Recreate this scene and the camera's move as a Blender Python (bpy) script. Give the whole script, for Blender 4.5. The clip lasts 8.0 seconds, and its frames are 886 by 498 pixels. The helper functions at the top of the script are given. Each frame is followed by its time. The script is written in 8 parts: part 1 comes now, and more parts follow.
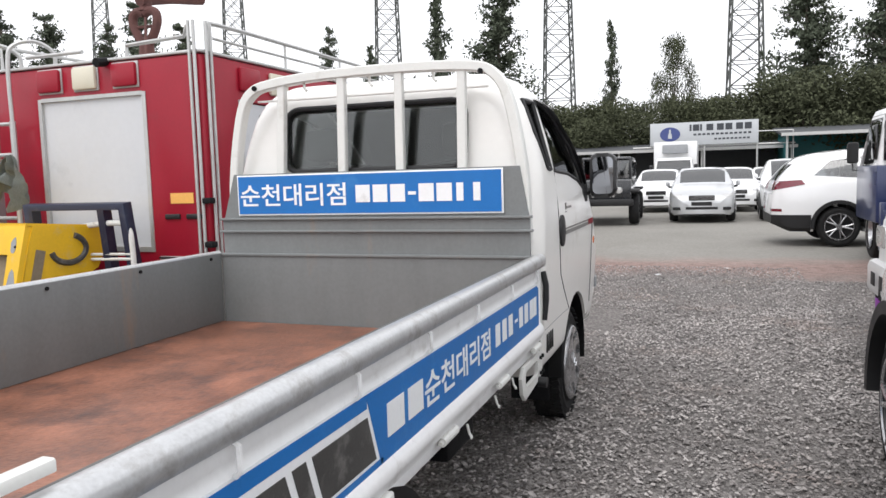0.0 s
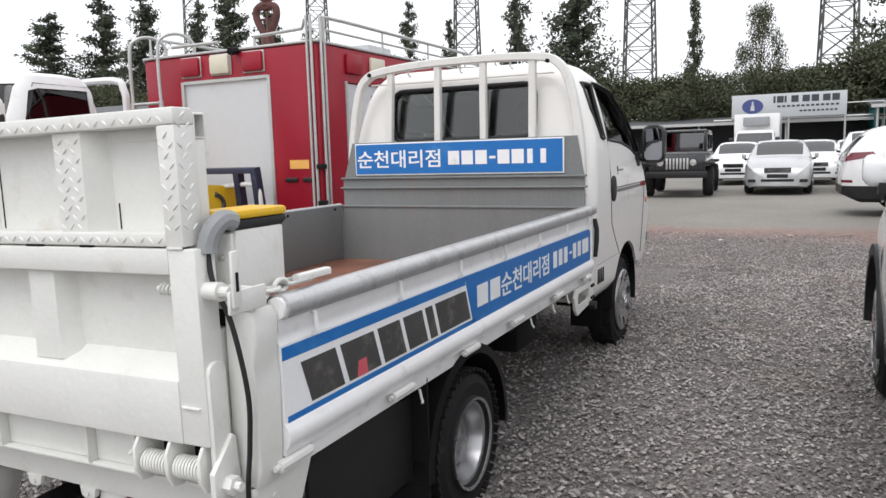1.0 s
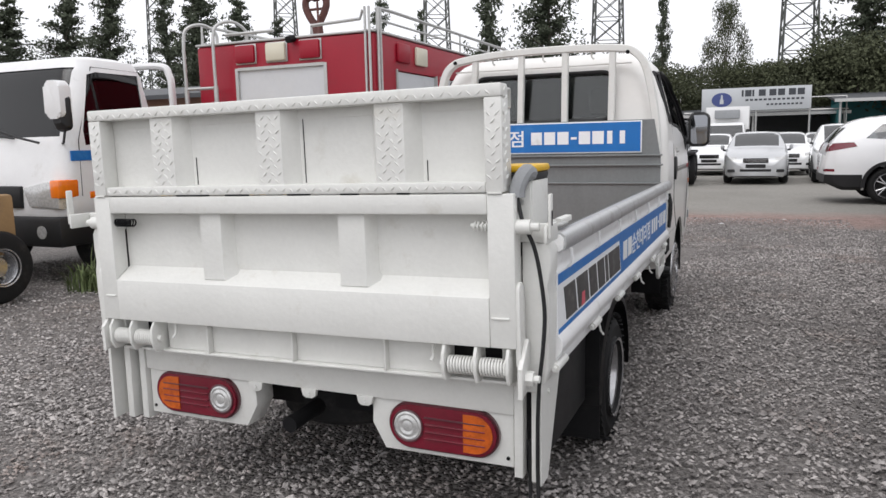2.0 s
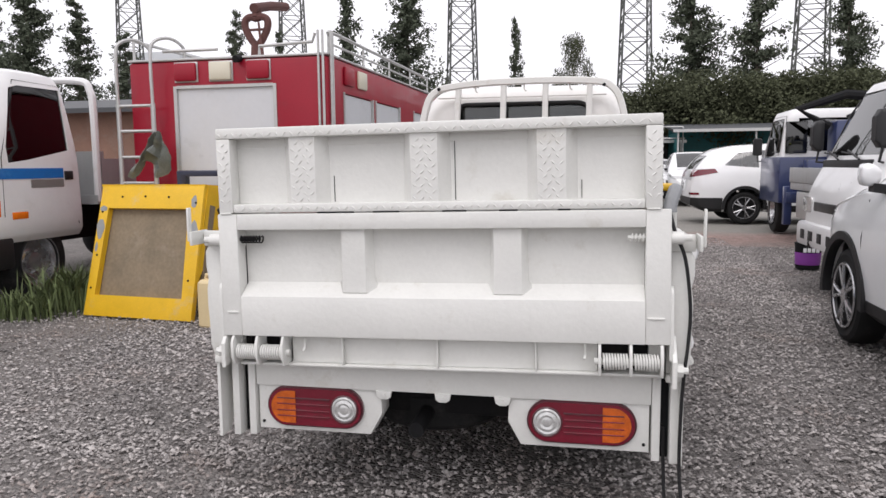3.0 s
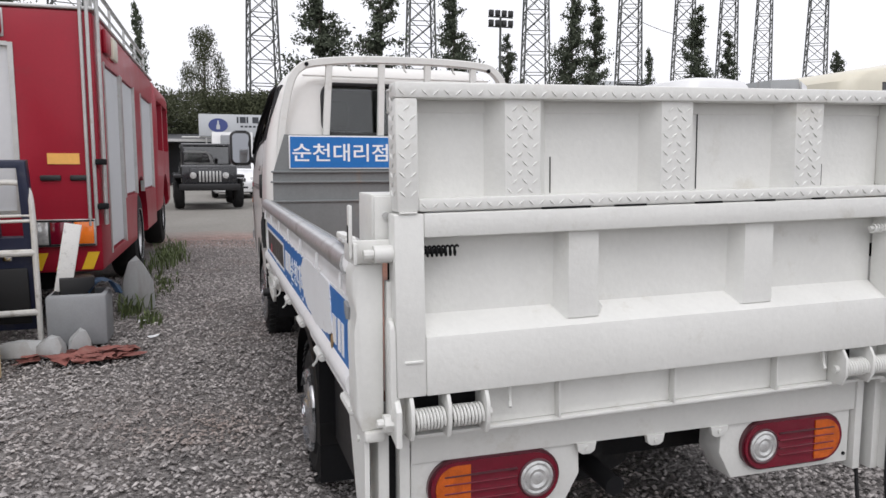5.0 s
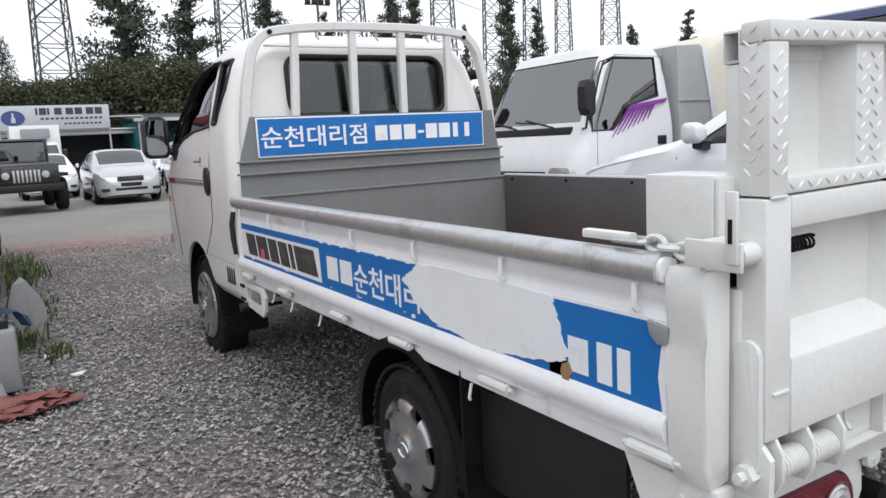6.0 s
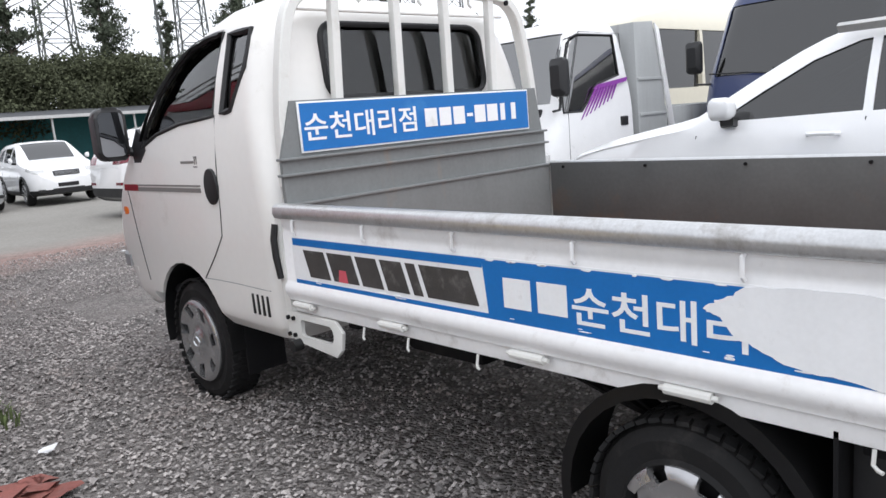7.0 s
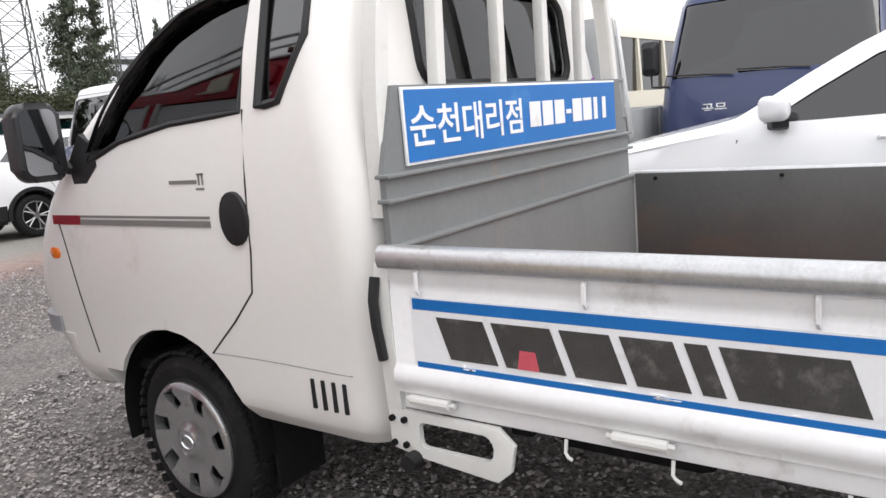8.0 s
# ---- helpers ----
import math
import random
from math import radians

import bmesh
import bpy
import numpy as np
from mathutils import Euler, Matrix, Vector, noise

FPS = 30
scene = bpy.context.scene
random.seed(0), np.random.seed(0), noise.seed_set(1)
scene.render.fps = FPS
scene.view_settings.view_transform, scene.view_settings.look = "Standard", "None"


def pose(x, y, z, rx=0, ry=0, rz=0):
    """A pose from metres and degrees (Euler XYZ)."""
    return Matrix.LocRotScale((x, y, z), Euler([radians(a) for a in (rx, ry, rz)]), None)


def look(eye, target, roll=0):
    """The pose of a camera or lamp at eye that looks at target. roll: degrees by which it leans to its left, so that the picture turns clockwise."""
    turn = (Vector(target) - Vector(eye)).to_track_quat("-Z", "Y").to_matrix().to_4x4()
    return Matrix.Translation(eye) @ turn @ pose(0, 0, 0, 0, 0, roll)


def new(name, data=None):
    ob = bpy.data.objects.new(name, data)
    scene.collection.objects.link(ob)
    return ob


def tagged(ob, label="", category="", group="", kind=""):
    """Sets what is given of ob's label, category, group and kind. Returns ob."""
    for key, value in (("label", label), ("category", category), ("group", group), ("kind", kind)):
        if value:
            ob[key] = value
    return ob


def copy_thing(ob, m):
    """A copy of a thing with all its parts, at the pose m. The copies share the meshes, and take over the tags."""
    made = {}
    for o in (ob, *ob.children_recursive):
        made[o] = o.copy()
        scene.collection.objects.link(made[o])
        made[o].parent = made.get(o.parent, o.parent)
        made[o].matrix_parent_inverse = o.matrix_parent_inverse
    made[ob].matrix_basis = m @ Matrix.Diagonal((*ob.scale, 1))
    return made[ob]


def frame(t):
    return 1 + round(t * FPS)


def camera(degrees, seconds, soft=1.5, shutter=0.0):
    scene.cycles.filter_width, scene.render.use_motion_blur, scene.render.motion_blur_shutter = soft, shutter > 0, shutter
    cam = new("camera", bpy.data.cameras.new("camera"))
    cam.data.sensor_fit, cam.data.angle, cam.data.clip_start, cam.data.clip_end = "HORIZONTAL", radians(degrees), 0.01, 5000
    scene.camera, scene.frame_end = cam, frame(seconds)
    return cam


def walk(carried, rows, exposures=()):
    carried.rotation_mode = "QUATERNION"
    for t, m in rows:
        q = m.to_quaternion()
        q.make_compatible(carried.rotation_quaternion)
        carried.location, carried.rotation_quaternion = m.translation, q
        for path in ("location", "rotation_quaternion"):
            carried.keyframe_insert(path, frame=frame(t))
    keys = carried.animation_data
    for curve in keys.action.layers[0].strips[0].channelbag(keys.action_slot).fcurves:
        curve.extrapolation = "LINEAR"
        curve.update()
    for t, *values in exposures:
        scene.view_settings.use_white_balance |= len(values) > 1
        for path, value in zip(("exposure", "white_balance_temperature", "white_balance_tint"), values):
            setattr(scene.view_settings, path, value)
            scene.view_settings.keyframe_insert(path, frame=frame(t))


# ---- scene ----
cam = camera(61.8, 8.0)
PATH = [
    (0, (0.087, -0.085, 1.396), (-0.597, 1.785, 1.204), -1.6),
    (0.5, (0.393, -0.581, 1.359), (-0.438, 1.223, 1.128), -2.4),
    (1, (0.446, -1.021, 1.358), (-0.425, 0.762, 1.102), -1.6),
    (1.5, (0.264, -1.487, 1.33), (-0.587, 0.301, 1.051), -0.9),
    (2, (-0.099, -1.801, 1.309), (-0.877, 0.02, 1.028), -1.2),
    (2.2, (-0.256, -1.952, 1.317), (-0.971, -0.104, 1.05), -1.5),
    (3.3, (-1.275, -2.357, 1.312), (-1.524, -0.385, 1.093), -0.0),
    (3.5, (-1.492, -2.382, 1.303), (-1.633, -0.399, 1.086), 0.2),
    (4, (-1.966, -2.289, 1.313), (-1.855, -0.303, 1.098), 0.6),
    (4.5, (-2.363, -1.954, 1.303), (-2.002, 0.001, 1.087), 0.7),
    (4.7, (-2.497, -1.788, 1.279), (-2.039, 0.146, 1.058), 0.5),
    (5.8, (-3.288, -0.798, 1.253), (-2.346, 0.945, 0.979), -2.2),
    (6, (-3.429, -0.641, 1.278), (-2.409, 1.054, 0.984), -3.0),
    (6.5, (-3.709, -0.078, 1.283), (-2.544, 1.513, 0.95), -4.4),
    (7, (-3.877, 0.568, 1.316), (-2.547, 2.022, 0.972), -4.9),
    (7.5, (-3.858, 1.26, 1.331), (-2.384, 2.569, 0.995), -5.0),
    (8, (-3.775, 1.946, 1.349), (-2.184, 3.106, 0.998), -5.1),
]
walk(cam, [(t, look(eye, target, roll)) for t, eye, target, roll in PATH],
     exposures=[(0, 0.38, 6420, 11), (0.5, 0.35, 6420, 12), (1, 0.18, 6420, 11), (2, 0.0, 6420, 12), (3.5, 0.06, 6500, 16), (4.5, -0.06, 6450, 15), (5.8, 0.02, 6200, 11), (6.5, 0.22, 6080, 11), (7, 0.34, 6180, 11), (8, 0.50, 6450, 12)])

# ---- light: bright overcast sky, faint wide sun ----
SUN_EL, SUN_AZ = radians(58), radians(188)
world = bpy.data.worlds.new("world")
scene.world = world
world.use_nodes = True
wn, wl = world.node_tree.nodes, world.node_tree.links
sky = wn.new("ShaderNodeTexSky")
sky.sky_type, sky.sun_disc = "NISHITA", False
sky.sun_elevation, sky.sun_rotation = SUN_EL, SUN_AZ
sky.air_density, sky.dust_density, sky.ozone_density = 1.0, 4.0, 1.0
grey = wn.new("ShaderNodeHueSaturation")
grey.inputs["Saturation"].default_value = 0.10
veil = wn.new("ShaderNodeMix")
veil.data_type = "RGBA"
veil.inputs["Factor"].default_value = 0.72
veil.inputs["B"].default_value = (8.6, 8.7, 8.9, 1)
wl.new(sky.outputs[0], grey.inputs["Color"])
wl.new(grey.outputs[0], veil.inputs["A"])
wl.new(veil.outputs["Result"], wn["Background"].inputs["Color"])
wn["Background"].inputs["Strength"].default_value = 0.15
sun = new("sun", bpy.data.lights.new("sun", "SUN"))
sun.data.energy, sun.data.angle, sun.data.color = 0.75, radians(40), (1.0, 0.97, 0.93)
sun.matrix_world = look((math.sin(SUN_AZ) * math.cos(SUN_EL) * 30, math.cos(SUN_AZ) * math.cos(SUN_EL) * 30, math.sin(SUN_EL) * 30), (0, 0, 0))

# ---- tools ----
def part(name, bm, material, parent=None, label="", angle=32, kind=""):
    """Link a bmesh as one mesh object under a parent."""
    me = bpy.data.meshes.new(name)
    bmesh.ops.recalc_face_normals(bm, faces=bm.faces)
    bm.to_mesh(me)
    bm.free()
    me.polygons.foreach_set("use_smooth", [True] * len(me.polygons))
    me.set_sharp_from_angle(angle=radians(angle))
    me.materials.append(material)
    ob = new(name, me)
    ob.parent = parent
    if label or kind:
        tagged(ob, label, kind=kind)
    return ob


def thing(name, m, label, category, group=""):
    ob = new(name)
    ob.empty_display_size = 0.2
    ob.matrix_world = m
    return tagged(ob, label, category, group)


def own(name, bm, material, label, category, m=None, group="", kind="", angle=32):
    """A thing that is a single mesh."""
    ob = part(name, bm, material, None, angle=angle)
    if m is not None:
        ob.matrix_world = m
    return tagged(ob, label, category, group, kind)


def box(bm, x0, x1, y0, y1, z0, z1, r=0.0, m=None, seg=2):
    vs = bmesh.ops.create_cube(bm, size=1.0)["verts"]
    bmesh.ops.transform(bm, matrix=Matrix.LocRotScale(((x0 + x1) / 2, (y0 + y1) / 2, (z0 + z1) / 2), None, (abs(x1 - x0), abs(y1 - y0), abs(z1 - z0))), verts=vs)
    if r:
        es = list({e for v in vs for e in v.link_edges})
        out = bmesh.ops.bevel(bm, geom=es, offset=min(r, 0.49 * min(abs(x1 - x0), abs(y1 - y0), abs(z1 - z0))), segments=seg, profile=0.5, affect="EDGES")
        vs = list({v for f in out["faces"] for v in f.verts} | {v for v in vs if v.is_valid})
    if m is not None:
        bmesh.ops.transform(bm, matrix=m, verts=vs)
    return bm


def each(name, lot, material, parent, r=0.0, label=""):
    """One part for every box of a list."""
    return [part(name, boxes(b, r=r), material, parent, label) for b in lot]


def boxes(*lot, r=0.0):
    bm = bmesh.new()
    for b in lot:
        box(bm, *b, r=r)
    return bm


def ring(bm, pts):
    return [bm.verts.new(p) for p in pts]


def bridge(bm, a, b, closed=True):
    n = len(a)
    for i in range(n if closed else n - 1):
        j = (i + 1) % n
        bm.faces.new((a[i], a[j], b[j], b[i]))


def loft(bm, rings, cap=True, closed=True):
    rs = [ring(bm, r) for r in rings]
    for a, b in zip(rs, rs[1:]):
        bridge(bm, a, b, closed)
    if cap:
        bm.faces.new(rs[0][::-1])
        bm.faces.new(rs[-1])
    return bm


def prism(bm, pts, axis, a, b, r=0.0):
    """A polygon pushed along an axis from a to b; pts are the other two coordinates in order."""
    def put(p, v):
        return {"x": (v, p[0], p[1]), "y": (p[0], v, p[1]), "z": (p[0], p[1], v)}[axis]
    va, vb = ring(bm, [put(p, a) for p in pts]), ring(bm, [put(p, b) for p in pts])
    bridge(bm, va, vb)
    fa, fb = bm.faces.new(va[::-1]), bm.faces.new(vb)
    if r:
        bmesh.ops.bevel(bm, geom=list({e for f in (fa, fb) for e in f.edges}), offset=r, segments=2, profile=0.5, affect="EDGES")
    return bm


def circle(c, u, v, r, n, turn=0.0):
    c, u, v = Vector(c), Vector(u), Vector(v)
    return [c + r * (math.cos(turn + 2 * math.pi * i / n) * u + math.sin(turn + 2 * math.pi * i / n) * v) for i in range(n)]


def frames_of(d):
    d = Vector(d).normalized()
    u = d.cross(Vector((0, 0, 1)) if abs(d.z) < 0.9 else Vector((1, 0, 0))).normalized()
    return u, d.cross(u).normalized()


def cyl(bm, p0, p1, r, n=12, r1=None):
    u, v = frames_of(Vector(p1) - Vector(p0))
    return loft(bm, [circle(p0, u, v, r, n), circle(p1, u, v, r if r1 is None else r1, n)])


def tube(bm, pts, r, n=8, closed=False):
    pts = [Vector(p) for p in pts]
    rings, u = [], None
    for i, p in enumerate(pts):
        a, b = (pts[i - 1] if i or closed else p), (pts[(i + 1) % len(pts)] if i < len(pts) - 1 or closed else p)
        d = (b - a).normalized()
        if u is None:
            u, _ = frames_of(d)
        u = (u - d * u.dot(d)).normalized()
        rings.append(circle(p, u, d.cross(u), r, n))
    if closed:
        rings.append(rings[0])
        loft(bm, rings, cap=False)
        bmesh.ops.remove_doubles(bm, verts=bm.verts, dist=1e-5)
        return bm
    return loft(bm, rings)


def curve(pts, n=6):
    """Catmull-Rom through the points."""
    pts = [Vector(p) for p in pts]
    full = [2 * pts[0] - pts[1]] + pts + [2 * pts[-1] - pts[-2]]
    out = []
    for i in range(len(pts) - 1):
        p0, p1, p2, p3 = full[i:i + 4]
        for k in range(n):
            t = k / n
            out.append(0.5 * (2 * p1 + (p2 - p0) * t + (2 * p0 - 5 * p1 + 4 * p2 - p3) * t * t + (3 * p1 - p0 - 3 * p2 + p3) * t ** 3))
    return out + [pts[-1]]


def spin(bm, profile, axis_p, d, n=32, closed=True):
    """Turn a profile of (along, radius) about an axis."""
    u, v = frames_of(d)
    d = Vector(d).normalized()
    rings = [[Vector(axis_p) + d * a + r * (math.cos(2 * math.pi * i / n) * u + math.sin(2 * math.pi * i / n) * v) for i in range(n)] for a, r in profile]
    loft(bm, rings, cap=closed)
    return bm


def rounded(x0, x1, y0, y1, r, n=5):
    """Corner points of a rounded rectangle, counter-clockwise. r: one radius or four (x0y0, x1y0, x1y1, x0y1)."""
    rr = r if isinstance(r, (tuple, list)) else (r,) * 4
    out = []
    for (cx, cy, a), q in zip(((x0 + rr[0], y0 + rr[0], 180), (x1 - rr[1], y0 + rr[1], 270), (x1 - rr[2], y1 - rr[2], 0), (x0 + rr[3], y1 - rr[3], 90)), rr):
        out += [(cx + q * math.cos(radians(a + 90 * i / n)), cy + q * math.sin(radians(a + 90 * i / n))) for i in range(n + 1)]
    return out


def cut(bm, cutters, how="DIFFERENCE"):
    """Boolean of a bmesh with other bmeshes, in turn."""
    obs = []
    me = bpy.data.meshes.new("solid")
    bmesh.ops.recalc_face_normals(bm, faces=bm.faces)
    bm.to_mesh(me)
    bm.free()
    base = new("solid", me)
    for c in cutters:
        cm = bpy.data.meshes.new("cutter")
        bmesh.ops.recalc_face_normals(c, faces=c.faces)
        c.to_mesh(cm)
        c.free()
        co = new("cutter", cm)
        obs.append(co)
        md = base.modifiers.new("cut", "BOOLEAN")
        md.operation, md.object, md.solver = how, co, "EXACT"
    bpy.context.view_layer.update()
    dg = bpy.context.evaluated_depsgraph_get()
    out = bmesh.new()
    out.from_mesh(base.evaluated_get(dg).to_mesh())
    for o in (base, *obs):
        d = o.data
        bpy.data.objects.remove(o)
        bpy.data.meshes.remove(d)
    return out


def lettering(body, height, material, parent, m, label, depth=0.002, wide=0.0, tall=0.0):
    """Real words as a raised mesh, centred on the pose m, x along the line and y up."""
    cu = bpy.data.curves.new("lettering", "FONT")
    cu.body, cu.size, cu.extrude, cu.align_x, cu.align_y, cu.resolution_u = body, height, depth, "CENTER", "CENTER", 3
    cu.offset = 0.012 * height
    ob = new("lettering", cu)
    bpy.context.view_layer.update()
    me = bpy.data.meshes.new_from_object(ob.evaluated_get(bpy.context.evaluated_depsgraph_get()))
    bpy.data.objects.remove(ob)
    if wide:
        xs, ys = [v.co.x for v in me.vertices], [v.co.y for v in me.vertices]
        cx, cy = (min(xs) + max(xs)) / 2, (min(ys) + max(ys)) / 2
        me.transform(Matrix.Diagonal((wide / (max(xs) - min(xs)), tall / (max(ys) - min(ys)), 1, 1)) @ Matrix.Translation((-cx, -cy, 0)))
    me.materials.clear()
    me.materials.append(material)
    out = new("lettering", me)
    out.parent = parent
    out.matrix_local = m
    return tagged(out, label)


def raw(name, verts, faces, material, parent=None, smooth=False):
    me = bpy.data.meshes.new(name)
    me.from_pydata(verts, [], faces)
    me.materials.append(material)
    if smooth:
        me.polygons.foreach_set("use_smooth", [True] * len(me.polygons))
    ob = new(name, me)
    ob.parent = parent
    return ob

# ---- materials ----
def surf(name, base, rough=0.5, metal=0.0, var=0.12, scale=6.0, dirt=None, dirt_amt=0.0, dirt_scale=3.0, bump=0.0, bscale=120.0, coat=0.0, isl=0.0, spec=0.5, streak=False):
    """A painted or raw surface: two scales of colour change, patches of dirt, fine relief."""
    m = bpy.data.materials.new(name)
    m.use_nodes = True
    n, l = m.node_tree.nodes, m.node_tree.links
    p = n["Principled BSDF"]
    co = n.new("ShaderNodeTexCoord")
    mp = n.new("ShaderNodeMapping")
    if streak:
        mp.inputs["Scale"].default_value = (1, 1, 0.15)
    l.new(co.outputs["Object"], mp.inputs["Vector"])
    n1 = n.new("ShaderNodeTexNoise")
    n1.inputs["Scale"].default_value, n1.inputs["Detail"].default_value, n1.inputs["Roughness"].default_value = scale, 6, 0.65
    l.new(mp.outputs[0], n1.inputs["Vector"])
    n2 = n.new("ShaderNodeTexNoise")
    n2.inputs["Scale"].default_value, n2.inputs["Detail"].default_value = scale * 14, 3
    l.new(co.outputs["Object"], n2.inputs["Vector"])
    add = n.new("ShaderNodeMath")
    add.operation = "MULTIPLY_ADD"
    add.inputs[1].default_value = 0.5
    l.new(n2.outputs["Fac"], add.inputs[0])
    l.new(n1.outputs["Fac"], add.inputs[2])
    mr = n.new("ShaderNodeMapRange")
    mr.inputs["From Min"].default_value, mr.inputs["From Max"].default_value = 0.45, 1.05
    mr.inputs["To Min"].default_value, mr.inputs["To Max"].default_value = 1 - var, 1 + var
    l.new(add.outputs[0], mr.inputs["Value"])
    val = mr.outputs[0]
    if isl:
        ge = n.new("ShaderNodeNewGeometry")
        m2 = n.new("ShaderNodeMapRange")
        m2.inputs["To Min"].default_value, m2.inputs["To Max"].default_value = 1 - isl, 1 + isl
        l.new(ge.outputs["Random Per Island"], m2.inputs["Value"])
        mu = n.new("ShaderNodeMath")
        mu.operation = "MULTIPLY"
        l.new(val, mu.inputs[0])
        l.new(m2.outputs[0], mu.inputs[1])
        val = mu.outputs[0]
    hs = n.new("ShaderNodeHueSaturation")
    hs.inputs["Color"].default_value = (*base, 1)
    l.new(val, hs.inputs["Value"])
    col = hs.outputs[0]
    if dirt:
        n3 = n.new("ShaderNodeTexNoise")
        n3.inputs["Scale"].default_value, n3.inputs["Detail"].default_value, n3.inputs["Roughness"].default_value = dirt_scale, 8, 0.7
        l.new(mp.outputs[0], n3.inputs["Vector"])
        m3 = n.new("ShaderNodeMapRange")
        m3.inputs["From Min"].default_value, m3.inputs["From Max"].default_value = 0.62 - dirt_amt * 0.25, 0.72
        l.new(n3.outputs["Fac"], m3.inputs["Value"])
        mx = n.new("ShaderNodeMix")
        mx.data_type = "RGBA"
        mx.inputs["B"].default_value = (*dirt, 1)
        fa = n.new("ShaderNodeMath")
        fa.operation = "MULTIPLY"
        fa.inputs[1].default_value = min(1, 0.35 + dirt_amt)
        l.new(m3.outputs[0], fa.inputs[0])
        l.new(fa.outputs[0], mx.inputs["Factor"])
        l.new(col, mx.inputs["A"])
        col = mx.outputs["Result"]
    l.new(col, p.inputs["Base Color"])
    rr = n.new("ShaderNodeMapRange")
    rr.inputs["To Min"].default_value, rr.inputs["To Max"].default_value = max(0.02, rough * 0.75), min(1, rough * 1.25)
    l.new(n1.outputs["Fac"], rr.inputs["Value"])
    l.new(rr.outputs[0], p.inputs["Roughness"])
    p.inputs["Metallic"].default_value = metal
    p.inputs["Specular IOR Level"].default_value = spec
    if coat:
        p.inputs["Coat Weight"].default_value, p.inputs["Coat Roughness"].default_value = coat, 0.06
    if bump:
        bt = n.new("ShaderNodeTexNoise")
        bt.inputs["Scale"].default_value, bt.inputs["Detail"].default_value = bscale, 4
        l.new(co.outputs["Object"], bt.inputs["Vector"])
        bp = n.new("ShaderNodeBump")
        bp.inputs["Strength"].default_value, bp.inputs["Distance"].default_value = 1.0, bump
        l.new(bt.outputs["Fac"], bp.inputs["Height"])
        l.new(bp.outputs[0], p.inputs["Normal"])
    return m


def glassy(name, tint, gloss=0.0):
    """Thin glass: tinted see-through with a mirror sheen by the angle."""
    m = bpy.data.materials.new(name)
    m.use_nodes = True
    n, l = m.node_tree.nodes, m.node_tree.links
    n.remove(n["Principled BSDF"])
    tr, gl, mx, fr = n.new("ShaderNodeBsdfTransparent"), n.new("ShaderNodeBsdfGlossy"), n.new("ShaderNodeMixShader"), n.new("ShaderNodeFresnel")
    tr.inputs["Color"].default_value = (*tint, 1)
    gl.inputs["Roughness"].default_value = 0.02
    fr.inputs["IOR"].default_value = 1.5 + gloss
    l.new(fr.outputs[0], mx.inputs[0])
    l.new(tr.outputs[0], mx.inputs[1])
    l.new(gl.outputs[0], mx.inputs[2])
    l.new(mx.outputs[0], n["Material Output"].inputs["Surface"])
    return m


WHITE = surf("white_cab_paint", (0.79, 0.775, 0.745), 0.32, var=0.03, scale=2, dirt=(0.5, 0.47, 0.4), dirt_amt=0.06, dirt_scale=2.5, coat=0.35)
LIFT = surf("white_brushed_paint", (0.72, 0.72, 0.69), 0.42, var=0.05, scale=5, dirt=(0.5, 0.47, 0.4), dirt_amt=0.10, dirt_scale=6, bump=0.0012, bscale=55)
ALU = surf("weathered_white_aluminium", (0.86, 0.86, 0.86), 0.34, metal=0.0, var=0.06, scale=4, dirt=(0.40, 0.37, 0.34), dirt_amt=0.20, dirt_scale=7, bump=0.0006, bscale=40)
RAIL = surf("galvanised_rail", (0.58, 0.585, 0.59), 0.32, metal=0.7, var=0.2, scale=9, dirt=(0.24, 0.22, 0.2), dirt_amt=0.45, dirt_scale=9)
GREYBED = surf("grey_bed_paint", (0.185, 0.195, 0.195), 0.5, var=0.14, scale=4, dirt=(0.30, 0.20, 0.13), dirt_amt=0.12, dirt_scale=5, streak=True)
# kerb-side lining: base grey darkened for the shade there, plus brown dirt
GREYSHADEDIRT = surf("shaded_grimy_grey_bed_paint", (0.095, 0.098, 0.096), 0.5, var=0.18, scale=4, dirt=(0.15, 0.10, 0.07), dirt_amt=0.3, dirt_scale=3)
BEDWOOD = surf("rusty_bed_floor", (0.27, 0.115, 0.072), 0.38, var=0.5, scale=3.5, dirt=(0.075, 0.046, 0.040), dirt_amt=0.62, dirt_scale=4.5, bump=0.002, bscale=70)
BLACK = surf("black_plastic", (0.010, 0.010, 0.011), 0.55, var=0.2, bump=0.0006, bscale=200)
SATIN = surf("dark_trim", (0.016, 0.016, 0.017), 0.35, var=0.15)
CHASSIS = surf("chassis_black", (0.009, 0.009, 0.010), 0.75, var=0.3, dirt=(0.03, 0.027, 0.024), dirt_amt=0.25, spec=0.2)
RUBBER = surf("tyre_rubber", (0.012, 0.012, 0.0125), 0.8, var=0.25, spec=0.3, dirt=(0.045, 0.042, 0.04), dirt_amt=0.3, dirt_scale=8, bump=0.001, bscale=90)
SILVER = surf("silver_wheel_paint", (0.46, 0.46, 0.47), 0.26, metal=0.8, var=0.08, dirt=(0.2, 0.18, 0.16), dirt_amt=0.2, dirt_scale=14)
STEEL = surf("galvanised_steel", (0.52, 0.52, 0.51), 0.42, metal=0.6, var=0.15, scale=10, dirt=(0.28, 0.2, 0.14), dirt_amt=0.15, dirt_scale=10)
CHROME = surf("chrome", (0.75, 0.76, 0.78), 0.10, metal=1.0, var=0.05)
MIRROR = surf("mirror_glass", (0.30, 0.31, 0.33), 0.02, metal=1.0, var=0.0)
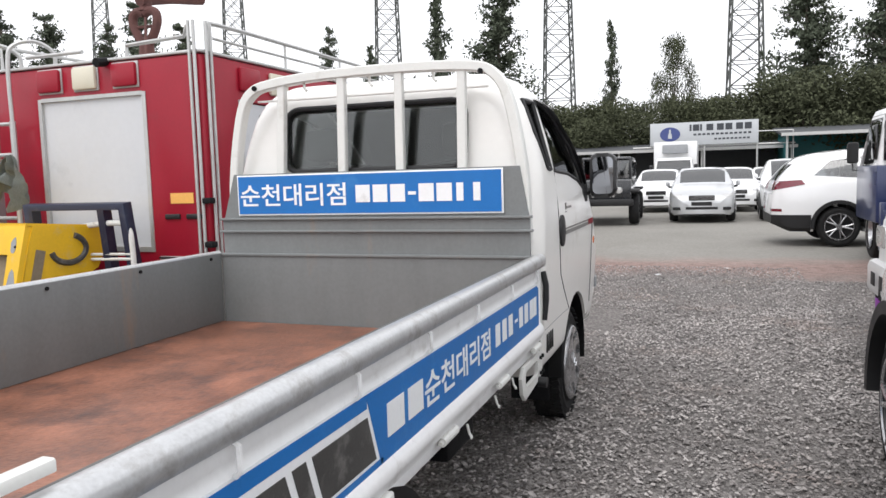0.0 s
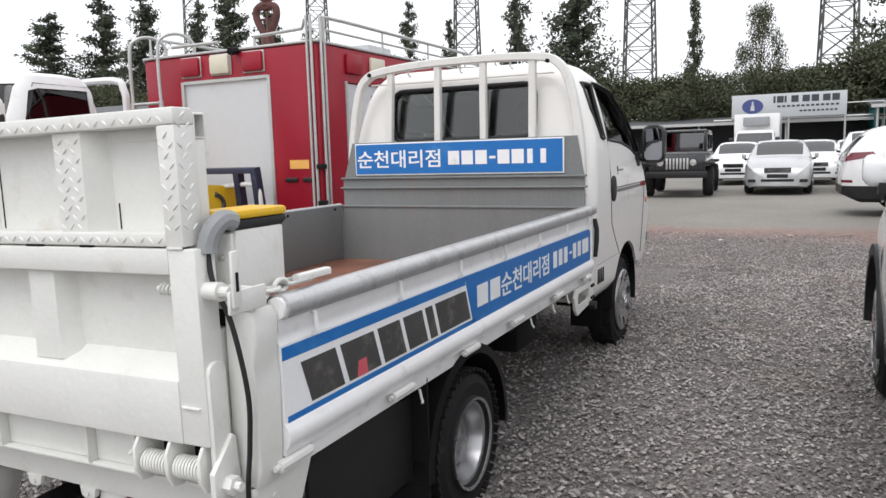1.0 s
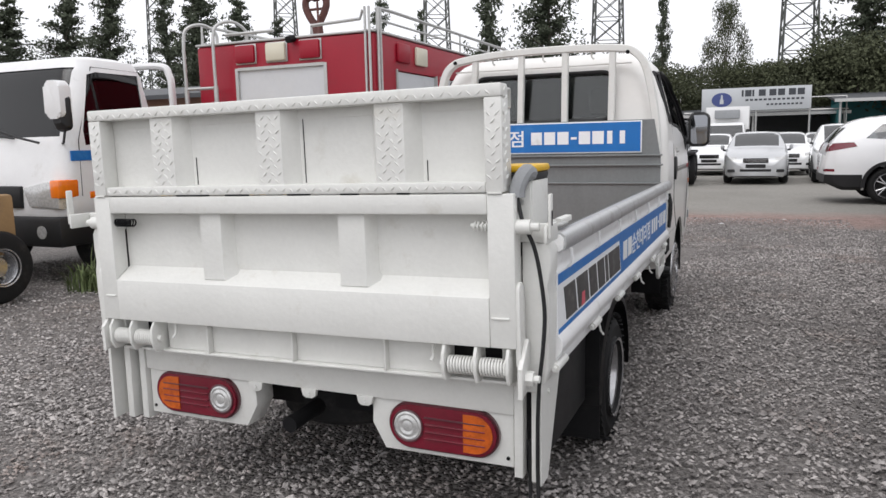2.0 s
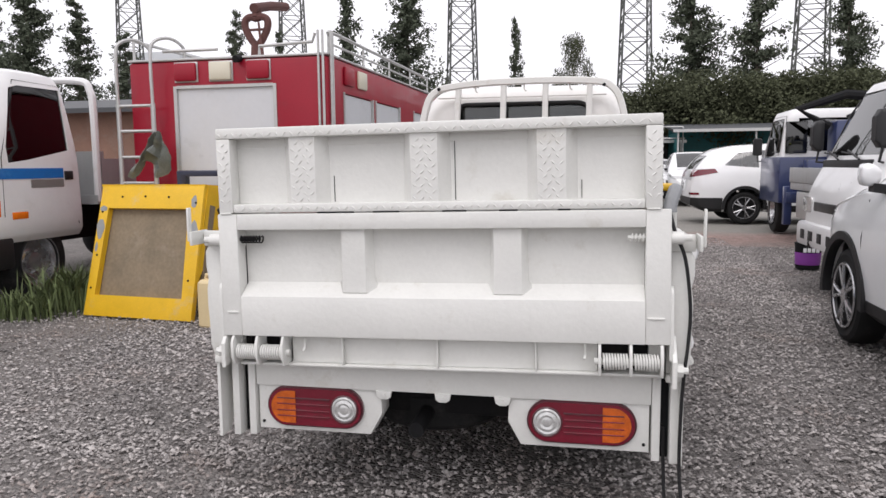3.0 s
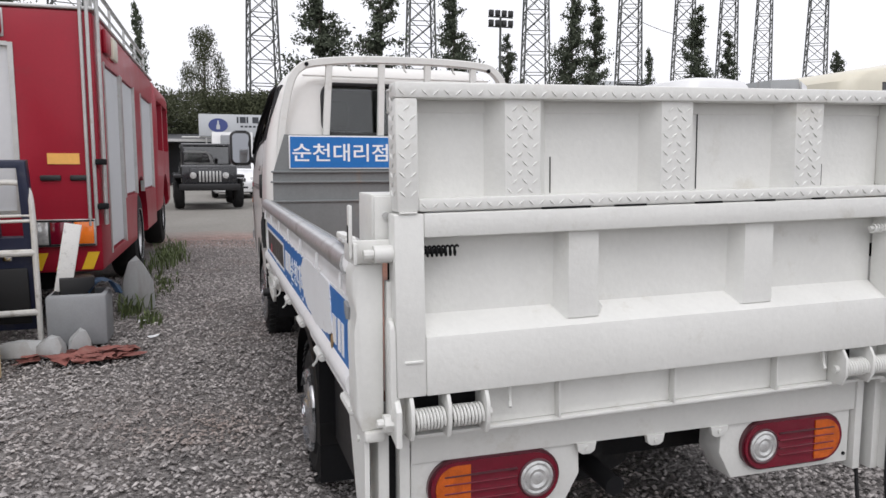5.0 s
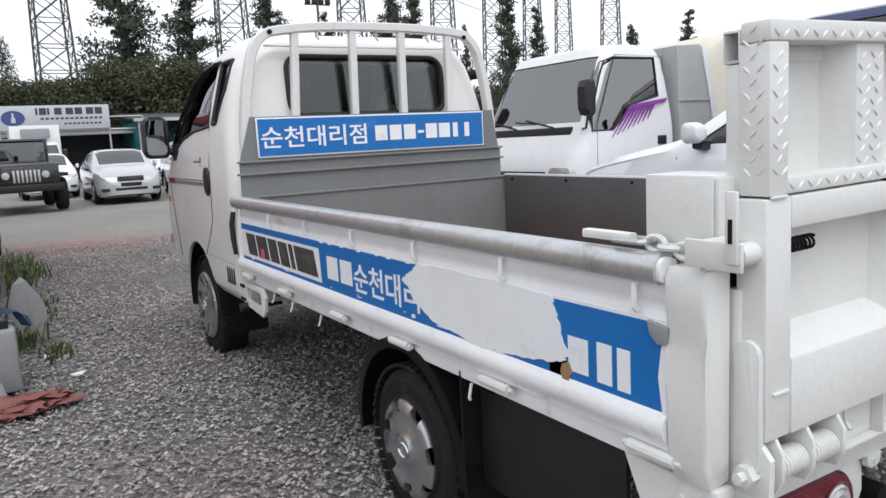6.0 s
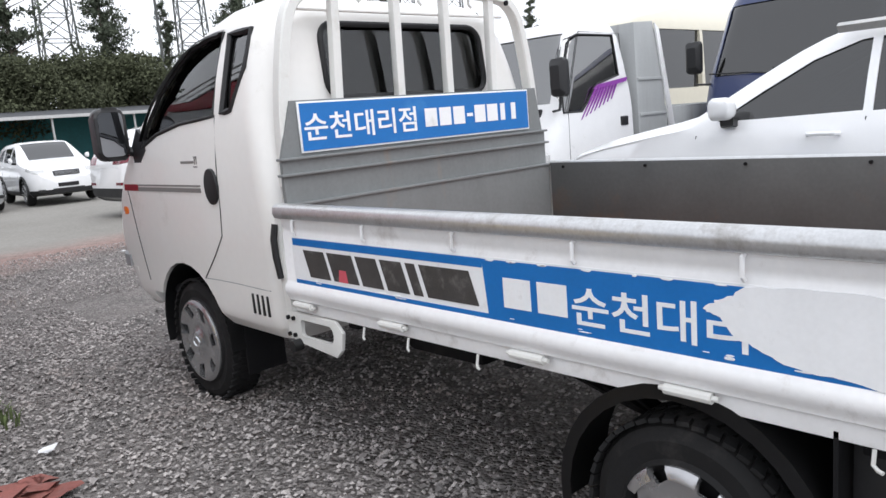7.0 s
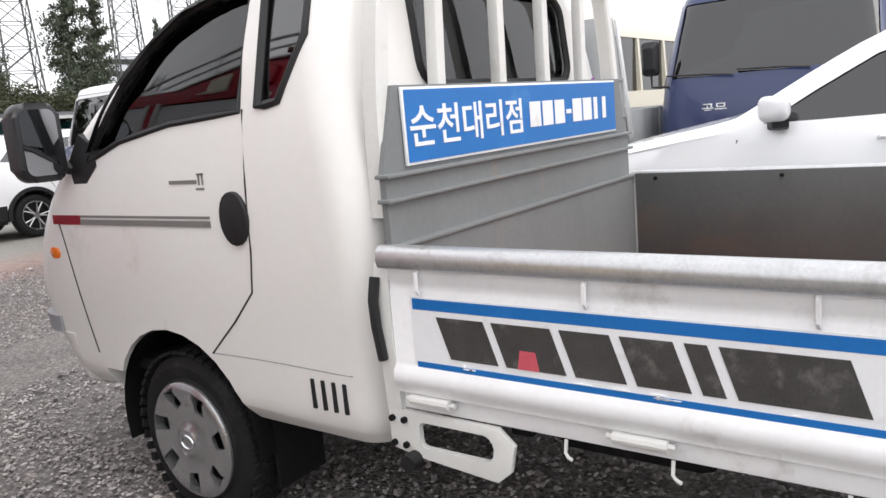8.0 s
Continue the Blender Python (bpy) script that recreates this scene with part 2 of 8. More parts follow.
BLUE = surf("blue_vinyl", (0.006, 0.150, 0.47), 0.42, var=0.09, scale=7, dirt=(0.06, 0.26, 0.58), dirt_amt=0.14, dirt_scale=4)
VINYL = surf("white_vinyl", (0.85, 0.86, 0.87), 0.4, var=0.05, dirt=(0.5, 0.48, 0.44), dirt_amt=0.12, dirt_scale=9)
INK = surf("worn_dark_ink", (0.055, 0.052, 0.05), 0.5, var=0.35, scale=12, dirt=(0.20, 0.19, 0.18), dirt_amt=0.35, dirt_scale=14)
INKRED = surf("faded_red_ink", (0.60, 0.10, 0.13), 0.5, var=0.15)
ORANGE = surf("orange_lens", (0.85, 0.19, 0.012), 0.15, var=0.12, scale=20, coat=0.6)
REDLENS = surf("red_lens", (0.16, 0.006, 0.020), 0.10, var=0.25, scale=18, coat=0.7)
CLEARLENS = surf("clear_lamp_lens", (0.55, 0.55, 0.54), 0.18, metal=0.35, var=0.4, scale=40, coat=0.7)
REDRIM = surf("dark_red_rim", (0.075, 0.012, 0.02), 0.3, var=0.2, coat=0.4)
AMBER = surf("amber_lens", (0.55, 0.105, 0.010), 0.15, var=0.4, scale=26, dirt=(0.35, 0.05, 0.01), dirt_amt=0.4, dirt_scale=20, coat=0.6)
STRIPE = surf("grey_stripe", (0.20, 0.19, 0.18), 0.45, var=0.1)
REDSTRIPE = surf("red_stripe", (0.45, 0.03, 0.05), 0.45, var=0.1)
GLASS = glassy("clear_glass", (0.90, 0.92, 0.91), 0.25)
TINT = glassy("tinted_glass", (0.38, 0.40, 0.41), 0.9)
BRIGHTGLASS = glassy("sky_bright_windscreen", (0.42, 0.44, 0.45), 1.7)
DUSKGLASS = glassy("dusky_windscreen", (0.16, 0.17, 0.18), 0.5)
PALETINT = glassy("light_tint_glass", (0.74, 0.77, 0.76), 0.2)
DEEPGLASS = glassy("deep_grey_windscreen", (0.10, 0.11, 0.12), 0.12)
DARKGLASS = glassy("dark_tinted_glass", (0.018, 0.02, 0.022), 0.5)
SEAT = surf("dark_seat_cloth", (0.045, 0.043, 0.045), 0.9, var=0.2, bump=0.001, bscale=200)
FIRERED = surf("fire_engine_red", (0.31, 0.006, 0.022), 0.42, var=0.10, scale=3, dirt=(0.24, 0.02, 0.03), dirt_amt=0.2, dirt_scale=5, coat=0.12, spec=0.35)
SHUTTER = surf("grey_shutter", (0.60, 0.61, 0.63), 0.5, metal=0.1, var=0.04, scale=2, dirt=(0.42, 0.43, 0.44), dirt_amt=0.15, dirt_scale=3)
YELLOW = surf("yellow_box_paint", (0.74, 0.44, 0.012), 0.5, var=0.10, scale=5, dirt=(0.50, 0.42, 0.30), dirt_amt=0.16, dirt_scale=4)
BARE = surf("worn_plywood", (0.23, 0.18, 0.12), 0.75, var=0.3, scale=2.5, dirt=(0.36, 0.30, 0.23), dirt_amt=0.45, dirt_scale=1.6)
CAN = surf("translucent_plastic", (0.66, 0.53, 0.31), 0.4, var=0.06, scale=5)
REDCAP = surf("red_cap", (0.5, 0.04, 0.03), 0.4)
NAVY = surf("navy_paint", (0.025, 0.038, 0.11), 0.3, var=0.1, scale=3, coat=0.4)
GREYBOX = surf("grey_plastic", (0.27, 0.28, 0.29), 0.55, var=0.1, bump=0.0005)
CLOTH = surf("dirty_red_tarp", (0.24, 0.085, 0.07), 0.8, var=0.35, scale=9, dirt=(0.3, 0.2, 0.17), dirt_amt=0.3, dirt_scale=12)
RAG = surf("grey_green_tarp", (0.27, 0.30, 0.28), 0.8, var=0.3, scale=10)
CARWHITE = surf("white_car_paint", (0.83, 0.835, 0.84), 0.22, var=0.02, coat=0.8)
CARSILVER = surf("silver_white_car_paint", (0.50, 0.51, 0.52), 0.24, var=0.03, metal=0.2, coat=0.8)
CARGREY = surf("dark_grey_car_paint", (0.014, 0.015, 0.018), 0.28, var=0.05, coat=0.7)
CREAM = surf("cream_paint", (0.66, 0.62, 0.50), 0.4, var=0.05, coat=0.2)
TRUCKWHITE = surf("white_truck_paint", (0.76, 0.76, 0.76), 0.3, var=0.04, dirt=(0.5, 0.48, 0.44), dirt_amt=0.1, dirt_scale=2, coat=0.5)
GREYMETAL = surf("grey_dump_body", (0.36, 0.37, 0.37), 0.5, var=0.12, dirt=(0.24, 0.21, 0.18), dirt_amt=0.3, dirt_scale=4, streak=True)
PURPLE = surf("purple_print", (0.24, 0.05, 0.32), 0.4, var=0.15)
BRICK = surf("old_brown_wall", (0.26, 0.15, 0.11), 0.85, var=0.2, scale=3, dirt=(0.3, 0.24, 0.2), dirt_amt=0.4, dirt_scale=2)
ROOFDARK = surf("dark_sheet_roof", (0.06, 0.063, 0.068), 0.6, var=0.2)
TEAL = surf("teal_panel", (0.02, 0.15, 0.16), 0.6, var=0.2)
SIGNGREY = surf("pale_sign_panel", (0.50, 0.52, 0.54), 0.5, var=0.04)
SIGNBLUE = surf("sign_blue", (0.05, 0.07, 0.22), 0.5)
SIGNINK = surf("sign_ink", (0.045, 0.05, 0.06), 0.6)
TOWERM = surf("tower_steel", (0.10, 0.105, 0.10), 0.7, metal=0.2, var=0.2)
BARK = surf("bark", (0.09, 0.075, 0.06), 0.9, var=0.3, scale=8)
LEAFD = surf("dark_foliage", (0.072, 0.080, 0.046), 0.8, var=0.4, scale=0.35, isl=0.3, spec=0.2)
LEAFM = surf("conifer_foliage", (0.085, 0.10, 0.070), 0.8, var=0.35, scale=0.5, isl=0.35, spec=0.2)
GRASSM = surf("weeds", (0.10, 0.13, 0.05), 0.8, var=0.3, isl=0.4)
RUSTY = surf("rusty_iron", (0.10, 0.04, 0.035), 0.8, var=0.3, dirt=(0.16, 0.07, 0.05), dirt_amt=0.4, dirt_scale=10)
REFLECT = surf("yellow_reflector", (0.80, 0.42, 0.10), 0.3, var=0.1)
LIME = surf("lime_paint", (0.55, 0.62, 0.06), 0.45, var=0.15)
WEBBING = surf("brown_load", (0.30, 0.19, 0.09), 0.7, var=0.2, scale=8)

# ---- ground ----
def ground_material():
    m = bpy.data.materials.new("gravel_and_asphalt")
    m.use_nodes = True
    n, l = m.node_tree.nodes, m.node_tree.links
    p = n["Principled BSDF"]
    co = n.new("ShaderNodeTexCoord")

    def noise_tex(scale, detail=6, rough=0.6):
        t = n.new("ShaderNodeTexNoise")
        t.inputs["Scale"].default_value, t.inputs["Detail"].default_value, t.inputs["Roughness"].default_value = scale, detail, rough
        l.new(co.outputs["Object"], t.inputs["Vector"])
        return t.outputs["Fac"]

    def ramp(src, *stops):
        r = n.new("ShaderNodeValToRGB")
        e = r.color_ramp.elements
        while len(e) < len(stops):
            e.new(0.5)
        for q, (at, c) in zip(e, stops):
            q.position, q.color = at, (*c, 1)
        l.new(src, r.inputs[0])
        return r.outputs[0]

    def mix(f, a, b, how="MIX"):
        x = n.new("ShaderNodeMix")
        x.data_type, x.blend_type = "RGBA", how
        for s, v in (("Factor", f), ("A", a), ("B", b)):
            if isinstance(v, (int, float)):
                x.inputs[s].default_value = v
            elif isinstance(v, tuple):
                x.inputs[s].default_value = (*v, 1)
            else:
                l.new(v, x.inputs[s])
        return x.outputs["Result"]

    vo = n.new("ShaderNodeTexVoronoi")
    vo.inputs["Scale"].default_value = 56
    l.new(co.outputs["Object"], vo.inputs["Vector"])
    stones = ramp(vo.outputs["Color"], (0.0, (0.05, 0.047, 0.046)), (0.5, (0.19, 0.18, 0.172)), (1.0, (0.50, 0.475, 0.45)))
    gravel = mix(0.55, stones, ramp(noise_tex(1.3), (0.3, (0.13, 0.121, 0.117)), (0.7, (0.28, 0.254, 0.24))))
    lot = mix(0.5, ramp(noise_tex(0.5), (0.3, (0.22, 0.21, 0.19)), (0.7, (0.30, 0.285, 0.26))), ramp(noise_tex(22, 4), (0.35, (0.17, 0.165, 0.15)), (0.7, (0.31, 0.295, 0.27))))
    dirt = mix(0.32, ramp(noise_tex(6), (0.3, (0.25, 0.165, 0.14)), (0.7, (0.50, 0.33, 0.29))), stones)
    sp = n.new("ShaderNodeSeparateXYZ")
    l.new(co.outputs["Object"], sp.inputs[0])
    edge = n.new("ShaderNodeMath")
    edge.operation = "MULTIPLY_ADD"
    edge.inputs[1].default_value = 2.4
    l.new(noise_tex(0.55), edge.inputs[0])
    l.new(sp.outputs["Y"], edge.inputs[2])

    def step(a, b):
        r = n.new("ShaderNodeMapRange")
        r.inputs["From Min"].default_value, r.inputs["From Max"].default_value = a, b
        l.new(edge.outputs[0], r.inputs["Value"])
        return r.outputs[0]

    col = mix(step(11.2, 12.2), gravel, dirt)
    col = mix(step(12.9, 14.2), col, lot)
    l.new(col, p.inputs["Base Color"])
    p.inputs["Roughness"].default_value = 0.9
    p.inputs["Specular IOR Level"].default_value = 0.25
    bp = n.new("ShaderNodeBump")
    bp.inputs["Distance"].default_value = 0.02
    far = n.new("ShaderNodeMath")
    far.operation = "SUBTRACT"
    far.inputs[0].default_value = 1.0
    l.new(step(12.9, 14.2), far.inputs[1])
    l.new(far.outputs[0], bp.inputs["Strength"])
    l.new(vo.outputs["Distance"], bp.inputs["Height"])
    bp.invert = True
    l.new(bp.outputs[0], p.inputs["Normal"])
    return m


def make_ground():
    bm = bmesh.new()
    xs = [-1500, -300, -80, -30] + [-14 + 0.5 * i for i in range(49)] + [25, 80, 300, 1500]
    ys = [-1500, -300, -60, -15] + [-6 + 0.5 * i for i in range(61)] + [40, 80, 300, 1500]
    grid = [[bm.verts.new((x, y, 0.012 * noise.noise((x * 0.5, y * 0.5, 0)) - 0.02 if -13 < x < 9 and -5 < y < 23 else -0.02)) for x in xs] for y in ys]
    for a, b in zip(grid, grid[1:]):
        bridge(bm, a, b, closed=False)
    g = part("ground", bm, ground_material())
    tagged(g, "grey crushed gravel yard turning into pale worn asphalt", "ground", kind="structure")


make_ground()


def make_gravel():
    rng = np.random.default_rng(4)
    zones = ((-0.75, 1.1, -0.6, 8.0, 1300), (-4.6, -2.1, 0.6, 7.5, 1300), (-4.5, 0.7, -0.9, 0.9, 1200), (-2.3, -0.7, 0.9, 6.5, 700), (-8.0, -4.6, 0.3, 6.0, 560), (0.7, 3.4, 3.4, 10.0, 560), (-3.4, 1.2, 7.6, 11.3, 560))
    pts = np.concatenate([np.c_[rng.uniform(a, b, int((b - a) * (d - c) * k * 1.2)), rng.uniform(c, d, int((b - a) * (d - c) * k * 1.2))] for a, b, c, d, k in zones])
    n = len(pts)
    base = np.array(((1, 0, 0), (0, 1, 0), (-1, 0, 0), (0, -1, 0), (0.2, 0.1, 1), (0, 0, -1)), float)
    tri = np.array(((0, 1, 4), (1, 2, 4), (2, 3, 4), (3, 0, 4), (1, 0, 5), (2, 1, 5), (3, 2, 5), (0, 3, 5)))
    v = base[None] * rng.uniform(0.6, 1.3, (n, 6, 3))
    size = rng.uniform(0.0062, 0.0145, n) * (1 + 0.6 * (rng.random(n) > 0.94))
    v = v * size[:, None, None] * np.array((1.1, 0.85, 0.62))
    a = rng.uniform(0, 6.28, n)
    c, s = np.cos(a)[:, None], np.sin(a)[:, None]
    x, y = v[..., 0] * c - v[..., 1] * s, v[..., 0] * s + v[..., 1] * c
    z = v[..., 2] + x * rng.uniform(-0.5, 0.5, n)[:, None]
    v = np.stack((x + pts[:, :1], y + pts[:, 1:], z + (rng.uniform(-0.012, 0.004, n))[:, None]), -1).reshape(-1, 3)
    f = (tri[None] + 6 * np.arange(n)[:, None, None]).reshape(-1, 3)
    me = bpy.data.meshes.new("gravel")
    me.from_pydata(v, [], f)
    me.materials.append(surf("gravel_stone", (0.33, 0.308, 0.297), 0.85, var=0.45, scale=1.1, isl=0.55, spec=0.3, dirt=(0.33, 0.25, 0.21), dirt_amt=0.35, dirt_scale=0.8))
    tagged(new("gravel", me), "loose angular grey crushed stone over the yard", "gravel", kind="stuff")


make_gravel()

# ---- the white flatbed truck with its tail lift ----
TX = -1.505
truck = thing("flatbed_truck", pose(TX, 0, 0), "white flatbed truck with blue banners and a folded tail lift", "truck")
RIGHT = Matrix(((0, 0, 1, 0), (1, 0, 0, 0), (0, 1, 0, 0), (0, 0, 0, 1)))
LEFT = Matrix(((0, 0, -1, 0), (-1, 0, 0, 0), (0, 1, 0, 0), (0, 0, 0, 1)))
REAR = Matrix(((1, 0, 0, 0), (0, 0, -1, 0), (0, 1, 0, 0), (0, 0, 0, 1)))


def levels_loft(levels, inset=0.0, n=7):
    """Stacked rounded outlines: rows of z, half width, front y, rear y, front radius, rear radius."""
    bm = bmesh.new()
    rings = []
    for z, w, yf, yr, rf, rr in levels:
        w, yf, yr = w - inset, yf - inset, yr + inset
        rr, rf = max(0.02, rr - inset), max(0.02, rf - inset)
        rings.append([(x, y, z) for x, y in rounded(-w, w, yr, yf, (rr, rr, rf, rf), n)])
    return loft(bm, rings)


def smooth_levels(levels, k=3):
    pts = [np.array(l, float) for l in levels]
    out = []
    full = [2 * pts[0] - pts[1]] + pts + [2 * pts[-1] - pts[-2]]
    for i in range(len(pts) - 1):
        p0, p1, p2, p3 = full[i:i + 4]
        for j in range(k):
            t = j / k
            q = 0.5 * (2 * p1 + (p2 - p0) * t + (2 * p0 - 5 * p1 + 4 * p2 - p3) * t * t + (3 * p1 - p0 - 3 * p2 + p3) * t ** 3)
            q[0] = p1[0] + (p2[0] - p1[0]) * t
            out.append(q)
    return out + [pts[-1]]


CAB = smooth_levels([
    (0.44, 0.795, 4.96, 3.27, 0.22, 0.10), (0.50, 0.84, 5.01, 3.235, 0.25, 0.12), (0.62, 0.848, 5.09, 3.225, 0.26, 0.12), (0.80, 0.852, 5.16, 3.22, 0.26, 0.12),
    (1.00, 0.855, 5.10, 3.225, 0.25, 0.12), (1.16, 0.853, 4.96, 3.235, 0.22, 0.13), (1.30, 0.845, 4.80, 3.25, 0.20, 0.14), (1.42, 0.830, 4.65, 3.265, 0.20, 0.15),
    (1.58, 0.795, 4.41, 3.28, 0.20, 0.16), (1.72, 0.755, 4.17, 3.295, 0.20, 0.18), (1.81, 0.715, 3.98, 3.32, 0.20, 0.20), (1.865, 0.66, 3.83, 3.37, 0.18, 0.18),
    (1.895, 0.58, 3.72, 3.43, 0.13, 0.13), (1.905, 0.46, 3.64, 3.49, 0.06, 0.06)])


def cabx(y, z, off=0.0):
    """Half width of the cab's skin at a place along it and a height."""
    zs = [l[0] for l in CAB]
    w, yf, yr, rf, rr = (float(np.interp(z, zs, [l[k] for l in CAB])) for k in range(1, 6))
    for edge, r, d in ((yf, rf, y - (yf - rf)), (yr, rr, (yr + rr) - y)):
        if d > 0:
            return w - r + math.sqrt(max(0.0, r * r - min(d, r) ** 2)) + off
    return w + off


def yz(pts, x0, x1):
    return prism(bmesh.new(), pts, "x", x0, x1)


def xz(pts, y0, y1):
    return prism(bmesh.new(), pts, "y", y0, y1)


def arc_yz(cy, cz, r, x0, x1, n=28):
    return cyl(bmesh.new(), (x0, cy, cz), (x1, cy, cz), r, n)


DOORWIN = [(3.68, 1.415), (4.02, 1.40), (4.30, 1.36), (4.50, 1.30), (4.42, 1.40), (4.28, 1.55), (4.14, 1.66), (3.98, 1.735), (3.80, 1.765), (3.66, 1.77)]
QUARTER = [(3.60, 1.42), (3.60, 1.755), (3.43, 1.755), (3.422, 1.60), (3.515, 1.43)]
REARWIN = [(x, z) for x, z in rounded(-0.49, 0.49, 1.445, 1.765, 0.075, 5)]
FW_Y, RW_Y, AXLE = 4.18, 1.455, 0.30


def cab_cutters(grow=0.0):
    wind = [(-0.66, 1.30), (0.66, 1.30), (0.60, 1.80), (-0.60, 1.80)]
    return [yz(DOORWIN, -1.2, 1.2), yz(QUARTER, -1.2, 1.2), xz(REARWIN, 2.9, 3.5), xz(wind, 3.9, 5.4)]


def make_cab():
    shell = cut(levels_loft(CAB), [levels_loft([l for l in CAB if 0.5 < l[0] < 1.87], 0.05), arc_yz(FW_Y, AXLE + 0.03, 0.385, -1.2, 1.2), *cab_cutters(),
                                    boxes((-1, 1, 3.9, 4.62, 0.3, 0.52))])
    cab = part("cab", shell, WHITE, truck, "white painted steel cab", angle=28)
    skin = cut(levels_loft(CAB, 0.016), [levels_loft(CAB, 0.022)])
    pane = lambda c: cut(skin.copy(), [c], "INTERSECT")
    for name, c in (("windscreen", xz([(-0.67, 1.29), (0.67, 1.29), (0.61, 1.81), (-0.61, 1.81)], 3.95, 5.4)), ("rear_window", xz(REARWIN, 2.9, 3.5))):
        part(name, pane(c), PALETINT, cab, "lightly tinted glass pane")
    for s in (-1, 1):
        part("door_window", pane(yz(DOORWIN, 0.5 * s, 1.2 * s)), GLASS, cab, "clear side glass")
        part("quarter_window", pane(yz(QUARTER, 0.5 * s, 1.2 * s)), TINT, cab, "tinted quarter glass")
    # black seals round the panes
    def seal(poly, s, r=0.011):
        bm = bmesh.new()
        pts = []
        for y, z in poly:
            pts.append((s * cabx(y, z, -0.002), y, z))
        dense = []
        for a, b in zip(pts, pts[1:] + pts[:1]):
            dense += [Vector(a).lerp(Vector(b), t) for t in (0, 0.33, 0.66)]
        return tube(bm, dense, r, 6, closed=True)
    for s in (-1, 1):
        part("window_seal", seal(DOORWIN, s), BLACK, cab)
        part("window_seal", seal(QUARTER, s, 0.014), BLACK, cab)
    bm = bmesh.new()
    tube(bm, [(x, float(np.interp(z, [l[0] for l in CAB], [l[3] for l in CAB])) - 0.002, z) for x, z in REARWIN], 0.014, 8, closed=True)
    part("window_seal", bm, BLACK, cab)
    # rain visors over the door windows
    for s in (-1, 1):
        bm = bmesh.new()
        vis = curve([(4.475, 1.335), (4.38, 1.47), (4.25, 1.60), (4.11, 1.695), (3.96, 1.755), (3.80, 1.782), (3.665, 1.787)], 5)
        low = curve([(4.445, 1.328), (4.345, 1.45), (4.215, 1.57), (4.075, 1.66), (3.94, 1.712), (3.79, 1.735), (3.665, 1.738)], 5)
        low = [p.lerp(q, 0.5) for p, q in zip(vis, low)]
        ra, rb, rc = [], [], []
        for p, q in zip(vis, low):
            ra.append(bm.verts.new((s * cabx(p.x, p.y, 0.003), p.x, p.y)))
            m_ = (p + q) / 2
            rb.append(bm.verts.new((s * cabx(m_.x, m_.y, 0.026), m_.x, m_.y)))
            rc.append(bm.verts.new((s * cabx(q.x, q.y, 0.030), q.x, q.y)))
        bridge(bm, ra, rb, False)
        bridge(bm, rb, rc, False)
        bmesh.ops.solidify(bm, geom=bm.faces[:], thickness=0.004)
        part("rain_visor", bm, SATIN, cab, "smoked plastic rain visor")
    # panel gaps of the doors
    for s in (-1, 1):
        def on(y, z, off=0.0005):
            return (s * cabx(y, z, off), y, z)
        bm = bmesh.new()
        tube(bm, [on(y, z) for y, z in ((3.665, 1.42), (3.67, 1.2), (3.68, 1.0), (3.70, 0.88), (3.80, 0.78), (3.94, 0.66))], 0.0032, 5)
        part("panel_gap", bm, BLACK, cab)
        bm = bmesh.new()
        tube(bm, [on(q.x, q.y) for q in curve([(4.76, 1.08), (4.74, 1.0), (4.70, 0.8), (4.645, 0.58)], 8)], 0.003, 5)
        part("panel_gap", bm, BLACK, cab)
        # thin grey line that paints the shade along the pressed body crease
        bm = bmesh.new()
        tube(bm, [on(y, z, -0.0008) for y, z in ((3.94, 0.66), (3.8, 0.664), (3.6, 0.665), (3.40, 0.662), (3.33, 0.662))], 0.0022, 5)
        part("body_crease", bm, GREYBOX, cab)
        bm = bmesh.new()
        arc = [(FW_Y + 0.380 * math.cos(radians(a)), AXLE + 0.03 + 0.380 * math.sin(radians(a))) for a in range(-14, 195, 11)]
        bridge(bm, [bm.verts.new((s * 0.832, y, z)) for y, z in arc], [bm.verts.new((s * 0.45, y, z)) for y, z in arc], False)
        bmesh.ops.solidify(bm, geom=bm.faces[:], thickness=0.004)
        part("wheel_arch_liner", bm, BLACK, cab, "black wheel arch liner")
    # doors' furniture
    for s in (-1, 1):
        w = 0.855
        bm = bmesh.new()
        for y0, y1, z0, z1 in ((3.66, 3.80, 1.02, 1.19),):
            prism(bm, [((y0 + y1) / 2 + 0.062 * math.cos(a), (z0 + z1) / 2 + 0.082 * math.sin(a)) for a in [2 * math.pi * i / 20 for i in range(20)]], "x", s * (w - 0.01), s * (w + 0.012), 0.004)
        part("door_handle", bm, BLACK, cab, "black oval door handle")
        st = part("stripe_decal", boxes((s * (w - 0.004), s * (w + 0.003), 3.85, 4.60, 1.103, 1.111), (s * (w - 0.004), s * (w + 0.003), 3.85, 4.60, 1.076, 1.096)), STRIPE, cab, "grey stripes")
        bm = bmesh.new()
        ys = [4.60 + 0.02 * i for i in range(11)]
        bridge(bm, [bm.verts.new((s * cabx(y, 1.076, 0.002), y, 1.076)) for y in ys], [bm.verts.new((s * cabx(y, 1.111, 0.002), y, 1.111)) for y in ys], False)
        bmesh.ops.solidify(bm, geom=bm.faces[:], thickness=0.002)
        part("stripe_decal", bm, REDSTRIPE, cab, "red stripe end")
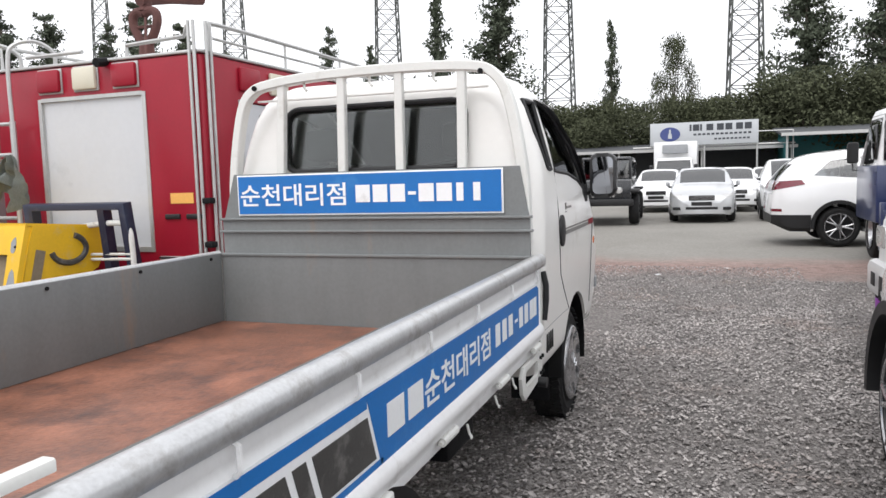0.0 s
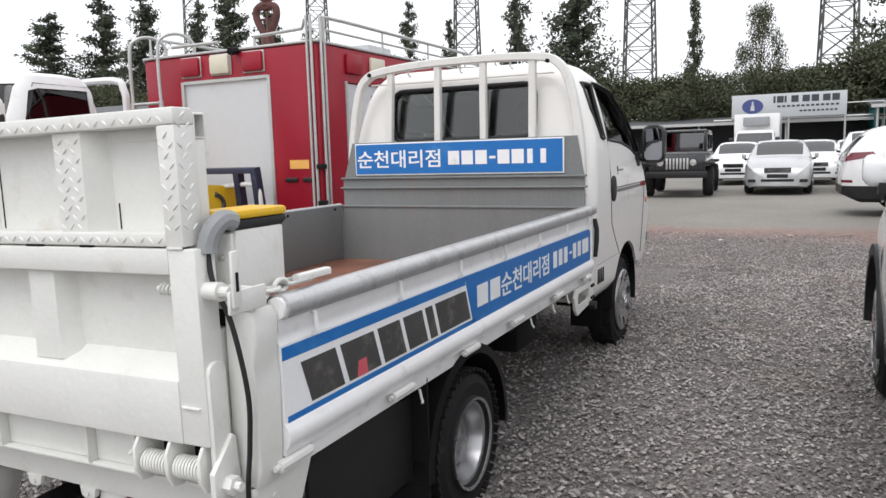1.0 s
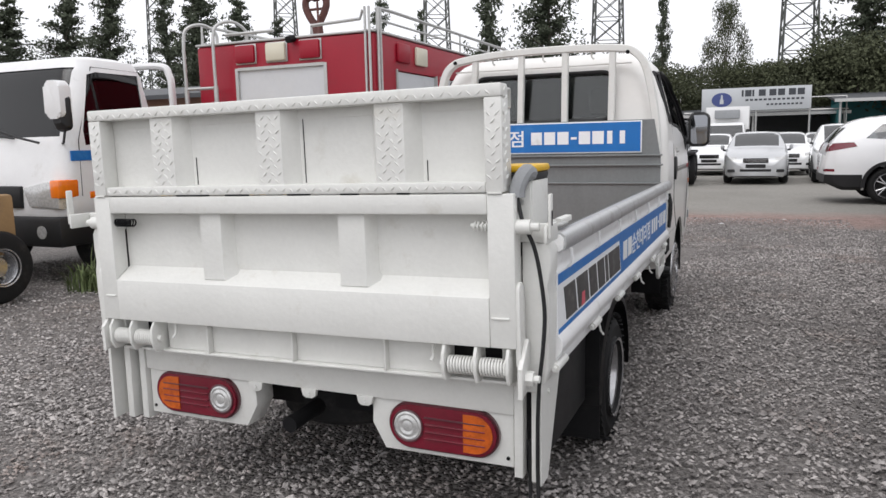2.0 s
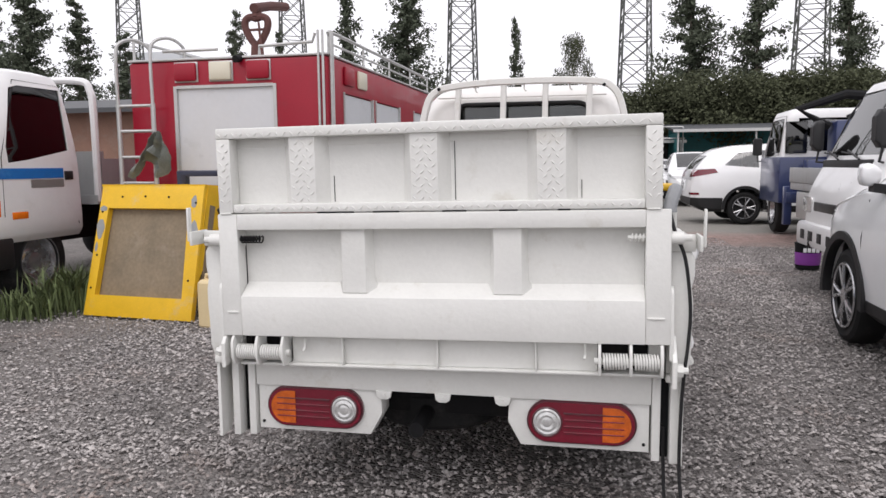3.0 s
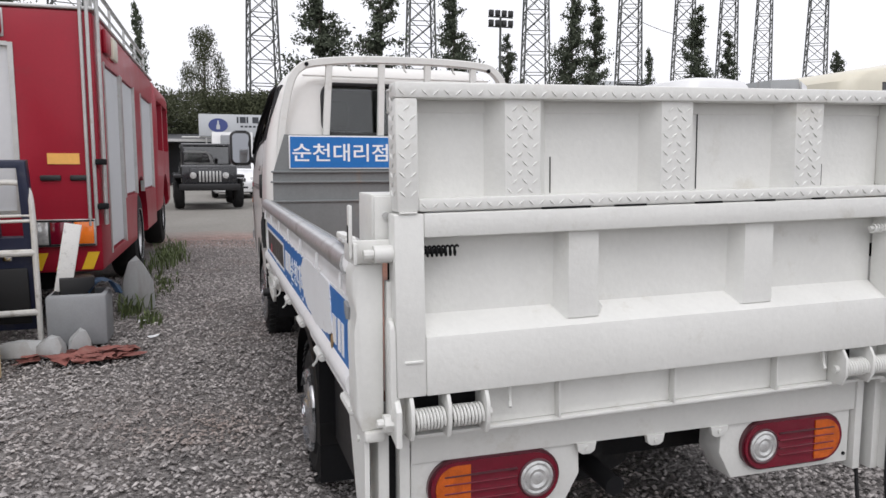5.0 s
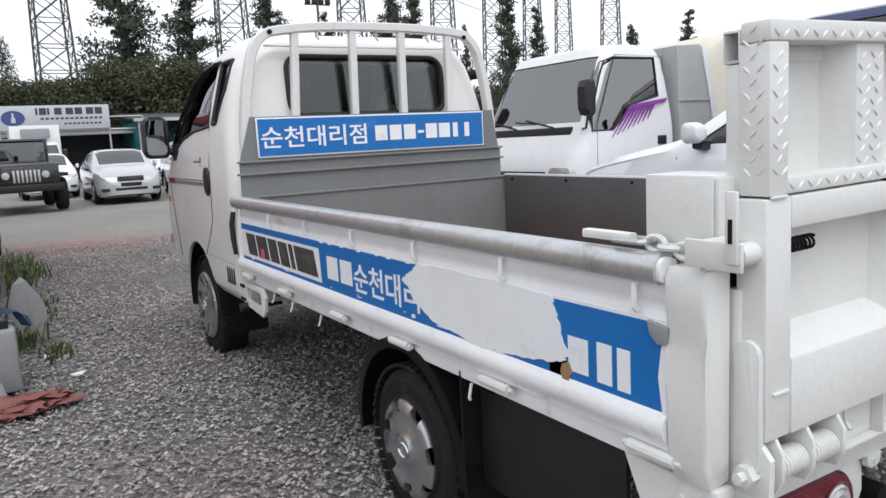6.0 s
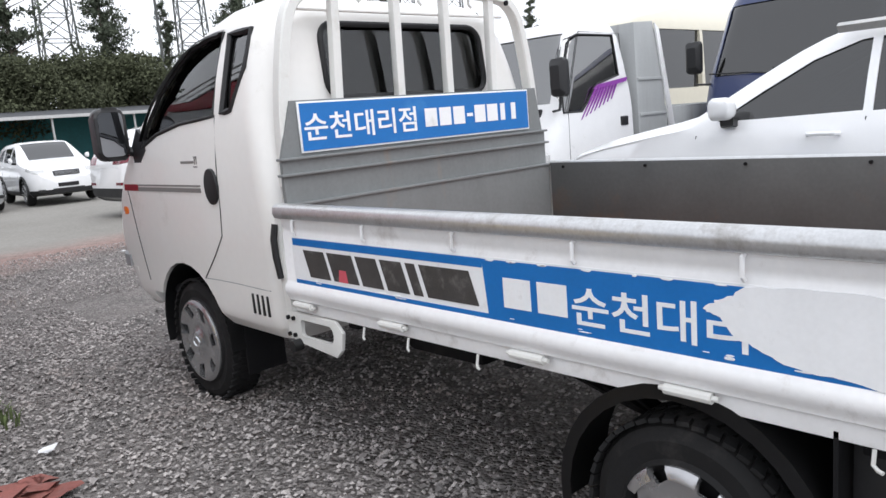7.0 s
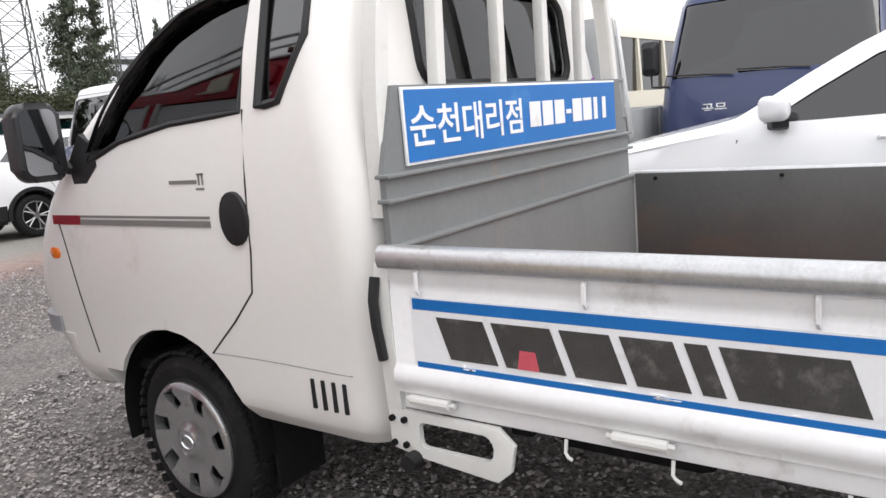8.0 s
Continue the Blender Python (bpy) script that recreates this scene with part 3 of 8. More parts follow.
        part("badge", boxes((s * (w - 0.012), s * (w - 0.002), 3.862, 3.868, 1.207, 1.243), (s * (w - 0.012), s * (w - 0.002), 3.88, 3.886, 1.207, 1.243), (s * (w - 0.012), s * (w - 0.002), 3.86, 3.89, 1.238, 1.244), (s * (w - 0.012), s * (w - 0.002), 3.895, 4.035, 1.212, 1.224), (s * (w - 0.012), s * (w - 0.002), 3.86, 3.90, 1.192, 1.199)), STRIPE, cab, "small grey model badge bars")
        bm = bmesh.new()
        prism(bm, rounded(4.79, 4.865, 0.942, 0.985, 0.02), "x", s * (cabx(4.865, 0.96) - 0.03), s * (cabx(4.80, 0.96) + 0.002), 0.004)
        part("side_indicator", bm, ORANGE, cab, "orange indicator")
        part("air_slot", boxes(*[(s * 0.83, s * 0.853, 3.36 + 0.042 * i, 3.372 + 0.042 * i, 0.545, 0.635) for i in range(4)]), BLACK, cab)
        # mirror on its arm
        bm = bmesh.new()
        prism(bm, rounded(0.868, 1.03, 1.245, 1.52, (0.03, 0.05, 0.05, 0.04)), "y", 4.60, 4.68, 0.02)
        if s < 0:
            bmesh.ops.transform(bm, matrix=Matrix.Diagonal((-1, 1, 1, 1)), verts=bm.verts)
        mir = part("mirror", bm, SATIN, cab, "black door mirror")
        bm = bmesh.new()
        prism(bm, [(s * x, z) for x, z in rounded(0.886, 1.012, 1.268, 1.497, 0.03)], "y", 4.594, 4.602)
        part("mirror_glass", bm, MIRROR, mir, "mirror glass")
        bm = bmesh.new()
        tube(bm, [(s * 0.80, 4.60, 1.27), (s * 0.86, 4.64, 1.29), (s * 0.93, 4.66, 1.30)], 0.025, 8)
        prism(bm, [(4.45, 1.285), (4.60, 1.165), (4.63, 1.30), (4.53, 1.40), (4.46, 1.36)], "x", s * 0.80, s * 0.85)
        part("mirror_arm", bm, BLACK, mir)
    part("bumper", cut(levels_loft([(0.405, 0.79, 4.94, 4.4, 0.26, 0.05), (0.45, 0.835, 4.985, 4.4, 0.26, 0.05), (0.64, 0.852, 5.11, 4.4, 0.27, 0.05)], 0.0), [levels_loft([(0.30, 0.77, 4.86, 4.3, 0.26, 0.05), (0.8, 0.81, 5.05, 4.3, 0.28, 0.05)]), boxes((-1.2, 1.2, 4.0, 4.80, 0.2, 1.0))]), WHITE, cab)
    part("bumper_corner_trim", cut(levels_loft([(0.640, 0.858, 5.165, 4.4, 0.26, 0.05), (0.705, 0.857, 5.175, 4.4, 0.26, 0.05)]), [levels_loft([(0.60, 0.82, 5.09, 4.3, 0.28, 0.05), (0.8, 0.82, 5.09, 4.3, 0.28, 0.05)]), boxes((-1.2, 1.2, 4.0, 4.88, 0.2, 1.0))]), GREYBOX, cab, "grey bumper trim")
    # inside
    for s in (-1, 1):
        seat = part("seat", boxes((s * 0.12, s * 0.68, 3.62, 4.12, 0.85, 1.0), (s * 0.12, s * 0.68, 3.50, 3.64, 0.95, 1.48), r=0.05), SEAT, cab)
        part("headrest", boxes((s * 0.28, s * 0.52, 3.50, 3.60, 1.50, 1.68), r=0.04), SEAT, seat)
    part("dashboard", boxes((-0.72, 0.72, 4.40, 4.72, 0.95, 1.24), (-0.78, 0.78, 3.3, 4.7, 0.5, 0.56), r=0.04), BLACK, cab)
    bm = bmesh.new()
    tube(bm, circle((-0.38, 4.28, 1.18), (1, 0, 0), (0, 0.45, 0.89), 0.19, 24), 0.014, 8, closed=True)
    part("steering_wheel", bm, BLACK, cab)
    part("pressed_line", boxes((-0.62, 0.62, 3.235, 3.255, 1.805, 1.815), r=0.004), WHITE, cab)
    return cab


make_cab()


def wheel(parent, x, y, z, r, wid, s, style, rim_r=0.215, tread=False):
    """A wheel whose outer face looks along s on the x axis."""
    w = part("wheel", spin(bmesh.new(), [(0.03, rim_r - 0.02), (0.0, rim_r), (0.012, rim_r + 0.012), (0.004, r - 0.05), (0.02, r - 0.018), (0.05, r), (wid / 2, r + 0.004), (wid - 0.05, r), (wid - 0.02, r - 0.018), (wid, r - 0.05), (wid, rim_r - 0.02), (0.03, rim_r - 0.02)], (x, y, z), (-s, 0, 0), 48, False), RUBBER, parent, "black tyre on its wheel")
    bm = bmesh.new()
    for i in range(44 if tread else 0):
        a = 2 * math.pi * i / 44
        for k, off in ((0, 0.028), (1, wid * 0.36), (2, wid * 0.66), (3, wid - 0.045)):
            b = a + (0.07 if k % 2 else 0)
            c = Vector((x - s * off, y + (r + 0.001) * math.cos(b), z + (r + 0.001) * math.sin(b)))
            box(bm, -wid * 0.11, wid * 0.11, -0.015, 0.015, -0.006, 0.006, m=Matrix.Translation(c) @ Matrix.Rotation(b - math.pi / 2, 4, "X") @ Matrix.Rotation(0.25 * (-1) ** k, 4, "Z"))
    if tread:
        part("tread_block", bm, RUBBER, w, kind="stuff")
    else:
        bm.free()
    if style == "cap":
        disc = spin(bmesh.new(), [(-0.022, 0.002), (-0.022, 0.045), (-0.010, 0.060), (-0.002, 0.10), (-0.010, 0.15), (-0.020, rim_r - 0.03), (-0.014, rim_r - 0.008), (-0.006, rim_r), (0.02, rim_r + 0.004), (0.025, rim_r - 0.01), (0.004, 0.15), (0.010, 0.002)], (x, y, z), (-s, 0, 0), 56)
        holes = []
        for i in range(7):
            a = 2 * math.pi * (i + 0.3) / 7
            c, t = Vector((0, math.cos(a), math.sin(a))), Vector((0, -math.sin(a), math.cos(a)))
            poly = [Vector((x, y, z)) + c * p + t * q for p, q in ((0.122, -0.014), (0.192, -0.040), (0.200, 0.024), (0.134, 0.032))]
            h = bmesh.new()
            loft(h, [[p + Vector((0.08, 0, 0)) for p in poly], [p - Vector((0.08, 0, 0)) for p in poly]])
            holes.append(h)
        rim = part("hubcap", cut(disc, holes), SILVER, w, "silver plastic hubcap with seven slots")
        bm = bmesh.new()
        tube(bm, [(x + s * 0.024, y + 0.034 * math.cos(a), z + 0.024 * math.sin(a)) for a in [2 * math.pi * i / 20 for i in range(20)]], 0.004, 6, closed=True)
        part("emblem", bm, CHROME, rim)
        part("brake_drum", spin(bmesh.new(), [(0.035, 0.01), (0.035, rim_r - 0.02), (0.12, rim_r - 0.02), (0.12, 0.01)], (x, y, z), (-s, 0, 0), 24), CHASSIS, w)
    elif style == "dish":
        part("rim", spin(bmesh.new(), [(-0.004, rim_r - 0.004), (-0.008, rim_r + 0.008), (0.01, rim_r), (0.02, rim_r - 0.02), (0.10, rim_r - 0.045), (0.115, 0.13), (0.10, 0.10), (0.06, 0.085), (0.055, 0.02), (0.055, 0.001)], (x, y, z), (-s, 0, 0), 40, False), SILVER, w, "deep silver steel rim")
        bm = bmesh.new()
        for i in range(6):
            a = 2 * math.pi * i / 6
            cyl(bm, (x - s * 0.10, y + 0.11 * math.cos(a), z + 0.11 * math.sin(a)), (x - s * 0.08, y + 0.11 * math.cos(a), z + 0.11 * math.sin(a)), 0.012, 6)
        part("wheel_nut", bm, STEEL, w, kind="stuff")
    else:
        rim = part("rim", spin(bmesh.new(), [(0.0, rim_r), (0.01, rim_r - 0.012), (0.08, rim_r - 0.03), (0.085, 0.02), (0.085, 0.001)], (x, y, z), (-s, 0, 0), 40, False), SATIN, w, "dark wheel barrel")
        bm = bmesh.new()
        for i in range(5):
            for d in (-0.2, 0.2):
                a = 2 * math.pi * i / 5 + d
                b = 2 * math.pi * i / 5 + d * 0.35
                tube(bm, [(x - s * 0.012, y + 0.05 * math.cos(b), z + 0.05 * math.sin(b)), (x - s * 0.006, y + 0.13 * math.cos((a + b) / 2), z + 0.13 * math.sin((a + b) / 2)), (x - s * 0.008, y + (rim_r - 0.008) * math.cos(a), z + (rim_r - 0.008) * math.sin(a))], 0.014, 6)
        cyl(bm, (x - s * 0.03, y, z), (x + s * 0.002, y, z), 0.055, 16)
        tube(bm, [(x - s * 0.004, y + (rim_r - 0.004) * math.cos(a), z + (rim_r - 0.004) * math.sin(a)) for a in [2 * math.pi * i / 36 for i in range(36)]], 0.009, 6, closed=True)
        part("spoke", bm, SILVER, rim, "silver alloy spokes")
    return w


wheel(truck, -0.815, FW_Y, 0.297, 0.319, 0.19, -1, "cap", tread=True)
wheel(truck, 0.815, FW_Y, 0.297, 0.319, 0.19, 1, "cap", tread=True)
wheel(truck, -0.835, RW_Y, 0.258, 0.279, 0.19, -1, "cap", 0.168, True)
wheel(truck, 0.845, RW_Y, 0.258, 0.279, 0.19, 1, "dish", 0.168, True)
for s in (-1, 1):
    part("inner_wheel", spin(bmesh.new(), [(0, 0.15), (0, 0.24), (0.03, 0.272), (0.12, 0.272), (0.15, 0.24), (0.15, 0.15)], (s * 0.61, RW_Y, 0.265), (-s, 0, 0), 32), RUBBER, truck)

# chassis, axles and what hangs under the bed
part("chassis_frame", boxes((-0.42, -0.35, 0.35, 4.9, 0.42, 0.56), (0.35, 0.42, 0.35, 4.9, 0.42, 0.56), (-0.42, 0.42, 0.9, 0.98, 0.43, 0.55), (-0.42, 0.42, 2.3, 2.38, 0.43, 0.55), (-0.80, 0.80, 1.0, 1.06, 0.56, 0.62), (-0.80, 0.80, 2.0, 2.06, 0.56, 0.62), (-0.80, 0.80, 2.8, 2.86, 0.56, 0.62), (-0.3, 0.3, 2.9, 4.6, 0.36, 0.62), r=0.006), CHASSIS, truck)
bm = bmesh.new()
cyl(bm, (-0.7, RW_Y, 0.29), (0.7, RW_Y, 0.29), 0.05, 12)
spin(bm, [(-0.14, 0.03), (-0.10, 0.11), (0, 0.14), (0.10, 0.11), (0.14, 0.03)], (0, RW_Y, 0.29), (1, 0, 0), 20)
part("axle", bm, CHASSIS, truck)
bm = bmesh.new()
cyl(bm, (-0.7, FW_Y, 0.29), (0.7, FW_Y, 0.29), 0.04, 12)
part("axle", bm, CHASSIS, truck)
bm = bmesh.new()
cyl(bm, (0.30, 0.9, 0.36), (0.30, 2.2, 0.34), 0.04, 12)
cyl(bm, (-0.10, 0.30, 0.33), (-0.10, 1.1, 0.36), 0.03, 12)
part("exhaust_pipe", bm, CHASSIS, truck)
# unseen leaf springs and drive shaft, added to darken the underside
for s in (-1, 1):
    for k in range(4):
        bm = bmesh.new()
        half = 0.58 - 0.12 * k
        loft(bm, [[(s * 0.47 + a, RW_Y + half * u, 0.34 + 0.10 * u * u - 0.014 * k + b) for a, b in ((-0.03, 0), (0.03, 0), (0.03, 0.011), (-0.03, 0.011))] for u in (-1, -0.6, -0.2, 0.2, 0.6, 1)])
        part("leaf_spring", bm, CHASSIS, truck)
bm = bmesh.new()
cyl(bm, (0, RW_Y, 0.32), (0, 3.1, 0.42), 0.035, 12)
part("drive_shaft", bm, CHASSIS, truck)
# unseen block, added to keep the space under the tail dark
part("rear_cross_member", boxes((-0.43, 0.43, 0.50, 0.57, 0.33, 0.56), r=0.01), CHASSIS, truck)
part("fuel_tank", boxes((-0.50, -0.25, 2.45, 2.90, 0.38, 0.58), r=0.04), CHASSIS, truck)
part("battery_box", boxes((0.48, 0.70, 2.35, 2.66, 0.36, 0.56), r=0.02), CHASSIS, truck)
part("spare_wheel", spin(bmesh.new(), [(0, 0.12), (0, 0.25), (0.03, 0.29), (0.14, 0.29), (0.17, 0.25), (0.17, 0.12)], (-0.10, 0.78, 0.25), (0, 0, 1), 32), RUBBER, truck)
for s in (-1, 1):
    # arched mudguard round each rear wheel, with its flap
    bm = bmesh.new()
    outer = [(RW_Y + 0.37 * math.cos(radians(a)), 0.27 + 0.37 * math.sin(radians(a))) for a in range(-8, 189, 12)]
    ra = [bm.verts.new((s * 0.845, y, z)) for y, z in outer]
    rb = [bm.verts.new((s * 0.62, y, z)) for y, z in outer]
    lip = [bm.verts.new((s * 0.85, RW_Y + (y - RW_Y) * 0.90, 0.27 + (z - 0.27) * 0.90)) for y, z in outer]
    bridge(bm, ra, rb, False)
    bridge(bm, ra, lip, False)
    bmesh.ops.solidify(bm, geom=bm.faces[:], thickness=0.006)
    part("mudguard", bm, SATIN, truck, "black plastic mudguard")
    # flap widened inwards past its seen part to block light under the bed
    part("mud_flap", boxes((s * 0.40, s * 0.845, 1.09, 1.10, 0.10, 0.62)), CHASSIS, truck, "black rubber mud flap")
    part("side_guard_panel", boxes((s * 0.775, s * 0.79, 0.50, 1.08, 0.27, 0.64), r=0.004), BLACK, truck, "black side panel under the bed")
    part("front_splash_flap", boxes((s * 0.55, s * 0.76, 3.80, 3.815, 0.17, 0.5)), CHASSIS, truck)

# the bed
part("bed_floor", boxes((-0.835, 0.835, 0.31, 3.14, 0.648, 0.676)), BEDWOOD, truck, "worn rust-brown bed floor")
part("bed_frame", boxes((-0.845, 0.845, 0.325, 3.16, 0.60, 0.646), r=0.006), ALU, truck)
for s in (-1, 1):
    prof = [(0.836, 0.672), (0.836, 1.018), (0.842, 1.032), (0.856, 1.038), (0.874, 1.036), (0.884, 1.026), (0.886, 1.008), (0.882, 0.994), (0.872, 0.988), (0.866, 0.985), (0.866, 0.955), (0.862, 0.95), (0.862, 0.93), (0.866, 0.925),
            (0.866, 0.738), (0.870, 0.730), (0.880, 0.718), (0.884, 0.70), (0.880, 0.682), (0.868, 0.668), (0.866, 0.655), (0.850, 0.655), (0.850, 0.672)]
    bm = bmesh.new()
    rear = 0.310 if s < 0 else 0.319
    prism(bm, [(s * x, z) for x, z in prof], "y", rear, 3.15)
    gate = part("side_gate", bm, ALU, truck, "white aluminium drop side", angle=40)
    bm = bmesh.new()
    prism(bm, [(s * x, z) for x, z in [(0.838, 0.99), (0.838, 1.026), (0.843, 1.038), (0.854, 1.044), (0.874, 1.043), (0.889, 1.032), (0.893, 1.008), (0.887, 0.990), (0.875, 0.985), (0.868, 0.985), (0.878, 0.992), (0.884, 1.008), (0.88, 1.024), (0.87, 1.0335), (0.85, 1.034)]], "y", rear + 0.01, 3.165)
    part("top_rail", bm, RAIL, gate, "dull galvanised top rail", angle=60)
    part("inner_lining", boxes((s * 0.824, s * 0.8375, rear + 0.005, 3.14, 0.678, 1.034), r=0.002), GREYBED if s < 0 else GREYSHADEDIRT, gate, "grey painted inner face")
    for i in range(6):
        bm = bmesh.new()
        cyl(bm, (s * 0.825, 0.55 + 0.5 * i, 1.012), (s * 0.817, 0.55 + 0.5 * i, 1.012), 0.008, 8)
        part("bolt", bm, CHASSIS, gate)
    for i in range(7):
        y = 3.05 - (0.445 if s < 0 else 0.434) * i
        bm = bmesh.new()
        tube(bm, [(s * 0.868, y, 0.985), (s * 0.880, y, 0.978), (s * 0.882, y, 0.935), (s * 0.872, y, 0.925)], 0.006, 6)
        part("rope_hook", bm, ALU, gate)
    for y in (0.35, 0.885, 1.41, 1.90, 2.50, 3.05):
        bm = bmesh.new()
        cyl(bm, (s * 0.868, y - 0.06, 0.640), (s * 0.868, y + 0.06, 0.640), 0.014, 10)
        cyl(bm, (s * 0.868, y - 0.075, 0.640), (s * 0.868, y + 0.075, 0.640), 0.007, 8)
        part("side_hinge", bm, LIFT, gate)
    for y in (1.02, 2.11, 2.435, 2.68):
        bm = bmesh.new()
        tube(bm, [(s * 0.855, y, 0.605), (s * 0.862, y, 0.575), (s * 0.872, y - 0.012, 0.570), (s * 0.876, y - 0.022, 0.569)], 0.0045, 6)
        part("under_hook", bm, LIFT, truck)
    # front corner post with a latch
    bm = bmesh.new()
    prism(bm, [(s * x, z) for x, z in ((0.84, 0.60), (0.862, 0.60), (0.872, 0.80), (0.864, 0.98), (0.855, 1.0), (0.84, 1.0))], "y", 3.152, 3.20)
    part("front_post", bm, LIFT, truck)
    bm = bmesh.new()
    tube(bm, [(s * 0.872, 3.19, 0.96), (s * 0.885, 3.192, 0.90), (s * 0.885, 3.19, 0.83), (s * 0.876, 3.185, 0.74)], 0.014, 8)
    part("latch_lever", bm, BLACK, truck)
    # folded step below the front corner
    frame_out = [(3.20, 0.60), (2.86, 0.60), (2.815, 0.56), (2.83, 0.49), (2.87, 0.455), (3.10, 0.475), (3.20, 0.49)]
    hole = rounded(2.875, 3.10, 0.505, 0.575, (0.03, 0.015, 0.015, 0.03), 4)
    bm = cut(prism(bmesh.new(), frame_out, "x", s * 0.845, s * 0.862, 0.003), [yz(hole, s * 0.7, s * 1.0)])
    st = part("side_step", bm, LIFT, truck, "white steel step bracket")
    for y, z in ((3.185, 0.575), (3.145, 0.575), (3.185, 0.505), (3.145, 0.505)):
        bm = bmesh.new()
        cyl(bm, (s * 0.855, y, z), (s * 0.872, y, z), 0.009, 8)
        part("bolt", bm, CHASSIS, st)
    bm = bmesh.new()
    cyl(bm, (s * 0.86, 3.12, 0.47), (s * 0.90, 3.12, 0.468), 0.024, 12)
    part("rubber_buffer", bm, BLACK, st)

# headboard with its two pressed ribs and the blue sign
hb = part("headboard", boxes((-0.826, 0.826, 3.150, 3.175, 0.672, 1.026)), GREYBED, truck, "grey painted steel headboard")
part("middle_panel", boxes((-0.82, 0.82, 3.165, 3.185, 1.026, 1.212)), GREYBED, hb)
each("pressed_rib", ((-0.835, 0.835, 3.14, 3.188, 1.022, 1.034), (-0.835, 0.835, 3.146, 3.188, 1.142, 1.153), (-0.83, 0.83, 3.147, 3.193, 1.205, 1.216)), GREYBED, hb, 0.003)
bm = bmesh.new()
prism(bm, [(-0.815, 1.214), (0.815, 1.214), (0.775, 1.44), (-0.745, 1.44)], "y", 3.176, 3.192)
part("upper_panel", bm, GREYBED, hb)
sg = part("sign_board", boxes((-0.721, 0.701, 3.166, 3.1745, 1.228, 1.434), r=0.002), VINYL, truck, "blue sign with white words and number bars")
part("sign_face", boxes((-0.713, 0.693, 3.1635, 3.1655, 1.236, 1.427)), BLUE, sg, "blue sign face")
lettering("순천대리점", 0.118, VINYL, sg, Matrix.Translation((-0.397, 3.1625, 1.330)) @ REAR, "white words", 0.001, 0.605, 0.112)
each("number_bar", [(a, b, 3.1615, 3.163, 1.288, 1.372) for a, b in ((-0.040, 0.036), (0.052, 0.128), (0.144, 0.220), (0.290, 0.366), (0.380, 0.456), (0.478, 0.512), (0.560, 0.594))] + [(0.236, 0.276, 3.1615, 3.163, 1.320, 1.336)], VINYL, sg, 0, "white bar in place of a number")

# hoop and uprights behind the rear window
GY = 3.218
hoop = curve([(-0.775, GY, 1.10), (-0.765, GY, 1.38), (-0.735, GY, 1.60), (-0.69, GY, 1.78), (-0.63, GY, 1.855), (-0.54, GY, 1.885), (-0.3, GY, 1.91), (0, GY, 1.918), (0.3, GY, 1.916), (0.56, GY, 1.90), (0.65, GY, 1.865), (0.71, GY, 1.78), (0.755, GY, 1.60), (0.785, GY, 1.38), (0.795, GY, 1.10)], 5)
bm = bmesh.new()
rings = []
for i, p in enumerate(hoop):
    d = (hoop[min(i + 1, len(hoop) - 1)] - hoop[max(i - 1, 0)]).normalized()
    u = Vector((d.z, 0, -d.x))
    rings.append([p + u * a + Vector((0, b, 0)) for a, b in ((-0.018, -0.030), (0.018, -0.030), (0.024, -0.022), (0.024, 0.022), (0.018, 0.030), (-0.018, 0.030), (-0.024, 0.022), (-0.024, -0.022))])
loft(bm, rings)
guard = part("window_guard", bm, LIFT, truck, "white steel guard hoop behind the cab")
for x0, x1 in ((-0.49, -0.455), (-0.135, -0.120), (0.178, 0.185), (0.49, 0.50)):
    bm = bmesh.new()
    loft(bm, [[(x0 + dx, GY + dy, 1.30) for dx, dy in rounded(-0.021, 0.021, -0.018, 0.022, 0.006, 2)], [(x1 + dx, GY - 0.004 + dy, 1.90) for dx, dy in rounded(-0.021, 0.021, -0.018, 0.022, 0.006, 2)]])
    part("guard_post", bm, LIFT, guard)
for s in (-1, 1):
    bm = bmesh.new()
    cyl(bm, (s * 0.60, GY - 0.040, 1.872), (s * 0.60, GY - 0.028, 1.872), 0.013, 8)
    part("bolt", bm, CHASSIS, guard)
for x in (-0.33, 0.03, 0.36):
    bm = bmesh.new()
    tube(bm, [(x, GY, 1.895), (x, GY, 1.86), (x + 0.015, GY - 0.004, 1.845)], 0.007, 6)
    part("guard_hook", bm, LIFT, guard)

# ---- banners on the drop sides ----
def strip(parent, name, y0, y1, z0, z1, s, off, material, label=""):
    return part(name, boxes((s * 0.866, s * (0.866 + off), y0, y1, z0, z1)), material, parent, label)


def logo_blocks(parent, s, y_from, y_to, z0, z1, off):
    """Dark slanted blocks in place of a brand name, with a small red one."""
    d = 1 if y_to > y_from else -1
    span = abs(y_to - y_from)
    bm = bmesh.new()
    for a, b in ((0.0, 0.15), (0.175, 0.345), (0.37, 0.50), (0.525, 0.65), (0.675, 0.725), (0.75, 1.0)):
        k = 0.02 * span
        poly = [(y_from + d * (a * span + k), z0), (y_from + d * (b * span + k), z0), (y_from + d * (b * span - k), z1), (y_from + d * (a * span - k), z1)]
        prism(bm, poly, "x", s * 0.866, s * (0.866 + off))
    part("logo_block", bm, INK, parent, "worn dark blocks in place of a logo")
    c = y_from + d * 0.26 * span
    bm = bmesh.new()
    prism(bm, [(c - 0.028, z0), (c + 0.028, z0), (c + 0.02, z0 + 0.045), (c - 0.02, z0 + 0.045)], "x", s * 0.866, s * (0.866 + off + 0.001))
    part("logo_block", bm, INKRED, parent, "faded red block")


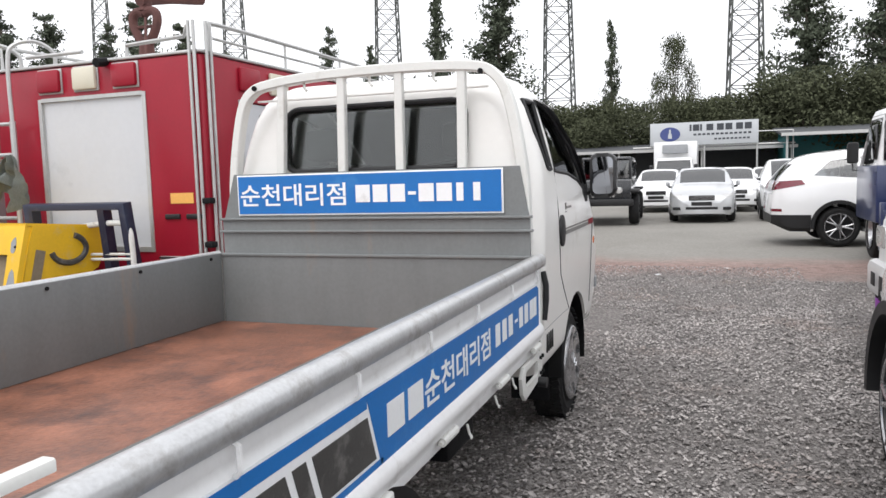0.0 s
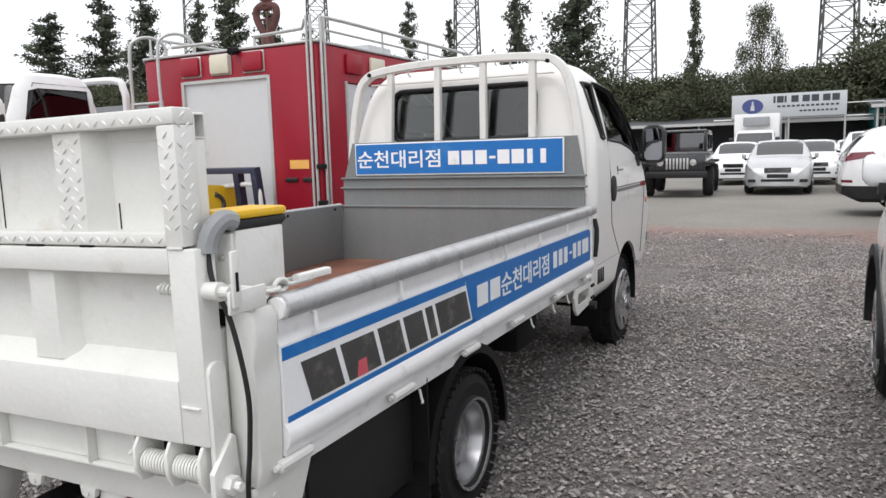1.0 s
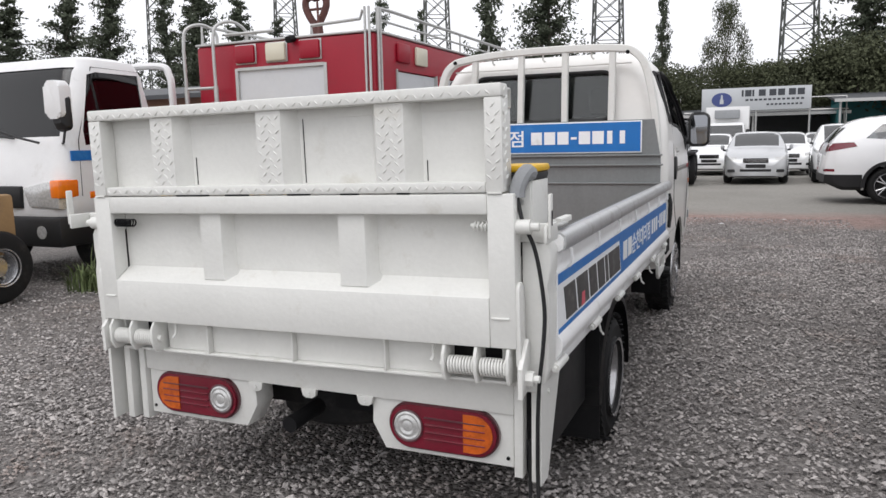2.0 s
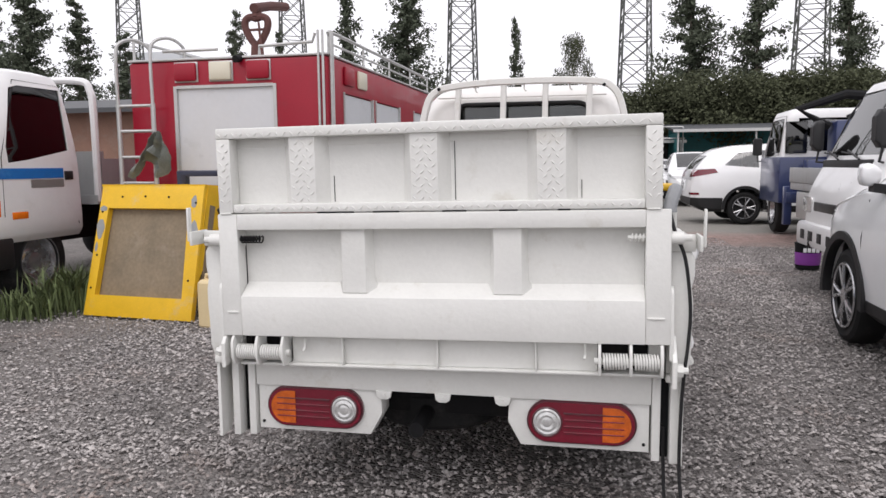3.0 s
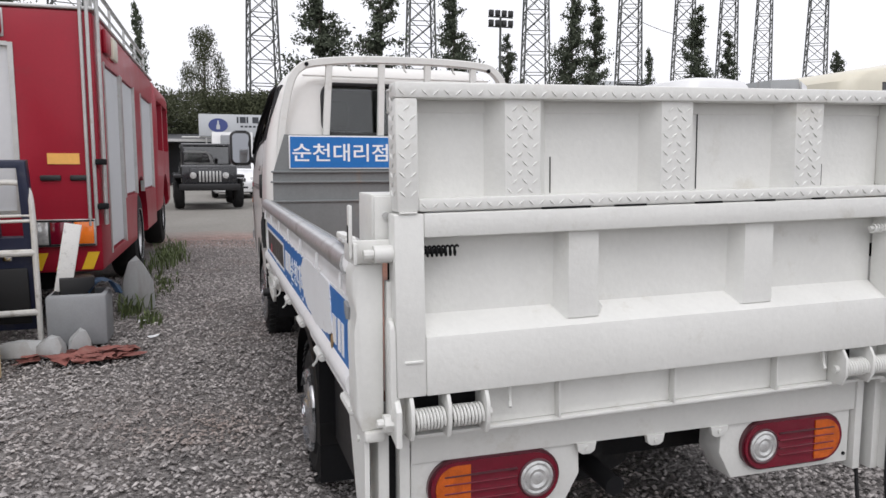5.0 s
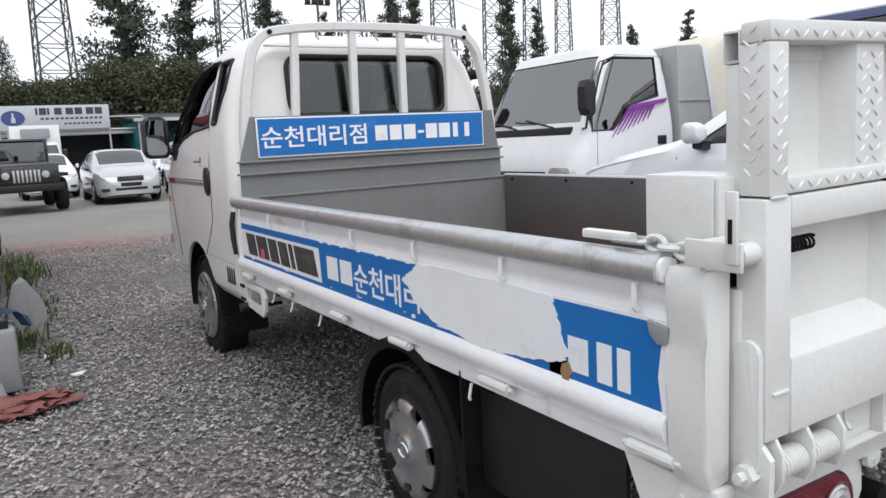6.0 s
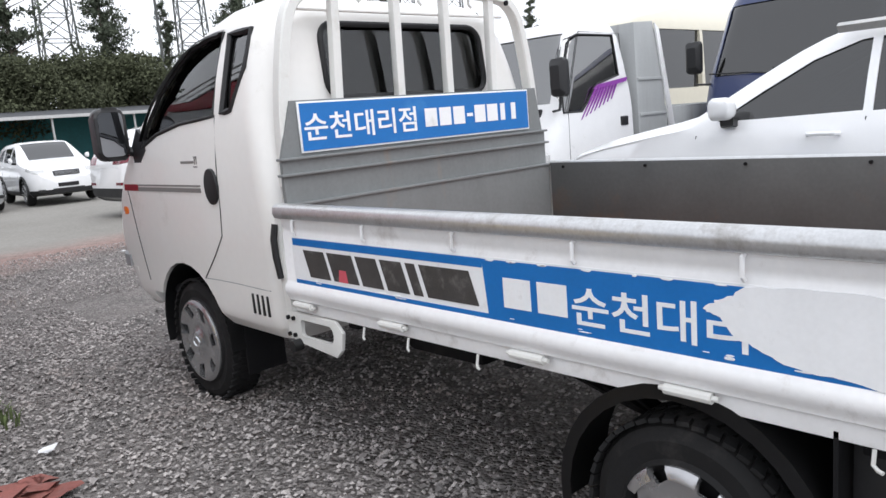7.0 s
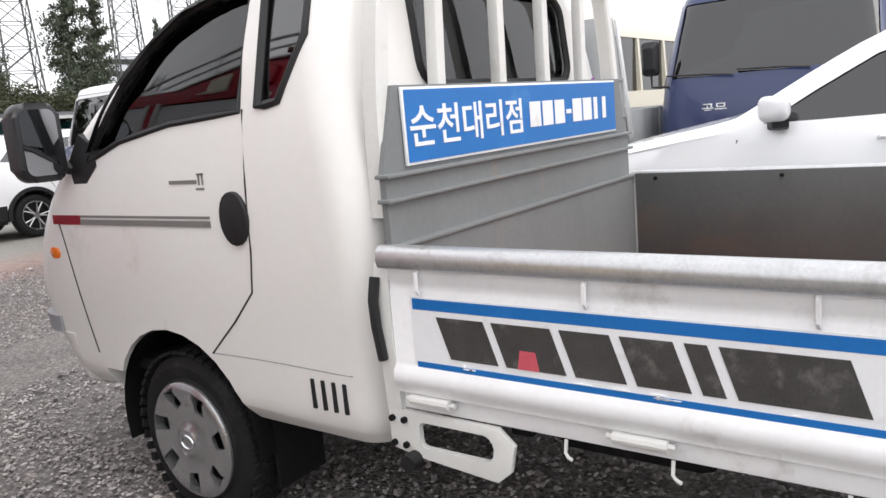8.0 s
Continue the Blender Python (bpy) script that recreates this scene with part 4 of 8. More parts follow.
# kerb side: blocks at the rear, then words, then number bars
b = strip(truck, "banner", 0.321, 3.112, 0.712, 0.924, 1, 0.002, VINYL, "blue and white banner on the drop side")
field = prism(bmesh.new(), [(1.440, 0.716), (3.106, 0.716), (3.106, 0.896), (3.07, 0.912), (1.365, 0.918)], "x", 0.866, 0.869)
part("banner_field", field, BLUE, b, "blue field")
strip(b, "banner_stripe", 0.323, 1.369, 0.886, 0.918, 1, 0.003, BLUE, "blue stripe")
strip(b, "banner_stripe", 0.333, 1.443, 0.716, 0.748, 1, 0.003, BLUE, "blue stripe")
logo_blocks(b, 1, 0.412, 1.387, 0.757, 0.866, 0.004)
each("word_bar", [(0.866, 0.8705, 1.473 + d, 1.575 + d, 0.784, 0.866) for d in (0, 0.129)], VINYL, b, 0, "white bar in place of a brand name")
lettering("순천대리점", 0.118, VINYL, b, Matrix.Translation((0.8695, 2.030, 0.824)) @ RIGHT, "white words", 0.001, 0.622, 0.098)
each("number_bar", [(0.866, 0.8705, 2.411 + d, 2.411 + 0.058 + d, 0.788, 0.868) for d in (0, 0.090, 0.179, 0.342, 0.432, 0.525, 0.590)] + [(0.866, 0.8705, 2.684, 2.727, 0.822, 0.834)], VINYL, b, 0, "white bar in place of a number")

# road side: blocks at the front, then words, a torn white gap, and number bars
b = strip(truck, "banner", 0.306, 3.085, 0.716, 0.916, -1, 0.002, VINYL, "torn blue and white banner on the drop side")
strip(b, "banner_field", 0.322, 0.66, 0.722, 0.908, -1, 0.003, BLUE, "blue field")
field = prism(bmesh.new(), [(2.035, 0.722), (2.052, 0.910), (1.27, 0.910), (0.60, 0.80), (0.60, 0.722)], "x", -0.866, -0.869)
part("banner_field", field, BLUE, b, "blue field")
strip(b, "banner_stripe", 2.052, 3.078, 0.883, 0.911, -1, 0.003, BLUE, "blue stripe")
strip(b, "banner_stripe", 2.036, 3.078, 0.721, 0.747, -1, 0.003, BLUE, "blue stripe")
logo_blocks(b, -1, 2.990, 2.092, 0.764, 0.868, 0.004)
each("word_bar", [(-0.866, -0.8705, 1.972 - d, 1.872 - d, 0.775, 0.862) for d in (0, 0.124)], VINYL, b, 0, "white bar in place of a brand name")
lettering("순천대리", 0.125, VINYL, b, Matrix.Translation((-0.8695, 1.498, 0.812)) @ LEFT, "white words", 0.001, 0.468, 0.104)
each("number_bar", ((-0.866, -0.8705, 0.592, 0.528, 0.752, 0.832), (-0.866, -0.8705, 0.500, 0.456, 0.748, 0.836), (-0.866, -0.8705, 0.440, 0.404, 0.746, 0.836)), VINYL, b, 0, "white bar in place of a number")
rng = random.Random(5)
torn = [(1.365, 0.850), (1.335, 0.873), (1.300, 0.890), (1.270, 0.912), (1.15, 0.918), (1.0, 0.919), (0.86, 0.918), (0.70, 0.917), (0.645, 0.912), (0.638, 0.895), (0.625, 0.862), (0.612, 0.818), (0.590, 0.790), (0.605, 0.768), (0.66, 0.756),
        (0.74, 0.744), (0.82, 0.737), (0.90, 0.731), (0.985, 0.728), (1.06, 0.742), (1.13, 0.743), (1.19, 0.752), (1.24, 0.775), (1.29, 0.794), (1.325, 0.835)]
poly = []
for (y0, z0), (y1, z1) in zip(torn, torn[1:] + torn[:1]):
    for k in range(4):
        t = k / 4
        poly.append((y0 + (y1 - y0) * t + rng.uniform(-0.005, 0.005), z0 + (z1 - z0) * t + rng.uniform(-0.003, 0.003)))
part("torn_patch", prism(bmesh.new(), poly, "x", -0.868, -0.8722), VINYL, b, "white torn patch where the blue has peeled off")
# ragged end of the field, peeled flecks along the edges, and a curled scrap
bm = bmesh.new()
prism(bm, [(0.318, 0.718), (0.330, 0.80), (0.322, 0.86), (0.305, 0.90), (0.304, 0.718)], "x", -0.868, -0.8705)
part("banner_edge", bm, VINYL, b, "white curved banner edge")
part("curled_scrap", prism(bmesh.new(), [(0.352, 0.912), (0.300, 0.905), (0.304, 0.872), (0.325, 0.868), (0.345, 0.885)], "x", -0.866, -0.878, 0.002), GREYBOX, b, "curled grey banner scrap")
part("brown_stain", prism(bmesh.new(), [(0.612, 0.762), (0.590, 0.772), (0.578, 0.748), (0.592, 0.732), (0.585, 0.716), (0.610, 0.722), (0.618, 0.745)], "x", -0.868, -0.8726), WEBBING, b, "brown torn backing")
bm = bmesh.new()
for i in range(46):
    low = rng.random() < 0.75
    y = rng.uniform(0.64, 3.0) if low else rng.uniform(1.3, 2.1)
    z = rng.choice((0.722, 0.728, 0.744, 0.75)) if low else 0.909
    w, h = rng.uniform(0.004, 0.028), rng.uniform(0.0012, 0.0045)
    prism(bm, [(y + w * math.cos(a) * rng.uniform(0.6, 1), z + h * math.sin(a) * rng.uniform(0.6, 1)) for a in [2 * math.pi * k / 9 for k in range(9)]], "x", -0.868, -0.8712)
part("peeled_fleck", bm, VINYL, b, "small peeled flecks", kind="stuff")

# ---- tail lift ----
def lozenges(bm, x0, x1, z0, z1, y, pitch=0.027):
    """Raised tread marks of chequer plate on a face that looks along -y."""
    i = 0
    z = z0 + pitch * 0.35
    while z < z1 - 0.006:
        x = x0 + pitch * 0.35 + (0.5 * pitch if i % 2 else 0)
        j = 0
        while x < x1 - 0.006:
            a = radians(42 if (i + j) % 2 else -42)
            c, s2 = math.cos(a), math.sin(a)
            tip = [(-0.011, 0), (0, 0.0032), (0.011, 0), (0, -0.0032)]
            vs = [bm.verts.new((x + c * p - s2 * q, y, z + s2 * p + c * q)) for p, q in tip]
            a1, a2 = bm.verts.new((x - c * 0.005, y - 0.0028, z - s2 * 0.005)), bm.verts.new((x + c * 0.005, y - 0.0028, z + s2 * 0.005))
            for f in ((vs[0], a1, vs[3]), (vs[0], vs[1], a1), (vs[1], a2, a1), (vs[3], a1, a2), (vs[1], vs[2], a2), (vs[3], a2, vs[2])):
                bm.faces.new(f)
            x += pitch
            j += 1
        z += pitch * 0.8
        i += 1


def rib(bm, xl, xr, z0, z1, yf, yb, slope):
    """A pressed rib with sloping flanks, its face at yf, its feet at yb."""
    loft(bm, [[(xl - slope, yb, z), (xl, yf, z), (xr, yf, z), (xr + slope, yb, z)] for z in (z0, z1)])


FY = 0.154
lift = part("lift_platform", boxes((-0.692, 0.706, FY, FY + 0.064, 0.717, 0.861), r=0.004), LIFT, truck, "white painted lower platform of the tail lift")
each("platform_stile", ((-0.764, -0.692, FY + 0.002, FY + 0.064, 0.717, 1.153), (0.706, 0.784, FY + 0.002, FY + 0.064, 0.717, 1.153)), LIFT, lift, 0.004)
part("platform_rail", boxes((-0.692, 0.706, FY + 0.002, FY + 0.064, 1.096, 1.153), r=0.004), LIFT, lift)
part("platform_sheet", boxes((-0.692, 0.706, FY + 0.070, FY + 0.080, 0.80, 1.11)), LIFT, lift)
bm = bmesh.new()
loft(bm, [[(x, FY + 0.001, 0.858), (x, FY + 0.0705, 0.903), (x, FY + 0.072, 0.858)] for x in (-0.690, 0.705)])
part("sloped_ledge", bm, LIFT, lift)
for xl, xr in ((-0.318, -0.222), (0.212, 0.316)):
    bm = bmesh.new()
    loft(bm, [[(xl - f, FY + 0.072, z), (xl + 0.006, FY + 0.019, z), (xr - 0.006, FY + 0.019, z), (xr + f, FY + 0.072, z)] for z, f in ((1.097, 0.012), (0.915, 0.014), (0.874, 0.045))])
    part("platform_rib", bm, LIFT, lift)
flap = part("lift_flap", boxes((-0.712, 0.705, FY + 0.064, FY + 0.074, 1.17, 1.43)), LIFT, truck, "white chequer-plate flap folded on top of the lift")
part("flap_rail", boxes((-0.756, 0.756, FY, FY + 0.060, 1.416, 1.452), r=0.005), LIFT, flap)
tube_rail = cut(boxes((-0.754, 0.754, FY + 0.0605, FY + 0.098, 1.386, 1.443), r=0.004), [boxes((-0.80, -0.60, FY + 0.065, FY + 0.093, 1.391, 1.438)), boxes((0.60, 0.80, FY + 0.065, FY + 0.093, 1.391, 1.438))])
part("hollow_rail", tube_rail, LIFT, flap, "hollow top rail open at its ends")
each("flap_edge", ((-0.752, -0.712, FY + 0.0605, FY + 0.094, 1.160, 1.385), (0.712, 0.752, FY + 0.0605, FY + 0.094, 1.160, 1.385)), LIFT, flap, 0.004)
part("flap_rail", boxes((-0.703, 0.704, FY + 0.005, FY + 0.064, 1.157, 1.187), r=0.005), LIFT, flap)
each("flap_stile", ((-0.756, -0.703, FY + 0.001, FY + 0.064, 1.157, 1.416), (0.704, 0.756, FY + 0.001, FY + 0.064, 1.157, 1.416)), LIFT, flap, 0.005)
for xc in (-0.440, -0.010, 0.411):
    bm = bmesh.new()
    rib(bm, xc - 0.046, xc + 0.046, 1.182, 1.420, FY + 0.012, FY + 0.065, 0.036)
    r_ = part("flap_rib", bm, LIFT, flap)
    bm = bmesh.new()
    lozenges(bm, xc - 0.044, xc + 0.044, 1.19, 1.412, FY + 0.012)
    part("tread_mark", bm, LIFT, r_, kind="stuff")
bm = bmesh.new()
lozenges(bm, -0.75, 0.75, 1.419, 1.448, FY)
lozenges(bm, -0.752, -0.706, 1.19, 1.414, FY + 0.001)
lozenges(bm, 0.707, 0.753, 1.19, 1.414, FY + 0.001)
lozenges(bm, -0.70, 0.70, 1.161, 1.185, FY + 0.005)
for s in (-1, 1):
    side = bmesh.new()
    lozenges(side, s * (FY + 0.030) - 0.026, s * (FY + 0.030) + 0.026, 1.19, 1.445, 0)
    bmesh.ops.transform(side, matrix=Matrix.Translation((s * 0.756, 0, 0)) @ Matrix.Rotation(radians(90 * s), 4, "Z"), verts=side.verts)
    tmp = bpy.data.meshes.new("side_marks")
    side.to_mesh(tmp)
    bm.from_mesh(tmp)
    bpy.data.meshes.remove(tmp)
    side.free()
part("tread_mark", bm, LIFT, flap, kind="stuff")
each("dark_gap", [(x0, x1, FY + 0.004, FY + 0.014, 1.1535, 1.1575) for x0, x1 in ((-0.39, -0.26), (-0.19, -0.10), (0.05, 0.13), (0.24, 0.30), (0.43, 0.47))] + [(x, x + 0.002, FY + 0.0615, FY + 0.0645, 1.19, 1.19 + h) for x, h in ((-0.345, 0.09), (0.085, 0.20), (0.505, 0.06), (-0.515, 0.03))], CHASSIS, flap)
# weld beads at the stiles' feet
each("weld_bead", ((-0.745, -0.700, FY - 0.003, FY + 0.004, 0.800, 0.806), (0.712, 0.765, FY - 0.003, FY + 0.004, 0.800, 0.806), (-0.752, -0.708, FY - 0.003, FY + 0.004, 1.1525, 1.158), (0.708, 0.752, FY - 0.003, FY + 0.004, 1.1525, 1.158)), LIFT, lift, 0.002)
# springs and pins at the platform's upper corners
for s, x in ((-1, -0.690), (1, 0.706)):
    bm = bmesh.new()
    d = -s
    n = 84 if s < 0 else 44
    tube(bm, [(x + d * (0.002 + (0.083 if s < 0 else 0.045) * i / n), FY + 0.022 + 0.012 * math.cos(i * 0.55), 1.062 + 0.012 * math.sin(i * 0.55)) for i in range(n + 1)], 0.0028, 5)
    cyl(bm, (x, FY + 0.022, 1.062), (x + d * 0.055, FY + 0.022, 1.062), 0.007, 8)
    part("latch_spring", bm, CHASSIS if s < 0 else LIFT, lift)
    bm = bmesh.new()
    cyl(bm, (x + s * 0.074, FY + 0.030, 1.060), (x + s * 0.118, FY + 0.030, 1.060), 0.021, 14)
    part("latch_pin", bm, LIFT, lift)
    bm = bmesh.new()
    cyl(bm, (x + s * 0.118, FY + 0.030, 1.060), (x + s * 0.142, FY + 0.030, 1.060), 0.012, 10)
    part("pin_end", bm, LIFT, lift)
    # long rounded cheek plate on the platform's side
    bm = bmesh.new()
    prism(bm, rounded(FY + 0.006, FY + 0.058, 0.66, 0.905, (0.008, 0.008, 0.025, 0.025), 5), "x", x + s * 0.075, x + s * 0.088, 0.004)
    part("cheek_plate", bm, LIFT, lift)

# beam, coil springs, cross panel, lamp boxes
beam = part("lift_beam", boxes((-0.525, 0.555, FY + 0.055, FY + 0.066, 0.612, 0.720), r=0.002), LIFT, truck, "white lower beam of the tail lift")
part("beam_flange", boxes((-0.722, 0.755, FY + 0.035, FY + 0.10, 0.602, 0.611), r=0.002), LIFT, beam)
each("gusset", [(x, x + 0.006, FY + 0.028, FY + 0.055, 0.611, 0.715) for x in (-0.332, 0.012, 0.350)], LIFT, beam, 0.002)
# black sheet that paints the shade in the recess behind the springs
part("beam_recess", boxes((-0.722, 0.755, FY + 0.092, FY + 0.102, 0.612, 0.715)), CHASSIS, beam, "black sheet for the shade in the recess behind the springs")
for s, xs in ((-1, (-0.730, -0.638, -0.540)), (1, (0.562, 0.661, 0.758))):
    for x in xs:
        bm = bmesh.new()
        prism(bm, [(FY + 0.075, 0.604), (FY + 0.075, 0.716), (FY + 0.004, 0.716), (FY - 0.012, 0.690), (FY - 0.012, 0.640), (FY + 0.004, 0.610)], "x", x - 0.005, x + 0.005, 0.002)
        hinge = part("hinge_plate", bm, LIFT, beam)
    for a, b2 in zip(xs, xs[1:]):
        n = 120
        bm = bmesh.new()
        tube(bm, [(a + 0.010 + (b2 - a - 0.020) * i / n, FY + 0.020 + 0.025 * math.cos(i * 0.45), 0.655 + 0.025 * math.sin(i * 0.45)) for i in range(n + 1)], 0.0036, 6)
        part("coil_spring", bm, LIFT, hinge, "white painted coil spring")
    bm = bmesh.new()
    e = xs[2] + 0.018 if s < 0 else xs[0] - 0.018
    cyl(bm, (xs[0] if s < 0 else e, FY + 0.020, 0.655), (e if s < 0 else xs[2], FY + 0.020, 0.655), 0.011, 10)
    part("hinge_rod", bm, LIFT, hinge)
    hx = -0.468 if s < 0 else 0.516
    bm = bmesh.new()
    tube(bm, [(hx, FY + 0.035, 0.714), (hx, FY + 0.030, 0.672), (hx - 0.004, FY + 0.018, 0.660)], 0.005, 6)
    part("hook", bm, LIFT, beam)
# the platform hangs a little higher on the kerb side
lean = Matrix.Translation((0.010, 0, 0.594)) @ Matrix.Rotation(radians(-0.87), 4, "Y") @ Matrix.Diagonal((1.018, 1.0, 1.0175, 1.0)) @ Matrix.Translation((-0.015, 0, -0.60))
for o in (lift, flap, beam):
    o.matrix_local = lean

LY, LX = 0.286, 0.015
not_lower = set(truck.children)
cross = part("rear_cross_panel", boxes((-0.705, 0.737, LY - 0.014, LY - 0.002, 0.490, 0.601), r=0.003), LIFT, truck, "white rear cross panel")
for x in (-0.205, 0.014, 0.230):
    bm = bmesh.new()
    prism(bm, [(x - 0.03, 0.492), (x - 0.025, 0.468), (x - 0.012, 0.460), (x + 0.012, 0.460), (x + 0.025, 0.468), (x + 0.03, 0.492)], "y", LY - 0.020, LY - 0.004, 0.002)
    br = part("bracket", bm, LIFT, cross)
    bm = bmesh.new()
    cyl(bm, (x, LY - 0.020, 0.476), (x, LY - 0.025, 0.476), 0.007, 6)
    part("bolt", bm, LIFT, br)


def stadium(x0, x1, z0, z1, n=10):
    return rounded(x0, x1, z0, z1, (z1 - z0) / 2 - 1e-4, n)


def crescent(c, s, r):
    return [(c + s * 0.055, 0.353), (c + s * 0.055, 0.475)] + [(c + s * (0.093 + 0.058 * math.sin(radians(a))), 0.414 + 0.061 * math.cos(radians(a))) for a in range(0, 181, 15)]


for s in (-1, 1):
    bm = bmesh.new()
    pts = [(0.718, 0.317), (0.278, 0.317), (0.232, 0.400), (0.236, 0.489), (0.718, 0.489)]
    prism(bm, [(s * x + LX, z) for x, z in pts], "y", LY, LY + 0.10, 0.004)
    boxp = part("lamp_panel", bm, LIFT, truck, "white lamp panel")
    c0 = s * 0.4885 + LX
    x0, x1 = c0 - 0.181, c0 + 0.181
    lamp = part("rear_lamp", prism(bmesh.new(), stadium(x0, x1, 0.344, 0.484), "y", LY - 0.022, LY + 0.002, 0.008), REDLENS, boxp, "red, orange and clear rear lamp")
    part("lamp_rim", cut(prism(bmesh.new(), stadium(x0 - 0.007, x1 + 0.007, 0.337, 0.491), "y", LY - 0.014, LY), [xz(stadium(x0, x1, 0.344, 0.484), 0.1, 0.4)]), REDRIM, lamp, "dark red lamp rim")
    part("indicator_lens", prism(bmesh.new(), crescent(c0 + s * 0.018, s, 0.06), "y", LY - 0.026, LY - 0.020), AMBER, lamp, "orange lens")
    cx = c0 - s * 0.117
    rev = part("reversing_lens", spin(bmesh.new(), [(0, 0.049), (0.006, 0.049), (0.010, 0.042), (0.008, 0.036), (0.012, 0.026), (0.009, 0.018), (0.012, 0.010), (0.012, 0.002)], (cx, LY - 0.019, 0.414), (0, -1, 0), 28), CLEARLENS, lamp, "clear round lens")
    bm = bmesh.new()
    tube(bm, circle((cx, LY - 0.024, 0.414), (1, 0, 0), (0, 0, 1), 0.051, 28), 0.0035, 6, closed=True)
    part("lens_rim", bm, REDRIM, rev)
    for z in (0.378, 0.400, 0.424, 0.446):
        part("lens_ridge", boxes((min(c0 - s * 0.06, c0 + s * 0.145), max(c0 - s * 0.06, c0 + s * 0.145), LY - 0.0285, LY - 0.020, z, z + 0.004), r=0.0015), REDLENS if z < 0.44 else REDRIM, lamp)
    bm = bmesh.new()
    cyl(bm, (s * 0.70 + LX, LY, 0.345), (s * 0.70 + LX, LY - 0.004, 0.345), 0.006, 8)
    part("screw", bm, CHASSIS, boxp)
    # uprights with a dark slot between
    for a, b2, yf in ((0.782, 0.810, LY - 0.032), (0.724, 0.752, LY - 0.018)):
        part("lift_guide", boxes((s * a + LX, s * b2 + LX, yf, LY + 0.07, 0.295, 0.612), r=0.003), LIFT, truck)
    part("guide_slot", boxes((s * 0.753 + LX, s * 0.781 + LX, LY + 0.02, LY + 0.05, 0.30, 0.612)), CHASSIS, truck)
    # five-cornered pivot plate with its bolt at the platform's foot
    bm = bmesh.new()
    prism(bm, [(0.142, 0.588), (0.216, 0.602), (0.224, 0.650), (0.216, 0.740), (0.206, 0.748), (0.140, 0.676)], "x", s * 0.775 + LX, s * 0.790 + LX, 0.003)
    arm = part("lift_arm", bm, LIFT, truck, "white pivot plate")
    bm = bmesh.new()
    cyl(bm, (s * 0.789 + LX, 0.182, 0.640), (s * 0.812 + LX, 0.182, 0.640), 0.022, 6)
    part("hinge_bolt", bm, LIFT, arm)
    bm = bmesh.new()
    cyl(bm, (s * 0.81 + LX, 0.182, 0.640), (s * 0.828 + LX, 0.182, 0.640), 0.011, 8)
    part("bolt_end", bm, LIFT, arm)
    # column at the bed's rear corner, bulged at its top
    rear, cy, co, cw = (0.309, 0.215, 0.862, 0.075) if s < 0 else (0.318, 0.232, 0.862, 0.085)
    bm = bmesh.new()
    prism(bm, [(s * (co + x), z) for x, z in ((-cw, 0.615), (-0.02, 0.61), (-0.006, 0.655), (-0.004, 0.80), (-0.012, 0.86), (-0.010, 0.90), (0, 0.945), (0, 1.00), (-0.012, 1.022), (-cw, 1.022))], "y", cy, rear - 0.003, 0.008)
    col = part("lift_column", bm, LIFT, truck, "white steel column of the tail lift")
    part("column_strip", boxes((s * 0.72, s * (co - cw - 0.006), cy - 0.012, cy + 0.020, 0.60, 0.978), r=0.002), LIFT, col)
    # no real post: a black box paints the shade in the gap
    part("inner_post", boxes((s * 0.70, s * 0.765, cy + 0.02, cy + 0.05, 0.60, 1.04)), CHASSIS, col, "black box for the shade in the gap beside the column")
    part("column_foot", boxes((s * (co - cw), s * (co - 0.025), cy - 0.012, cy + 0.03, 0.585, 0.612), r=0.006), LIFT, col)
    bm = bmesh.new()
    prism(bm, [(rear - 0.09, 0.30), (rear - 0.02, 0.30), (rear + 0.13, 0.612), (rear - 0.09, 0.612)], "x", s * 0.824, s * 0.836)
    sk = part("side_skirt", bm, LIFT, truck, "white tapered side plate")
    bm = bmesh.new()
    cyl(bm, (s * 0.836, rear - 0.02, 0.57), (s * 0.842, rear - 0.02, 0.57), 0.008, 6)
    part("bolt", bm, LIFT, sk)
    # sheet box on the column, its rear lid, latch plate and lever
    bo, bt, by, bl = (0.808, 1.184, 0.240, 0.160) if s < 0 else (0.803, 1.194, 0.258, 0.168)
    cb = part("lift_box", boxes((s * 0.70, s * bo, by, by + bl, 1.03, bt), r=0.004), LIFT, truck, "white sheet-metal box on the lift column")
    part("box_lid", boxes((s * 0.69, s * (bo - 0.004), by - 0.012, by - 0.001, 1.045, bt - 0.004), r=0.003), LIFT, cb)
    bm = bmesh.new()
    cyl(bm, (s * (bo - 0.030), by - 0.012, 1.135), (s * (bo - 0.030), by - 0.022, 1.135), 0.008, 8)
    part("bolt", bm, STEEL, cb)
    part("latch_plate", boxes((s * 0.70, s * 0.862, by - 0.030, by - 0.016, 1.022, 1.078), r=0.004), LIFT, truck)
    part("latch_plate", boxes((s * 0.864, s * 0.874, by - 0.110, by + 0.008, 1.030, 1.080), r=0.004), LIFT, truck)
    lev = part("lock_lever", boxes((s * 0.875, s * 0.883, by - 0.108, by - 0.084, 1.045, 1.165), r=0.003), LIFT, truck)
    part("lever_slot", boxes((s * 0.882, s * 0.8845, by - 0.100, by - 0.092, 1.08, 1.12)), CHASSIS, lev)
